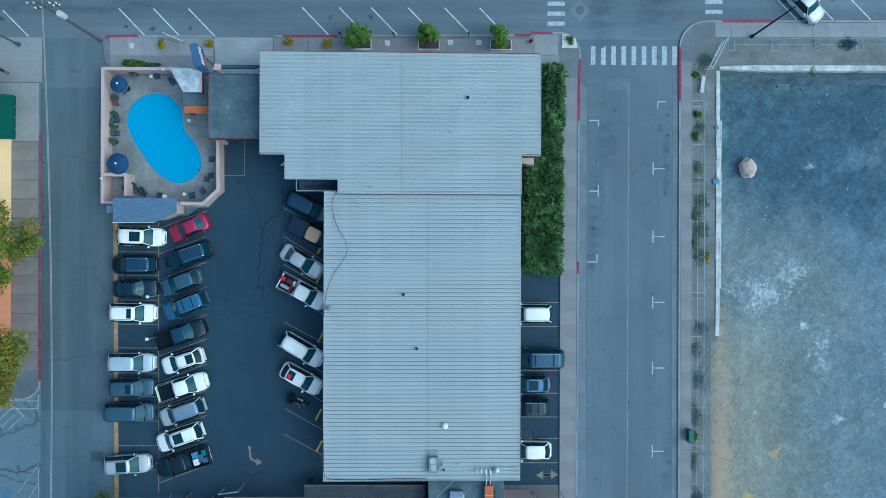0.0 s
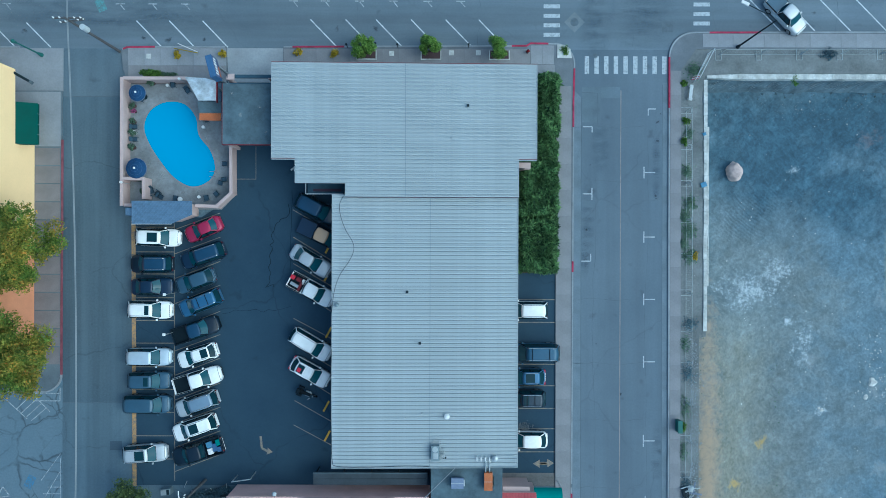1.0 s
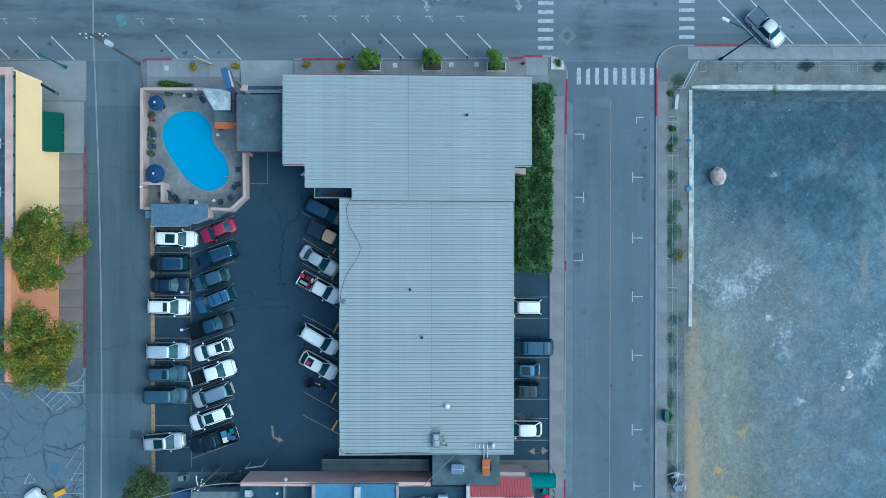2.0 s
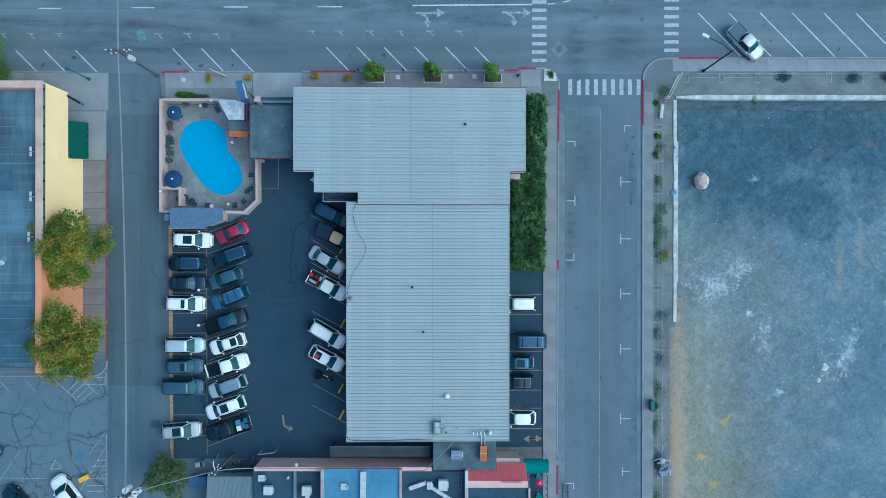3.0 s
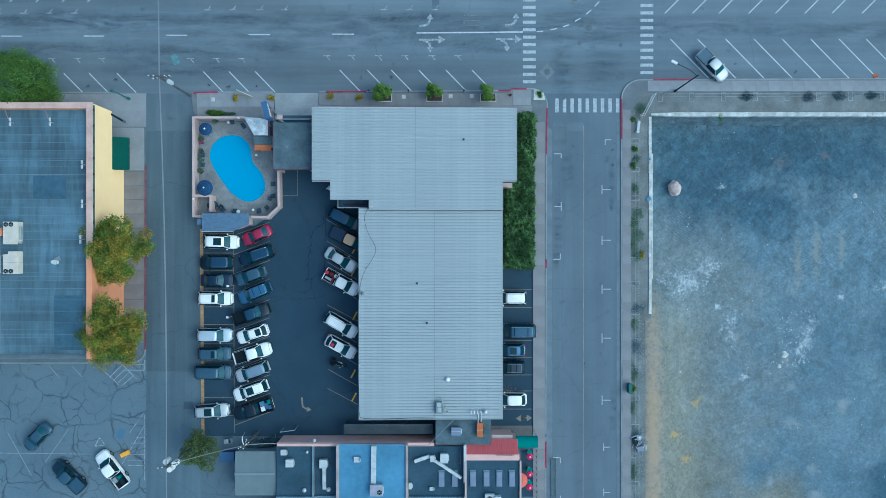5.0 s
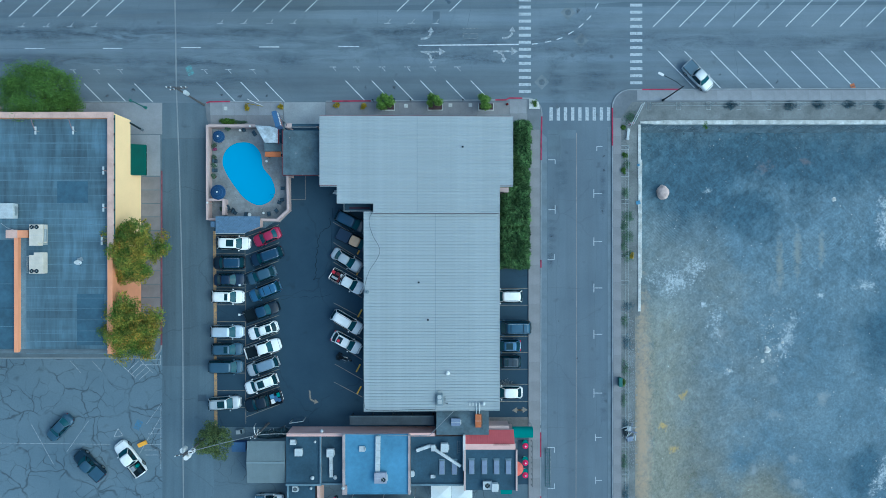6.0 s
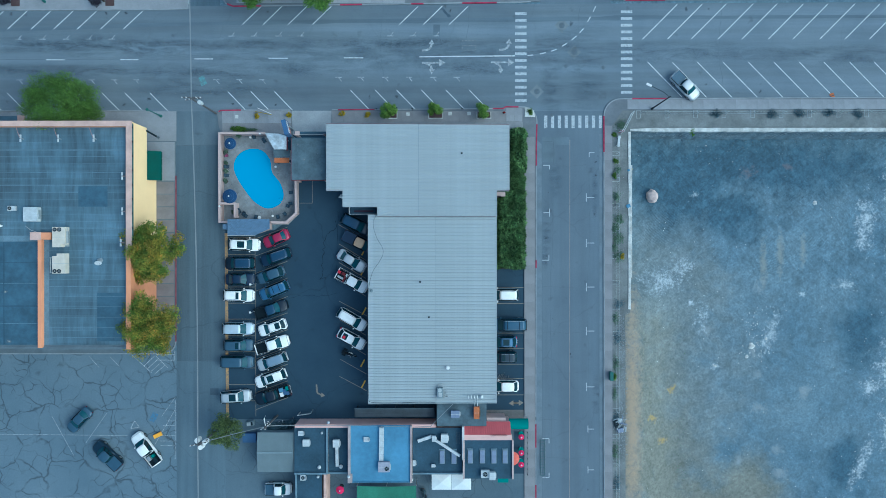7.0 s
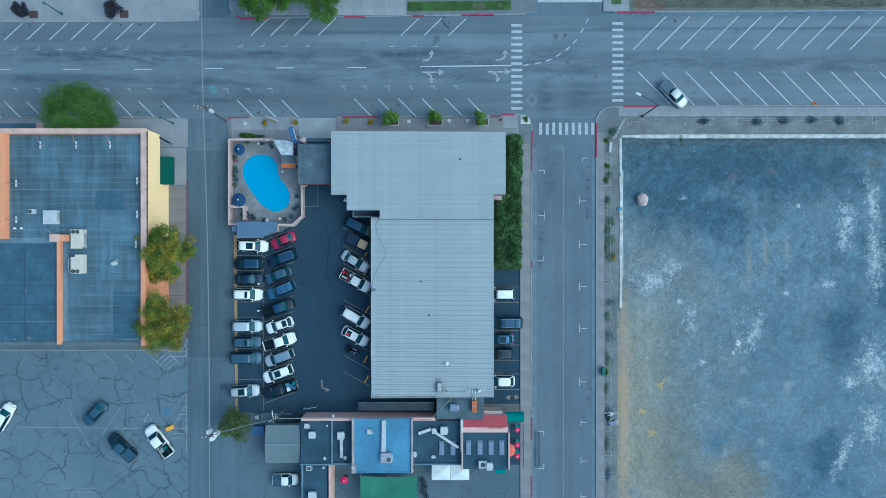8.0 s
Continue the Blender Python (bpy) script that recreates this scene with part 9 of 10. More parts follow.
# ---- planting ----
setting(part("hedge_bed", prism([(7.7, -2.5), (11.6, -2.5), (11.6, 16.7), (9.2, 16.7), (7.7, 8.0)], 0.0, 0.1), M_BRICK_PAD), "planting bed along the motel", "soil")


def shoots(owner, crown, rng, seed, count):
    """Sprays of long narrow leaves standing out of the hedge's top, leaning one way in each stretch."""
    vs = []
    for i in rng.integers(0, len(crown), count):
        x, y, z = crown[i]
        if z < 0.9:
            continue
        way = 3.2 * noise.noise((x * 0.45, y * 0.45, seed + 5)) + rng.normal(0, 0.5)
        for _ in range(9):
            a = way + rng.normal(0, 0.75)
            ln, rise = rng.uniform(0.28, 0.62), rng.uniform(-0.05, 0.3)
            d = np.array([math.cos(a), math.sin(a), rise])
            side = np.array([-math.sin(a), math.cos(a), 0]) * ln * 0.10
            o = np.array([x, y, z + 0.04]) + rng.normal(0, 0.06, 3)
            vs += [o - side * 0.4, o + d * ln * 0.5 - side, o + d * ln + np.array([0, 0, -0.08]), o + d * ln * 0.5 + side]
    tagged(raw("shoot", np.array(vs).tolist(), np.arange(len(vs)).reshape(-1, 4).tolist(), M_LEAF_SHOOT, owner, "bright narrow shoots"), kind="stuff")


def hedge(label, x0, x1, y0, y1, h, seed, leaves, material, leaf=0.32):
    """A dense hedge: leaves over a rolling top and down its sides, thinning at ragged edges."""
    rng = np.random.default_rng(seed)
    cx, cy = (x0 + x1) / 2, (y0 + y1) / 2
    t = thing("hedge", label, "hedge", cx, cy, 0.08, group="overgrown hedge beside the motel")
    pts = []
    while len(pts) < leaves:
        x, y = rng.uniform(x0 - 0.15, x1 + 0.15), rng.uniform(y0 - 0.15, y1 + 0.15)
        edge = min(x - x0, x1 - x, y - y0, y1 - y) + 0.35 * noise.noise((x * 1.1, y * 1.1, seed))
        if edge < -0.05:
            continue
        lump = noise.noise((x * 0.8, y * 0.8, seed)) * 0.35 + noise.noise((x * 1.9, y * 1.9, seed)) * 0.4 + noise.noise((x * 4.0, y * 4.0, seed)) * 0.2
        top = h * (0.86 + 0.4 * lump) * min(1.0, 0.45 + edge * 0.9)
        z = top * (1 - abs(rng.normal(0, 0.10)) if edge > 0.3 else rng.uniform(0.15, 1.0))
        pts.append((x - cx, y - cy, max(0.05, z)))
    c = np.array(pts)
    n = rng.normal(size=c.shape) * 0.9 + np.array([0, 0, 0.45])
    n /= np.linalg.norm(n, axis=1)[:, None]
    tt = np.cross(n, rng.normal(size=c.shape))
    tt /= np.linalg.norm(tt, axis=1)[:, None]
    bb = np.cross(n, tt)
    s = (leaf * rng.uniform(0.6, 1.4, len(c)))[:, None]
    q = np.stack([c - tt * s, c - bb * s * 0.2, c + tt * s, c + bb * s * 0.2], 1).reshape(-1, 3)
    raw("foliage", q.tolist(), np.arange(len(q)).reshape(-1, 4).tolist(), material, t)
    shoots(t, c, rng, seed, int((x1 - x0) * (y1 - y0) * 7))
    bm = bmesh.new()
    for px, py, pz in pts[:: max(1, leaves // 60)]:
        tube(bm, [(px, py, -0.06), (px + rng.uniform(-0.1, 0.1), py + rng.uniform(-0.1, 0.1), pz * 0.9)], 0.035, 5, 0.5)
    part("stem", bm, M_TRUNK, t)
    return t


hedge("tall dark green clipped hedge at the motel corner", 9.35, 11.75, 11.4, 17.55, 2.7, 11, 9000, M_LEAF_DEEP)
hedge("low ragged green shrubs between the hedges", 9.2, 11.6, 8.2, 11.9, 1.6, 12, 5500, M_LEAF_DEEP)
hedge("lush green climbing hedge along the motel wall", 7.5, 11.65, 3.0, 8.9, 2.6, 13, 12000, M_LEAF_DEEP)
hedge("lush green hedge over the car park edge", 7.5, 11.65, -2.35, 3.2, 2.4, 14, 12000, M_LEAF_DEEP)
tree(-39.5, 0.2, 9.6, 4.5, 4.8, 4.4, M_LEAF_TURN, "broad street tree turning yellow, beside the yellow building", 30000, 0.12, 21, 52, 0.1, group="turning trees by the alley")
tree(-40.1, -9.9, 9.6, 5.1, 4.9, 4.4, M_LEAF_TURN, "broad street tree with green and rusty leaves", 30000, 0.12, 22, 54, 0.1, group="turning trees by the alley")
tree(-51.6, 19.8, 9.0, 6.0, 5.2, 3.2, M_LEAF_SOFT, "large bright green street tree", 44000, 0.095, 23, 60, 0.05)
tree(-26.4, 37.4, 8.0, 3.7, 4.9, 3.0, M_LEAF_BRIGHT, "large green street tree over the far kerb", 20000, 0.12, 24, 40, 0.12, group="green trees across the street")
tree(-21.9, 38.4, 8.6, 3.4, 4.6, 3.2, M_LEAF_BRIGHT, "large green street tree over the far kerb", 16000, 0.12, 29, 34, 0.12, group="green trees across the street")
tree(-17.5, 37.3, 7.6, 3.1, 4.4, 3.0, M_LEAF_BRIGHT, "large green street tree over the far kerb", 16000, 0.12, 25, 34, 0.12, group="green trees across the street")
tree(-30.6, -25.2, 5.2, 3.1, 2.9, 1.6, M_LEAF_OLIVE, "dull green tree beside the utility pole", 9000, 0.10, 26, 30)
for k, (px, py) in enumerate(((-48.87, 36.20), (-62.57, 36.16))):
    tree(px - 0.3, py + 0.1, 3.6, 1.35 if k == 0 else 1.1, 1.6 if k == 0 else 1.15, 1.2, M_LEAF_PURPLE, "small dark purple-leaved street tree", 4200, 0.085, 27 + k, 16, 0.12, group="purple trees across the street")
    setting(part("tree_pit", cube(px - 0.1, px + 1.2, py - 0.6, py + 0.55, 0.1, 0.145, 0.01), M_BRICK_PAD), "brown tree pit in the pavement", "planter")
for k, (px, r) in enumerate(((-7.81, 1.42), (-1.21, 1.15), (5.77, 1.3))):
    tree(px, 20.15, 3.7, r * 0.95, r * 0.85, 1.1, M_LEAF, "small round green street tree in a planter", 5200, 0.085, 31 + k, 18, 0.12, group="small trees in front of the motel")
    t = setting(part("tree_planter", cube(px - 0.9, px + 1.0, 19.35, 20.2, 0.05, 0.16, 0.01), M_BRICK_PAD), "brown brick-edged tree planter", "planter")
    part("planter_edge", cube(px - 1.0, px + 1.1, 19.23, 19.35, 0.05, 0.2, 0.02), M_WALL_OLD, t)
    for ex in (px - 1.0, px + 1.0):
        part("planter_edge", cube(ex, ex + 0.1, 19.355, 20.2, 0.05, 0.2, 0.02), M_WALL_OLD, t)
for k, (px, py) in enumerate(((-27.03, 19.67), (-22.39, 19.74), (-14.64, 19.88), (-11.03, 19.78))):
    bush("flowering_shrub", "small round yellow-flowering shrub on the pavement", px, py, 0.12, 0.42, 0.42, 0.7, M_LEAF_YELLOW, 420, 0.08, 50 + k, group="yellow shrubs on the pavement")
for k, (px, py, r, hgt, mt) in enumerate((
        (24.69, 10.89, 0.40, 0.6, M_LEAF_BRIGHT), (24.86, 13.09, 0.38, 0.5, M_LEAF_SOFT), (24.64, 16.88, 0.32, 0.4, M_LEAF_SOFT), (25.96, -0.88, 0.5, 0.3, M_LEAF_YELLOW),
        (27.66, 12.21, 0.5, 0.2, M_LEAF_YELLOW), (24.58, -18.15, 0.5, 0.5, M_LEAF_SOFT), (36.02, 17.36, 0.6, 0.3, M_LEAF_BRIGHT))):
    pz = 0.05 if px < 27 or py > 17.3 else LOT_Z
    bush("weed", "scruffy weed growing on the dusty verge", px, py, pz, r, r * 1.2, hgt, mt, 170 if hgt < 0.35 else 300, 0.085, 80 + k, "weed", "weeds on the lot verge", 7)
for k, px in enumerate((39.38, 47.60, 51.62, 55.73, 60.01)):
    stain(px, 19.85, 1.05, 600 + k, M_BLUE_PATCH, 0.062, "dark blue patch round a shrub on the verge", "damp patches on the verge")
    bush("verge_shrub", "low dark shrub on the verge above the lot", px, 20.0, 0.05, 0.85, 0.75, 0.3, M_LEAF_SHADOW, 260, 0.10, 100 + k, "shrub", "dark shrubs above the lot", 12)


def weed_mat(x, y, rx, ry, material, seed, count):
    """A flat sprawl of small leaves on thin runners, thick in the middle and ragged at its rim."""
    rng_ = np.random.default_rng(seed)
    t = thing("weed_patch", "low sprawling patch of dull green weeds along the fence", "weed", x, y, 0.06, group="weed patches along the fence")
    c = rng_.normal(size=(count, 2)) * np.array([rx, ry]) * 0.45
    z = 0.04 + 0.22 * np.exp(-2.0 * ((c[:, 0] / rx) ** 2 + (c[:, 1] / ry) ** 2)) * rng_.uniform(0.3, 1.0, count)
    a = rng_.uniform(0, 6.283, count)
    ln = rng_.uniform(0.05, 0.13, count)
    d = np.stack([np.cos(a) * ln, np.sin(a) * ln, rng_.normal(0, 0.02, count)], 1)
    n_ = np.stack([-np.sin(a) * ln, np.cos(a) * ln, np.zeros(count)], 1) * 0.45
    o = np.stack([c[:, 0], c[:, 1], z], 1)
    q = np.stack([o - d, o - n_, o + d, o + n_], 1).reshape(-1, 3)
    raw("foliage", q.tolist(), np.arange(count * 4).reshape(-1, 4).tolist(), material, t)
    bm_ = bmesh.new()
    for k_ in range(6):
        b_ = 6.283 * k_ / 6 + rng_.uniform(-0.4, 0.4)
        tube(bm_, [(0, 0, 0.0), (0.5 * rx * math.cos(b_), 0.5 * ry * math.sin(b_), 0.08)], 0.015, 4, 0.6)
    part("stem", bm_, M_STALK, t)


for k, (px, py, rx, ry) in enumerate(((25.0, 7.9, 0.6, 0.8), (25.3, 4.6, 0.8, 0.9), (24.8, 3.3, 0.6, 0.9), (25.2, 1.9, 0.8, 0.9), (24.7, 0.6, 0.5, 0.8), (25.3, -0.7, 0.8, 0.8), (25.3, -7.6, 0.9, 0.7),
                                      (24.8, -9.6, 0.6, 0.9), (25.1, -12.6, 0.7, 1.0), (24.9, -16.2, 0.6, 1.2), (24.7, -20.6, 0.5, 1.2), (25.0, -24.0, 0.6, 0.9), (24.8, -29.0, 0.6, 1.6), (25.0, -33.5, 0.6, 1.4), (25.2, 11.8, 0.6, 0.6), (25.7, 18.2, 0.8, 0.9))):
    weed_mat(px, py, rx, ry, M_LEAF_SHADOW if k in (6, 8, 11, 13) else M_LEAF_GREYGREEN, 700 + k, int((260 if py > -5 else 130) * rx * ry / 0.5))
bush("creeper", "tangle of dark creepers behind the shed", *(-23.83, -25.09), 0.0, 1.9, 0.6, 1.5, M_LEAF_SHADOW, 1500, 0.13, 110, "shrub", clumps=16)
bush("corner_planting", "small corner planting bed with low green shrubs", *(12.40, 20.10), 0.12, 0.62, 0.58, 0.4, M_LEAF_SOFT, 420, 0.07, 111, "shrub")
t = setting(part("corner_bed", prism([(11.72, 20.84), (12.48, 20.80), (13.08, 20.36), (13.22, 19.46), (11.72, 19.46)], 0.1, 0.19, 0.02), M_WALL_OLD), "pale kerbed planting bed at the corner", "planter")
part("soil", prism([(11.83, 20.72), (12.46, 20.68), (12.96, 20.30), (13.09, 19.57), (11.83, 19.57)], 0.1, 0.175), M_BRICK_PAD, t)

# grass blades: too many to count
rng = np.random.default_rng(9)


def blades(name, label, x0, x1, y0, y1, z, count, size, material, slope=0.0):
    c = np.stack([rng.uniform(x0, x1, count), rng.uniform(y0, y1, count), np.full(count, z)], 1)
    c[:, 1] += slope * (c[:, 0] - x0)
    a = rng.uniform(0, 2 * np.pi, count)
    s = size * rng.uniform(0.5, 1.4, count)
    d = np.stack([np.cos(a), np.sin(a), np.zeros(count)], 1) * s[:, None]
    up = np.stack([rng.normal(0, 0.5, count) * s, rng.normal(0, 0.5, count) * s, s], 1)
    q = np.stack([c - d * 0.3, c + d * 0.3, c + up], 1).reshape(-1, 3)
    ob = raw(name, q.tolist(), np.arange(count * 3).reshape(-1, 3).tolist(), material)
    tagged(ob, label, "grass", kind="stuff")


blades("grass", "short green grass on the far verge", -5.3, 10.2, 36.65, 37.95, 0.15, 5000, 0.09, M_LEAF_BRIGHT, 0.012)
blades("dry_grass", "dry weedy grass on the far verge", 28.5, 75, 36.95, 38.6, 0.15, 5500, 0.15, M_LEAF_DRY, 0.0055)
blades("verge_weeds", "sparse dry weeds along the lot fence", 25.1, 26.8, -35, 18, 0.05, 1300, 0.10, M_LEAF_GREYGREEN)
blades("lot_weeds", "sparse olive weeds on the lot floor", 28.5, 36, -34, -12, LOT_Z + 0.0, 1500, 0.14, M_LEAF_GREYGREEN)


# ---- the vacant lot ----
def old_wall(name, x0, x1, y0, y1, z0, z1, label, along):
    """A chalky concrete wall with an uneven crumbled top."""
    w = setting(new(name), label, "wall")
    n = max(2, int((x1 - x0 if along == "x" else y1 - y0) / 1.2))
    for i in range(n):
        a, c = i / n, (i + 1) / n
        q = (x0 + (x1 - x0) * a, x0 + (x1 - x0) * c - 0.015, y0, y1) if along == "x" else (x0, x1, y0 + (y1 - y0) * a, y0 + (y1 - y0) * c - 0.015)
        d = random.uniform(-0.05, 0.05)
        q = (q[0], q[1], q[2] + d, q[3] + d * 0.3) if along == "x" else (q[0] + d * 0.6, q[1] + d * 0.3, q[2], q[3])
        part("wall_block", cube(*q, z0, z1 + random.uniform(-0.06, 0.05), 0.03), M_WALL_OLD, w)
    return w


def ragged_wall(x0, x1, y, half, z0, z1):
    """A crumbling wall whose edges and top wander."""
    w = setting(new("lot_wall_north"), "chalk-white crumbling retaining wall above the lot", "wall")
    step = 3.2
    for q in range(int((x1 - x0) / step)):
        rows, n = [], 26
        for i in range(n + 1):
            x = x0 + q * step + (step - 0.02) * i / n
            thin = min(1.0, 0.45 + max(0.0, x - x0) / 6.0)
            a = (half + 0.05 * noise.noise((x * 1.1, 1, 0)) + 0.03 * noise.noise((x * 5.0, 1, 0))) * thin
            c = (half + 0.05 * noise.noise((x * 0.9, 9, 0)) + 0.03 * noise.noise((x * 6.0, 9, 0))) * thin
            t = z1 + 0.06 * noise.noise((x * 2.0, 5, 0))
            rows.append([(x, y - a, z0), (x, y - a, t - 0.04), (x, y - a * 0.85, t), (x, y + c * 0.85, t), (x, y + c, t - 0.04), (x, y + c, z0)])
        vs = [p for r in rows for p in r]
        fs = [(6 * i + k, 6 * i + k + 1, 6 * i + k + 7, 6 * i + k + 6) for i in range(n) for k in range(5)] + [tuple(range(6)), tuple(range(6 * n, 6 * n + 6))]
        ob = raw("wall_block", vs, fs, M_WALL_OLD, w)
        bm = bmesh.new()
        bm.from_mesh(ob.data)
        bmesh.ops.recalc_face_normals(bm, faces=bm.faces)
        bm.to_mesh(ob.data)
        bm.free()


ragged_wall(27.0, 91.5, 17.60, 0.27, -0.5, 0.22)
old_wall("lot_wall_west", 26.72, 27.1, -8.4, 17.3, LOT_Z - 0.2, 0.16, "pale concrete retaining wall beside the lot", "y")
old_wall("lot_wall_ledge", 27.14, 27.3, -3.8, 12.5, LOT_Z - 0.2, 0.02, "narrow inner ledge of the retaining wall", "y")
M_FACE = surface("dark_cut_face", (0.138, 0.198, 0.24), 0.95, vary=0.55, scale=0.8, fine=5, bump=0.8)
vs, fs, n1, n2 = [], [], 130, 6
for j in range(n2 + 1):
    for i in range(n1 + 1):
        x, v = 27.1 + (91.5 - 27.1) * i / n1, j / n2
        vs.append((x, 17.42 - 0.62 * v ** 1.6 - 0.35 * v * (0.5 + noise.noise((x * 0.5, 3, 2))) + 0.12 * noise.noise((x * 1.1, v * 4, 2)), -0.3 + (LOT_Z + 0.15) * v))
fs = [(j * (n1 + 1) + i, (j + 1) * (n1 + 1) + i, (j + 1) * (n1 + 1) + i + 1, j * (n1 + 1) + i + 1) for j in range(n2) for i in range(n1)]
setting(smooth(raw("cut_bank", vs, fs, M_FACE)), "dark steep earth cut below the retaining wall", "bank")
rng = np.random.default_rng(33)
bm = bmesh.new()
for _ in range(480):
    x = rng.uniform(27.6, 80)
    v = rng.uniform(0.05, 0.75)
    d = rng.uniform(0.2, 0.7)
    p = (x, 17.42 - 0.62 * v ** 1.6 - 0.04, -0.3 + (LOT_Z + 0.15) * v)
    w = min(1.0, v + 0.28)
    tube(bm, [p, (x - d, 17.42 - 0.62 * w ** 1.6 - 0.1, -0.3 + (LOT_Z + 0.15) * w + 0.05)], 0.015, 4)
tagged(part("dry_stalks", bm, M_STALK), "pale dry stalks leaning down the earth cut", "stalks", kind="stuff")
for (px, py), s in (((26.75, 11.74), 0.3), ((26.71, 6.57), 0.5)):
    t = thing("blue_rag", "scrap of blue tarpaulin on the wall", "rag", px, py, 0.16, 20, "blue rags on the lot wall")
    part("cloth", cube(-s * 0.6, s * 0.6, -s * 0.5, s * 0.5, 0.02, 0.06, 0.02), M_BLUE_ROOF, t)
t = thing("boulder", "big pale pinkish boulder with a dark chipped face", "boulder", *(30.95, 8.2), LOT_Z - 0.1, 10)
CUTS = [(Vector(n_).normalized(), d_) for n_, d_ in (((0.1, 0.0, 1), 0.78), ((-1, 0.25, 0.35), 0.80), ((-0.6, -1, 0.3), 0.82), ((0.7, -0.9, 0.45), 0.80), ((1, 0.1, 0.7), 0.74), ((0.75, 0.9, 0.6), 0.74), ((-0.45, 1, 0.4), 0.82))]
bm = bmesh.new()
bmesh.ops.create_icosphere(bm, subdivisions=4, radius=1.0)
for v in bm.verts:
    p = v.co.copy()
    for n_, d_ in CUTS:
        over = p.dot(n_) - d_
        if over > 0:
            p -= n_ * over * 0.72
    p *= 1 + 0.16 * noise.noise(v.co * 1.7 + Vector((3.1, 0.4, 0))) + 0.05 * noise.noise(v.co * 4.0)
    v.co = Vector((p.x * 0.93, p.y * 1.06, p.z * 0.85 + 0.6))
part("rock", bm, M_ROCK, t)
bm = bmesh.new()
bmesh.ops.create_icosphere(bm, subdivisions=2, radius=0.5)
for v in bm.verts:
    k = 1 + 0.3 * noise.noise(v.co * 4)
    v.co = Vector((v.co.x * k * 0.42 + 0.26, v.co.y * k * 0.5 + 0.12, v.co.z * 0.16 + 1.14))
part("chipped_face", bm, M_LEAN, t, "dark chipped face")
# stones and rubble lying about: far too many to count
rng = np.random.default_rng(17)


def stones(name, label, n, place, smin, smax, material):
    vs, fs = [], []
    for _ in range(n):
        px, py = place()
        s = rng.uniform(smin, smax)
        z = lot_height(px, py) if px > 26.2 else 0.05
        o = len(vs)
        ang = rng.uniform(0, 6.28)
        for k in range(5):
            a = ang + k * 1.257
            rr = s * rng.uniform(0.6, 1.1)
            vs.append((px + rr * math.cos(a), py + rr * math.sin(a), z - 0.02))
        vs.append((px + s * 0.1, py, z + s * rng.uniform(0.4, 0.8)))
        fs += [(o + k, o + (k + 1) % 5, o + 5) for k in range(5)]
    tagged(raw(name, vs, fs, material), label, "stones", kind="stuff")


stones("lot_stones", "scattered pale stones on the lot", 300, lambda: (rng.uniform(29, 75), rng.uniform(-38, 16.5)), 0.03, 0.13, M_WALL_OLD)
stones("salt_crumbs", "crumbs of pale rubble in patches", 130, lambda: (rng.normal(46.6, 1.1), rng.normal(-13.0, 2.2)), 0.03, 0.14, M_WALL_OLD)
stones("bank_rubble", "pale rubble tipped down the bank", 700, lambda: (rng.normal(25.9, 0.35), rng.uniform(-30, -9)), 0.04, 0.14, M_KERB)
stones("wall_foot_crumbs", "pale crumbs scattered below the earth cut", 700, lambda: (rng.uniform(34, 75), 15.0 + rng.normal(0, 0.8)), 0.02, 0.06, M_KERB)
stones("verge_crumbs", "pale crumbs and litter on the verge", 260, lambda: (rng.uniform(25.0, 26.6), rng.uniform(-30, 18)), 0.02, 0.06, M_WALL_OLD)
stones("wall_foot_rubble", "dark rubble at the foot of the wall", 260, lambda: (rng.uniform(28, 75), 17.0 - abs(rng.normal(0, 0.5))), 0.05, 0.2, M_TAR_GREY)
for (px, py), s in (((45.90, -14.14), 0.5), ((48.10, -13.09), 0.25), ((55.38, 7.22), 0.35), ((40.52, -17.12), 0.22), ((40.26, -16.94), 0.18), ((45.19, -15.72), 0.3)):
    t = thing("stone_heap", "low heap of whitish stone rubble", "rubble", px, py, lot_height(px, py) - 0.05, group="stone heaps on the lot")
    bm = bmesh.new()
    bmesh.ops.create_icosphere(bm, subdivisions=2, radius=s)
    for v in bm.verts:
        v.co *= 1 + 0.5 * noise.noise(v.co * 3 / s + Vector((px, py, 0)))
        v.co.z *= 0.45
    part("stone", bm, M_WALL_OLD, t)
for px, py in ((56.31, 22.52),):
    t = thing("orange_tag", "small orange warning board lying by the kerb", "sign", px, py, 0.0, 20)
    part("board", cube(-0.3, 0.3, -0.4, 0.4, 0.0, 0.06, 0.01), M_RUST, t)
    part("batten", cube(-0.34, 0.34, -0.05, 0.05, 0.06, 0.1), M_WOOD, t)


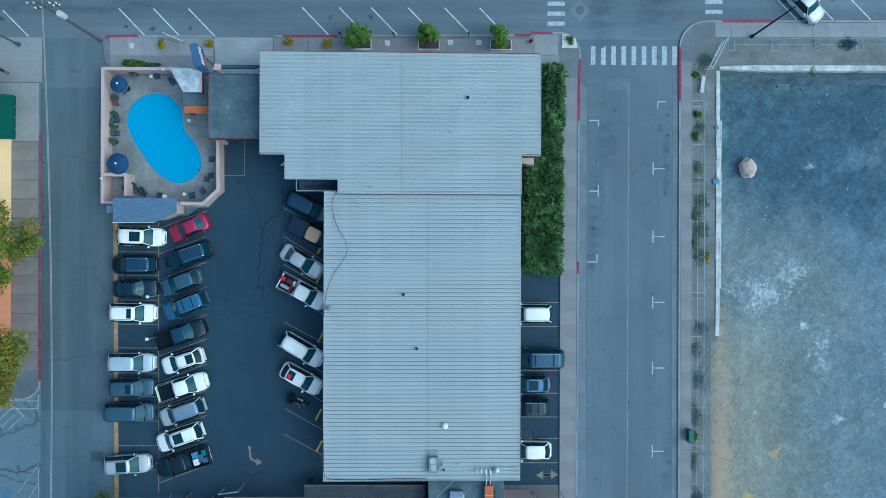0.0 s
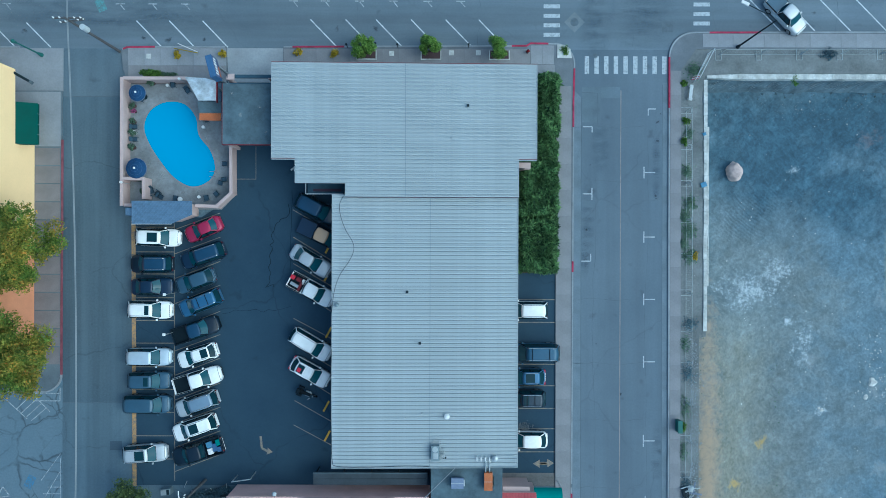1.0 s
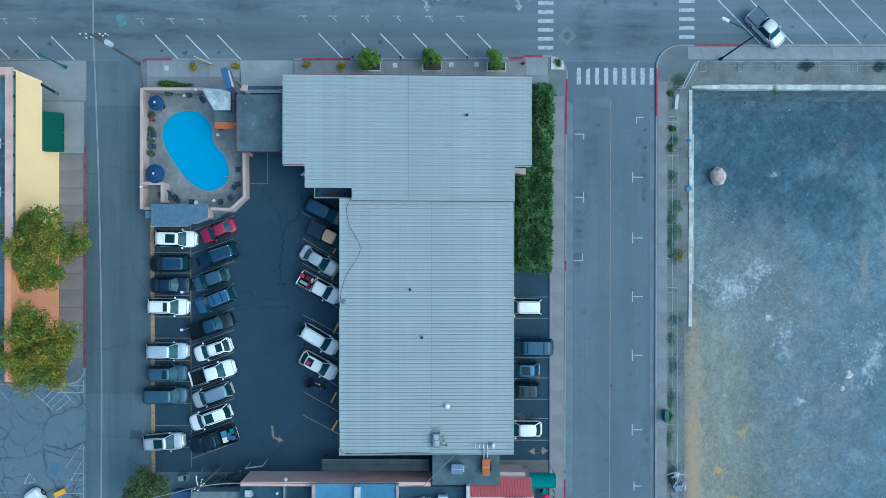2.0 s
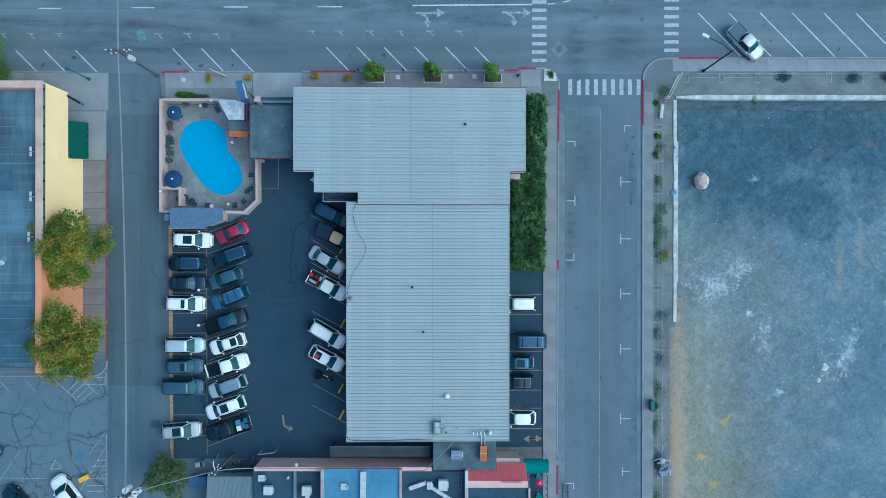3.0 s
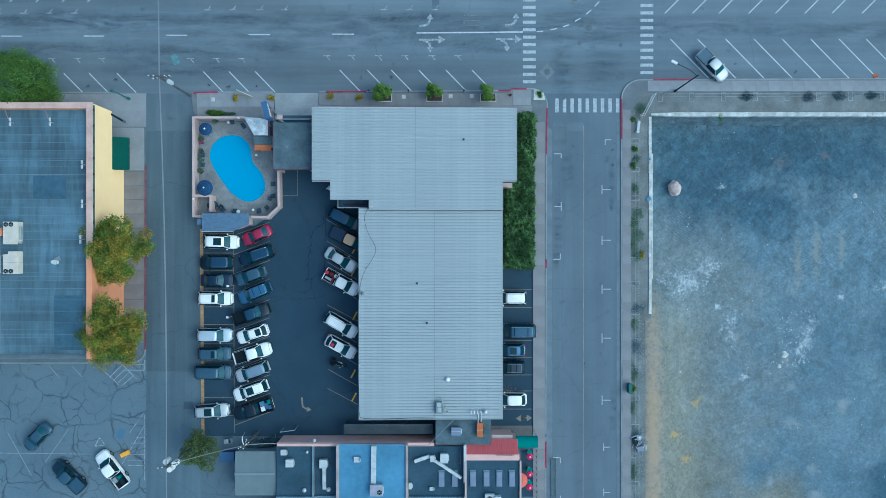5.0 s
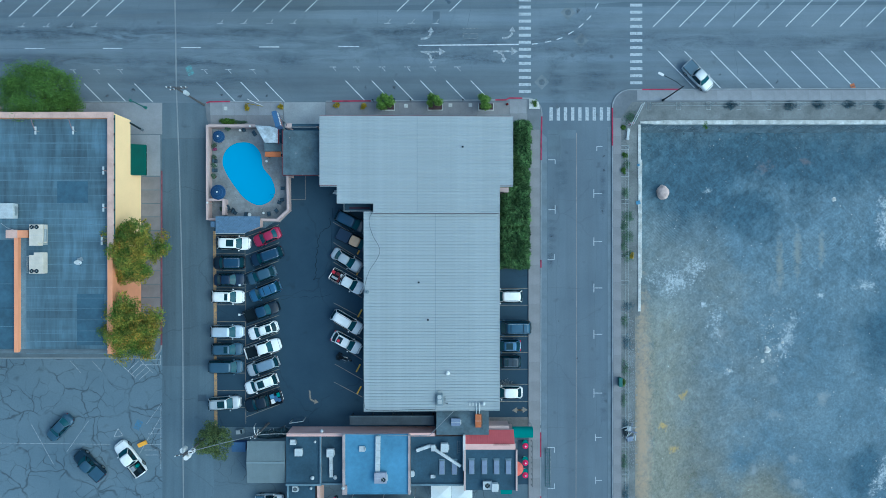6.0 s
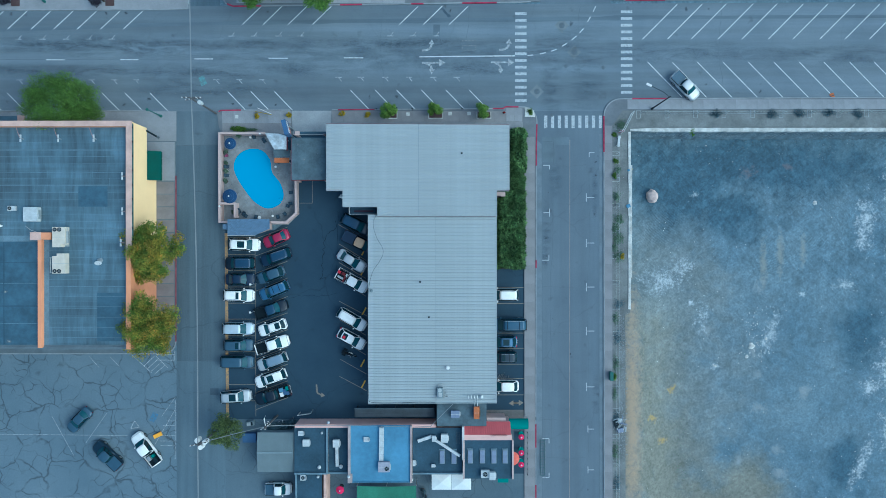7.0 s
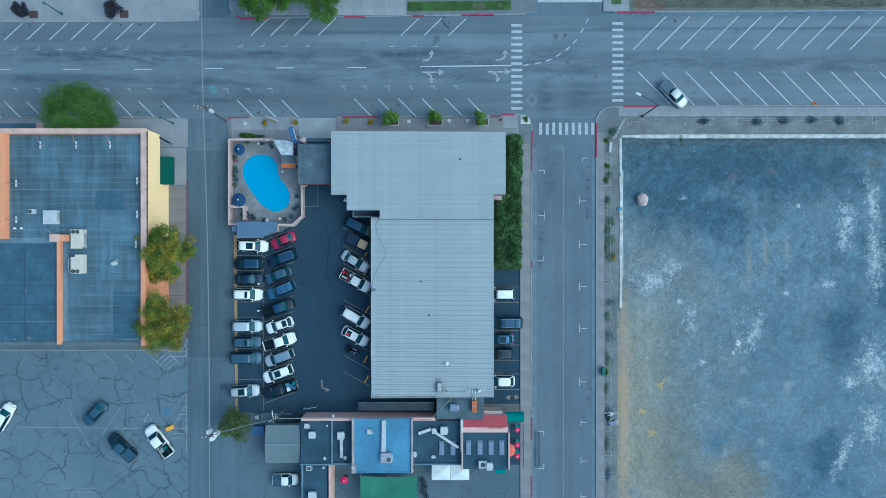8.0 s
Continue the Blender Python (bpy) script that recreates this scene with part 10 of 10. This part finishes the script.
def fence_run(points, label):
    """Hired mesh fence panels: frames, wires and weighted feet, one thing for each panel."""
    for (ax, ay), (bx, by) in zip(points, points[1:]):
        ln = math.hypot(bx - ax, by - ay)
        t = thing("site_fence", label, "fence", ax, ay, 0.06, math.degrees(math.atan2(by - ay, bx - ax)), "temporary fence round the lot")
        for u in (0.06, ln - 0.06):
            part("upright", tube(bmesh.new(), [(u, 0, 0.0), (u, 0, 1.9)], 0.022, 6), M_FENCE, t)
        for z in (0.15, 1.88):
            part("rail", tube(bmesh.new(), [(0.06, 0, z), (ln - 0.06, 0, z)], 0.016, 6), M_FENCE, t)
        bm = bmesh.new()
        k = 0.1
        while k < ln - 0.1:
            tube(bm, [(k, 0, 0.15), (k, 0, 1.88)], 0.004, 3)
            k += 0.22
        part("mesh_wire", bm, M_FENCE, t)
        bm = bmesh.new()
        for p, q in (((-0.28, -0.55), (0.28, -0.55)), ((0.28, -0.55), (0.28, 0.55)), ((0.28, 0.55), (-0.28, 0.55)), ((-0.28, 0.55), (-0.28, -0.55))):
            tube(bm, [(*p, 0.03), (*q, 0.03)], 0.022, 6)
        part("foot_frame", bm, M_FENCE, t, "flat steel foot frame")


fence_run([(24.92, 14.14 - i * 3.72) for i in range(15)], "see-through temporary steel fence panel on frame feet")
fence_run([(28.2 + i * 4.13, 19.85 + i * 0.018) for i in range(14)], "see-through temporary steel fence panel above the lot")
(gx, gy), (hx, hy) = (25.64, 17.05), (27.11, 19.96)
gl = math.hypot(hx - gx, hy - gy)
t = thing("fence_gate", "slanting site gate with pale tubular rails", "gate", gx, gy, 0.06, math.degrees(math.atan2(hy - gy, hx - gx)), "temporary fence round the lot")
for u in (0.0, gl / 2, gl):
    part("upright", tube(bmesh.new(), [(u, 0, 0.0), (u, 0, 1.9)], 0.035, 7), M_UNIT, t)
for dy, z in ((0.0, 1.9), (0.14, 1.1), (-0.05, 0.2)):
    part("rail", tube(bmesh.new(), [(0, dy, z), (gl, dy * 0.3, z)], 0.04, 7), M_UNIT, t)
bm = bmesh.new()
for k in range(16):
    tube(bm, [(gl * k / 16, 0, 0.2), (gl * k / 16, 0, 1.9)], 0.006, 3)
part("mesh_wire", bm, M_FENCE, t)
t = thing("white_board", "white barrier board leaning at the fence", "barrier", *(25.28, 15.90), 0.06, 84)
part("board", cube(-0.8, 0.8, -0.17, 0.17, 0.35, 0.42, 0.02), M_UNIT, t)
for k in (-0.6, 0.6):
    part("foot", cube(k - 0.05, k + 0.05, -0.25, 0.25, 0.0, 0.35), M_STEEL, t)
t = thing("warning_tape", "knot of red and white barrier tape on the gate", "tape", *(25.52, 17.30), 0.06, 8)
part("pole", cube(-0.04, 0.04, -0.04, 0.04, 0, 1.0), M_STEEL, t)
for k in range(4):
    part("tape_band", tube(bmesh.new(), [(-0.5 + 0.1 * k, -0.2 + k * 0.11, 0.97 + k * 0.02), (0, -0.16 + k * 0.1, 1.03), (0.3 + 0.06 * k, -0.1 + k * 0.07, 0.98 + k * 0.02)], 0.03, 5), M_UNIT if k % 2 else M_RED, t)
# green netting by the fence, added as a plain lidded box
t = thing("green_bin", "green netting by the fence, built as a narrow solid box", "bin", *(24.09, -17.97), 0.06, 90)
part("body", cube(-0.6, 0.6, -0.2, 0.2, 0.0, 0.95, 0.04), M_TEAL_POLE, t)
part("lid", cube(-0.63, 0.63, -0.23, 0.23, 0.95, 1.02, 0.02), M_TEAL_POLE, t)
t = thing("pipe_heap", "jumble of white pipes and brackets by the fence", "pipes", *(25.39, -25.12), 0.06, 15)
heap_rng = random.Random(4)
for k in range(13):
    px, py, a, ln = heap_rng.uniform(-0.6, 0.6), heap_rng.uniform(-1.1, 1.1), heap_rng.uniform(0, 3.1), heap_rng.uniform(0.5, 1.3)
    z = 0.1 + 0.05 * k
    part("pipe", tube(bmesh.new(), [(px - ln / 2 * math.cos(a), py - ln / 2 * math.sin(a), z), (px + ln / 2 * math.cos(a), py + ln / 2 * math.sin(a), z + 0.06)], heap_rng.choice((0.04, 0.06, 0.09)), 7), (M_UNIT, M_STEEL, M_GLAZE)[k % 3], t)
part("crate", cube(-0.5, 0.3, -1.0, -0.4, 0.0, 0.5, 0.03), M_GLAZE, t)
part("crate", cube(-0.1, 0.5, 0.3, 0.9, 0.0, 0.4, 0.03), M_UNIT, t)
part("board", cube(-0.7, -0.1, -0.2, 0.9, 0.0, 0.3, 0.02), M_DARK, t)

# ---- poles, lamps and wires ----
def utility_pole(x, y, h, arms, label):
    t = thing("utility_pole", label, "utility pole", x, y, 0.0, group="wooden utility poles")
    part("shaft", tube(bmesh.new(), [(0, 0, -0.05), (0, 0, h)], 0.15, 12, 0.65), M_WOOD, t)
    for z, ang, ln in arms:
        a = part("cross_arm", cube(-ln / 2, ln / 2, -0.06, 0.06, -0.07, 0.07, 0.01), M_WOOD, t)
        a.matrix_basis = pose(0, 0.15, z, 0, 0, ang)
        for k in (-0.46, -0.25, 0.25, 0.46):
            i = part("insulator", disc(bmesh.new(), 0, 0, 0, 0.2, 0.07, 0.05, 10), M_WHITE, a)
            i.location = (k * ln, 0, 0.07)
    return t


t = utility_pole(-33.0, 20.05, 10.3, [(9.7, 0, 2.6), (8.9, 8, 2.2)], "tall weathered utility pole with cross arms and a transformer")
part("transformer", tube(bmesh.new(), [(0.45, -0.1, 7.2), (0.45, -0.1, 8.1)], 0.27, 16), M_UNIT, t, "grey transformer can")
t = utility_pole(-32.0, -25.2, 10.2, [(9.8, 12, 2.4), (9.0, 20, 2.4)], "utility pole with pale transformers beside the tree")
for k, (dx, dy) in enumerate(((-0.55, 0.35), (0.45, 0.1), (-0.1, -0.55))):
    part("transformer", tube(bmesh.new(), [(dx, dy, 8.0), (dx, dy, 9.1)], 0.32, 16), M_WHITE, t, "pale transformer can")
t = utility_pole(-24.12, -23.75, 7.0, [(6.6, 30, 1.5), (6.0, 70, 1.2)], "short pole with cable brackets behind the shed")
part("light_arm", tube(bmesh.new(), [(0, 0, 6.5), (-0.1, 0.9, 6.9), (-0.1, 1.3, 6.9)], 0.05, 7), M_WHITE, t)


def wire(pts, sag, label, r=0.022):
    out = []
    for a, c in zip(pts, pts[1:]):
        a, c = Vector(a), Vector(c)
        for k in range(12):
            s = k / 12
            out.append(a.lerp(c, s) - Vector((0, 0, sag * 4 * s * (1 - s))))
    out.append(Vector(pts[-1]))
    tagged(part("overhead_wire", tube(bmesh.new(), out, r, 5), M_WIRE), label, "wire", "overhead wires")


for dx in (-0.1, 0.3):
    wire([(-34.4 + dx * 0.3, 62, 9.8), (-33.0 + dx * 0.2, 20.2, 9.8), (-32.2 + dx * 0.2, -25.1, 9.8), (-32.6, -80, 9.8)], 0.7, "pale overhead wire along the alley", 0.03)
wire([(-32.0, -25.2, 8.6), (-23.98, -23.60, 6.6), (-20.79, -24.22, 3.8)], 0.3, "heavy service cable to the shops", 0.05)
wire([(-20.79, -24.22, 3.75), (-13.10, -24.02, 4.55), (-4.10, -24.26, 4.55), (-1.89, -24.18, 4.6), (1.29, -20.90, 5.05)], 0.05, "service cable along the shop parapet", 0.04)


def street_lamp(x, y, h, ax, ay, mat, label, head):
    t = thing("street_lamp", label, "street lamp", x, y, 0.1, group="street lamps")
    part("base", disc(bmesh.new(), 0, 0, -0.05, 0.5, 0.2, 0.13, 12), mat, t)
    part("shaft", tube(bmesh.new(), [(0, 0, 0.4), (0, 0, h * 0.6), (0, 0, h)], 0.1, 10, 0.6), mat, t)
    part("arm", tube(bmesh.new(), [(0, 0, h - 0.5), (ax * 0.35, ay * 0.35, h + 0.2), (ax, ay, h + 0.25)], 0.04, 8), mat, t)
    hd = part("lamp_head", cube(-0.38, 0.38, -0.15, 0.15, -0.08, 0.08, 0.05), head, t)
    hd.matrix_basis = pose(ax, ay, h + 0.25, 0, 0, math.degrees(math.atan2(ay, ax)))


x, y = (30.15, 20.64)
street_lamp(x, y, 8.2, 27.20 - x, 22.08 - y, M_DARK, "dark tall street lamp with a long thin arm", M_WHITE)
for (bx, by), (tx, ty) in (((-40.96, 19.66), (-40.85, 19.67)), ((-57.77, 36.23), (-57.54, 36.05))):
    t = thing("post_lamp", "green-painted ornamental post lamp", "street lamp", bx, by, 0.05, group="green post lamps")
    part("base", disc(bmesh.new(), 0, 0, 0, 0.7, 0.22, 0.11, 14), M_TEAL_POLE, t)
    part("shaft", tube(bmesh.new(), [(0, 0, 0.6), (0, 0, 4.2)], 0.09, 10, 0.7), M_TEAL_POLE, t)
    part("lantern", disc(bmesh.new(), 0, 0, 4.2, 4.75, 0.12, 0.17, 12), M_TEAL_POLE, t)
    part("cap", disc(bmesh.new(), 0, 0, 4.75, 4.95, 0.21, 0.05, 12), M_TEAL_POLE, t)
t = thing("fire_hydrant", "red fire hydrant on the corner pavement", "hydrant", *(8.69, 20.03), 0.12)
part("barrel", disc(bmesh.new(), 0, 0, 0, 0.6, 0.13, 0.11, 14), M_TAIL, t)
part("bonnet", disc(bmesh.new(), 0, 0, 0.6, 0.75, 0.15, 0.04, 14), M_TAIL, t)
part("outlet", tube(bmesh.new(), [(-0.22, 0, 0.42), (0.22, 0, 0.42)], 0.06, 10), M_TAIL, t)
for k, (px, py) in enumerate(((-4.52, 20.44), (2.63, 20.46), (-9.63, 20.43), (-6.72, 20.55))):
    t = thing("parking_meter", "slim parking meter at the kerb", "parking meter", px, py, 0.12, group="parking meters at the kerb")
    part("post", disc(bmesh.new(), 0, 0, 0, 1.1, 0.04, 0.04, 8), M_DARK, t)
    part("meter_head", cube(-0.1, 0.1, -0.08, 0.08, 1.1, 1.42, 0.04), M_DARK, t)
for (px, py) in ((-5.18, 19.89), (0.93, 19.96), (3.68, 19.97), (-29.98, 19.54)):
    setting(part("utility_lid", cube(px - 0.25, px + 0.25, py - 0.25, py + 0.25, 0.13, 0.152), M_WALL_OLD), "square pale utility lid in the pavement", "utility cover")
t = thing("wooden_prop", "yellow-striped barrier arm propped on the pavement", "barrier", *(-26.00, 19.86), 0.12, -8)
part("arm", tube(bmesh.new(), [(-1.2, 0.15, 0.6), (1.3, 0.0, 0.75)], 0.05, 6), M_LEAF_YELLOW, t)
part("arm", tube(bmesh.new(), [(-0.9, 0.7, 0.6), (1.3, 0.1, 0.7)], 0.035, 6), M_WHITE, t)
for k in (-0.9, 1.1):
    part("trestle", tube(bmesh.new(), [(k, 0.1, 0.0), (k, 0.1, 0.65)], 0.05, 6), M_STEEL, t)

# dark tyre smudges and patches are left to the asphalt; last, the slabs of the pavements
def slab_field(owner, x0, x1, y0, y1, nx, ny, z=0.12, material=None):
    slabs(bpy.data.objects[owner], x0, x1, y0, y1, nx, ny, z, material or M_CONC, gap=0.014)


slab_field("pavement_frontage", -32.05, -22.05, 17.0, 18.6, 6, 1, material=M_CONC_B)
slab_field("pavement_frontage", -32.1, -22.05, 18.6, KS + 0.02, 6, 1, material=M_CONC)
slab_field("pavement_front", -16.2, 9.0, 18.75, KS + 0.0, 15, 1, material=M_CONC_B)
slab_field("pavement_front", -16.2, 11.5, 16.8, 18.75, 12, 1)
slab_field("pavement_front", 9.05, 11.4, 18.8, KS + 0.4, 2, 1)
slab_field("pavement_east", 11.66, 13.2, -42, 16.6, 1, 22, material=M_CONC_B)
slab_field("pavement_lot_west", 23.32, 24.40, -42, 18.2, 1, 24, material=M_CONC_B)
slab_field("pavement_lot_north", 26.6, 80.0, 20.6, 22.0, 34, 1)
slabs(bpy.data.objects["pavement_alley_west"], -43.9, -38.95, -12.0, 10.2, 1, 12, 0.12, M_SLAB_WARM, gap=0.11)
slab_field("pavement_alley_west", -43.9, -38.95, 10.3, 15.9, 1, 1)
slab_field("pavement_north_mid", -30, 13.8, 38.4, 44, 26, 3)
slab_field("pavement_north_mid", -30, -5.6, 36.0, 38.3, 15, 1)
slab_field("pavement_north_east", 24.4, 28.2, 36.6, 44, 2, 4)
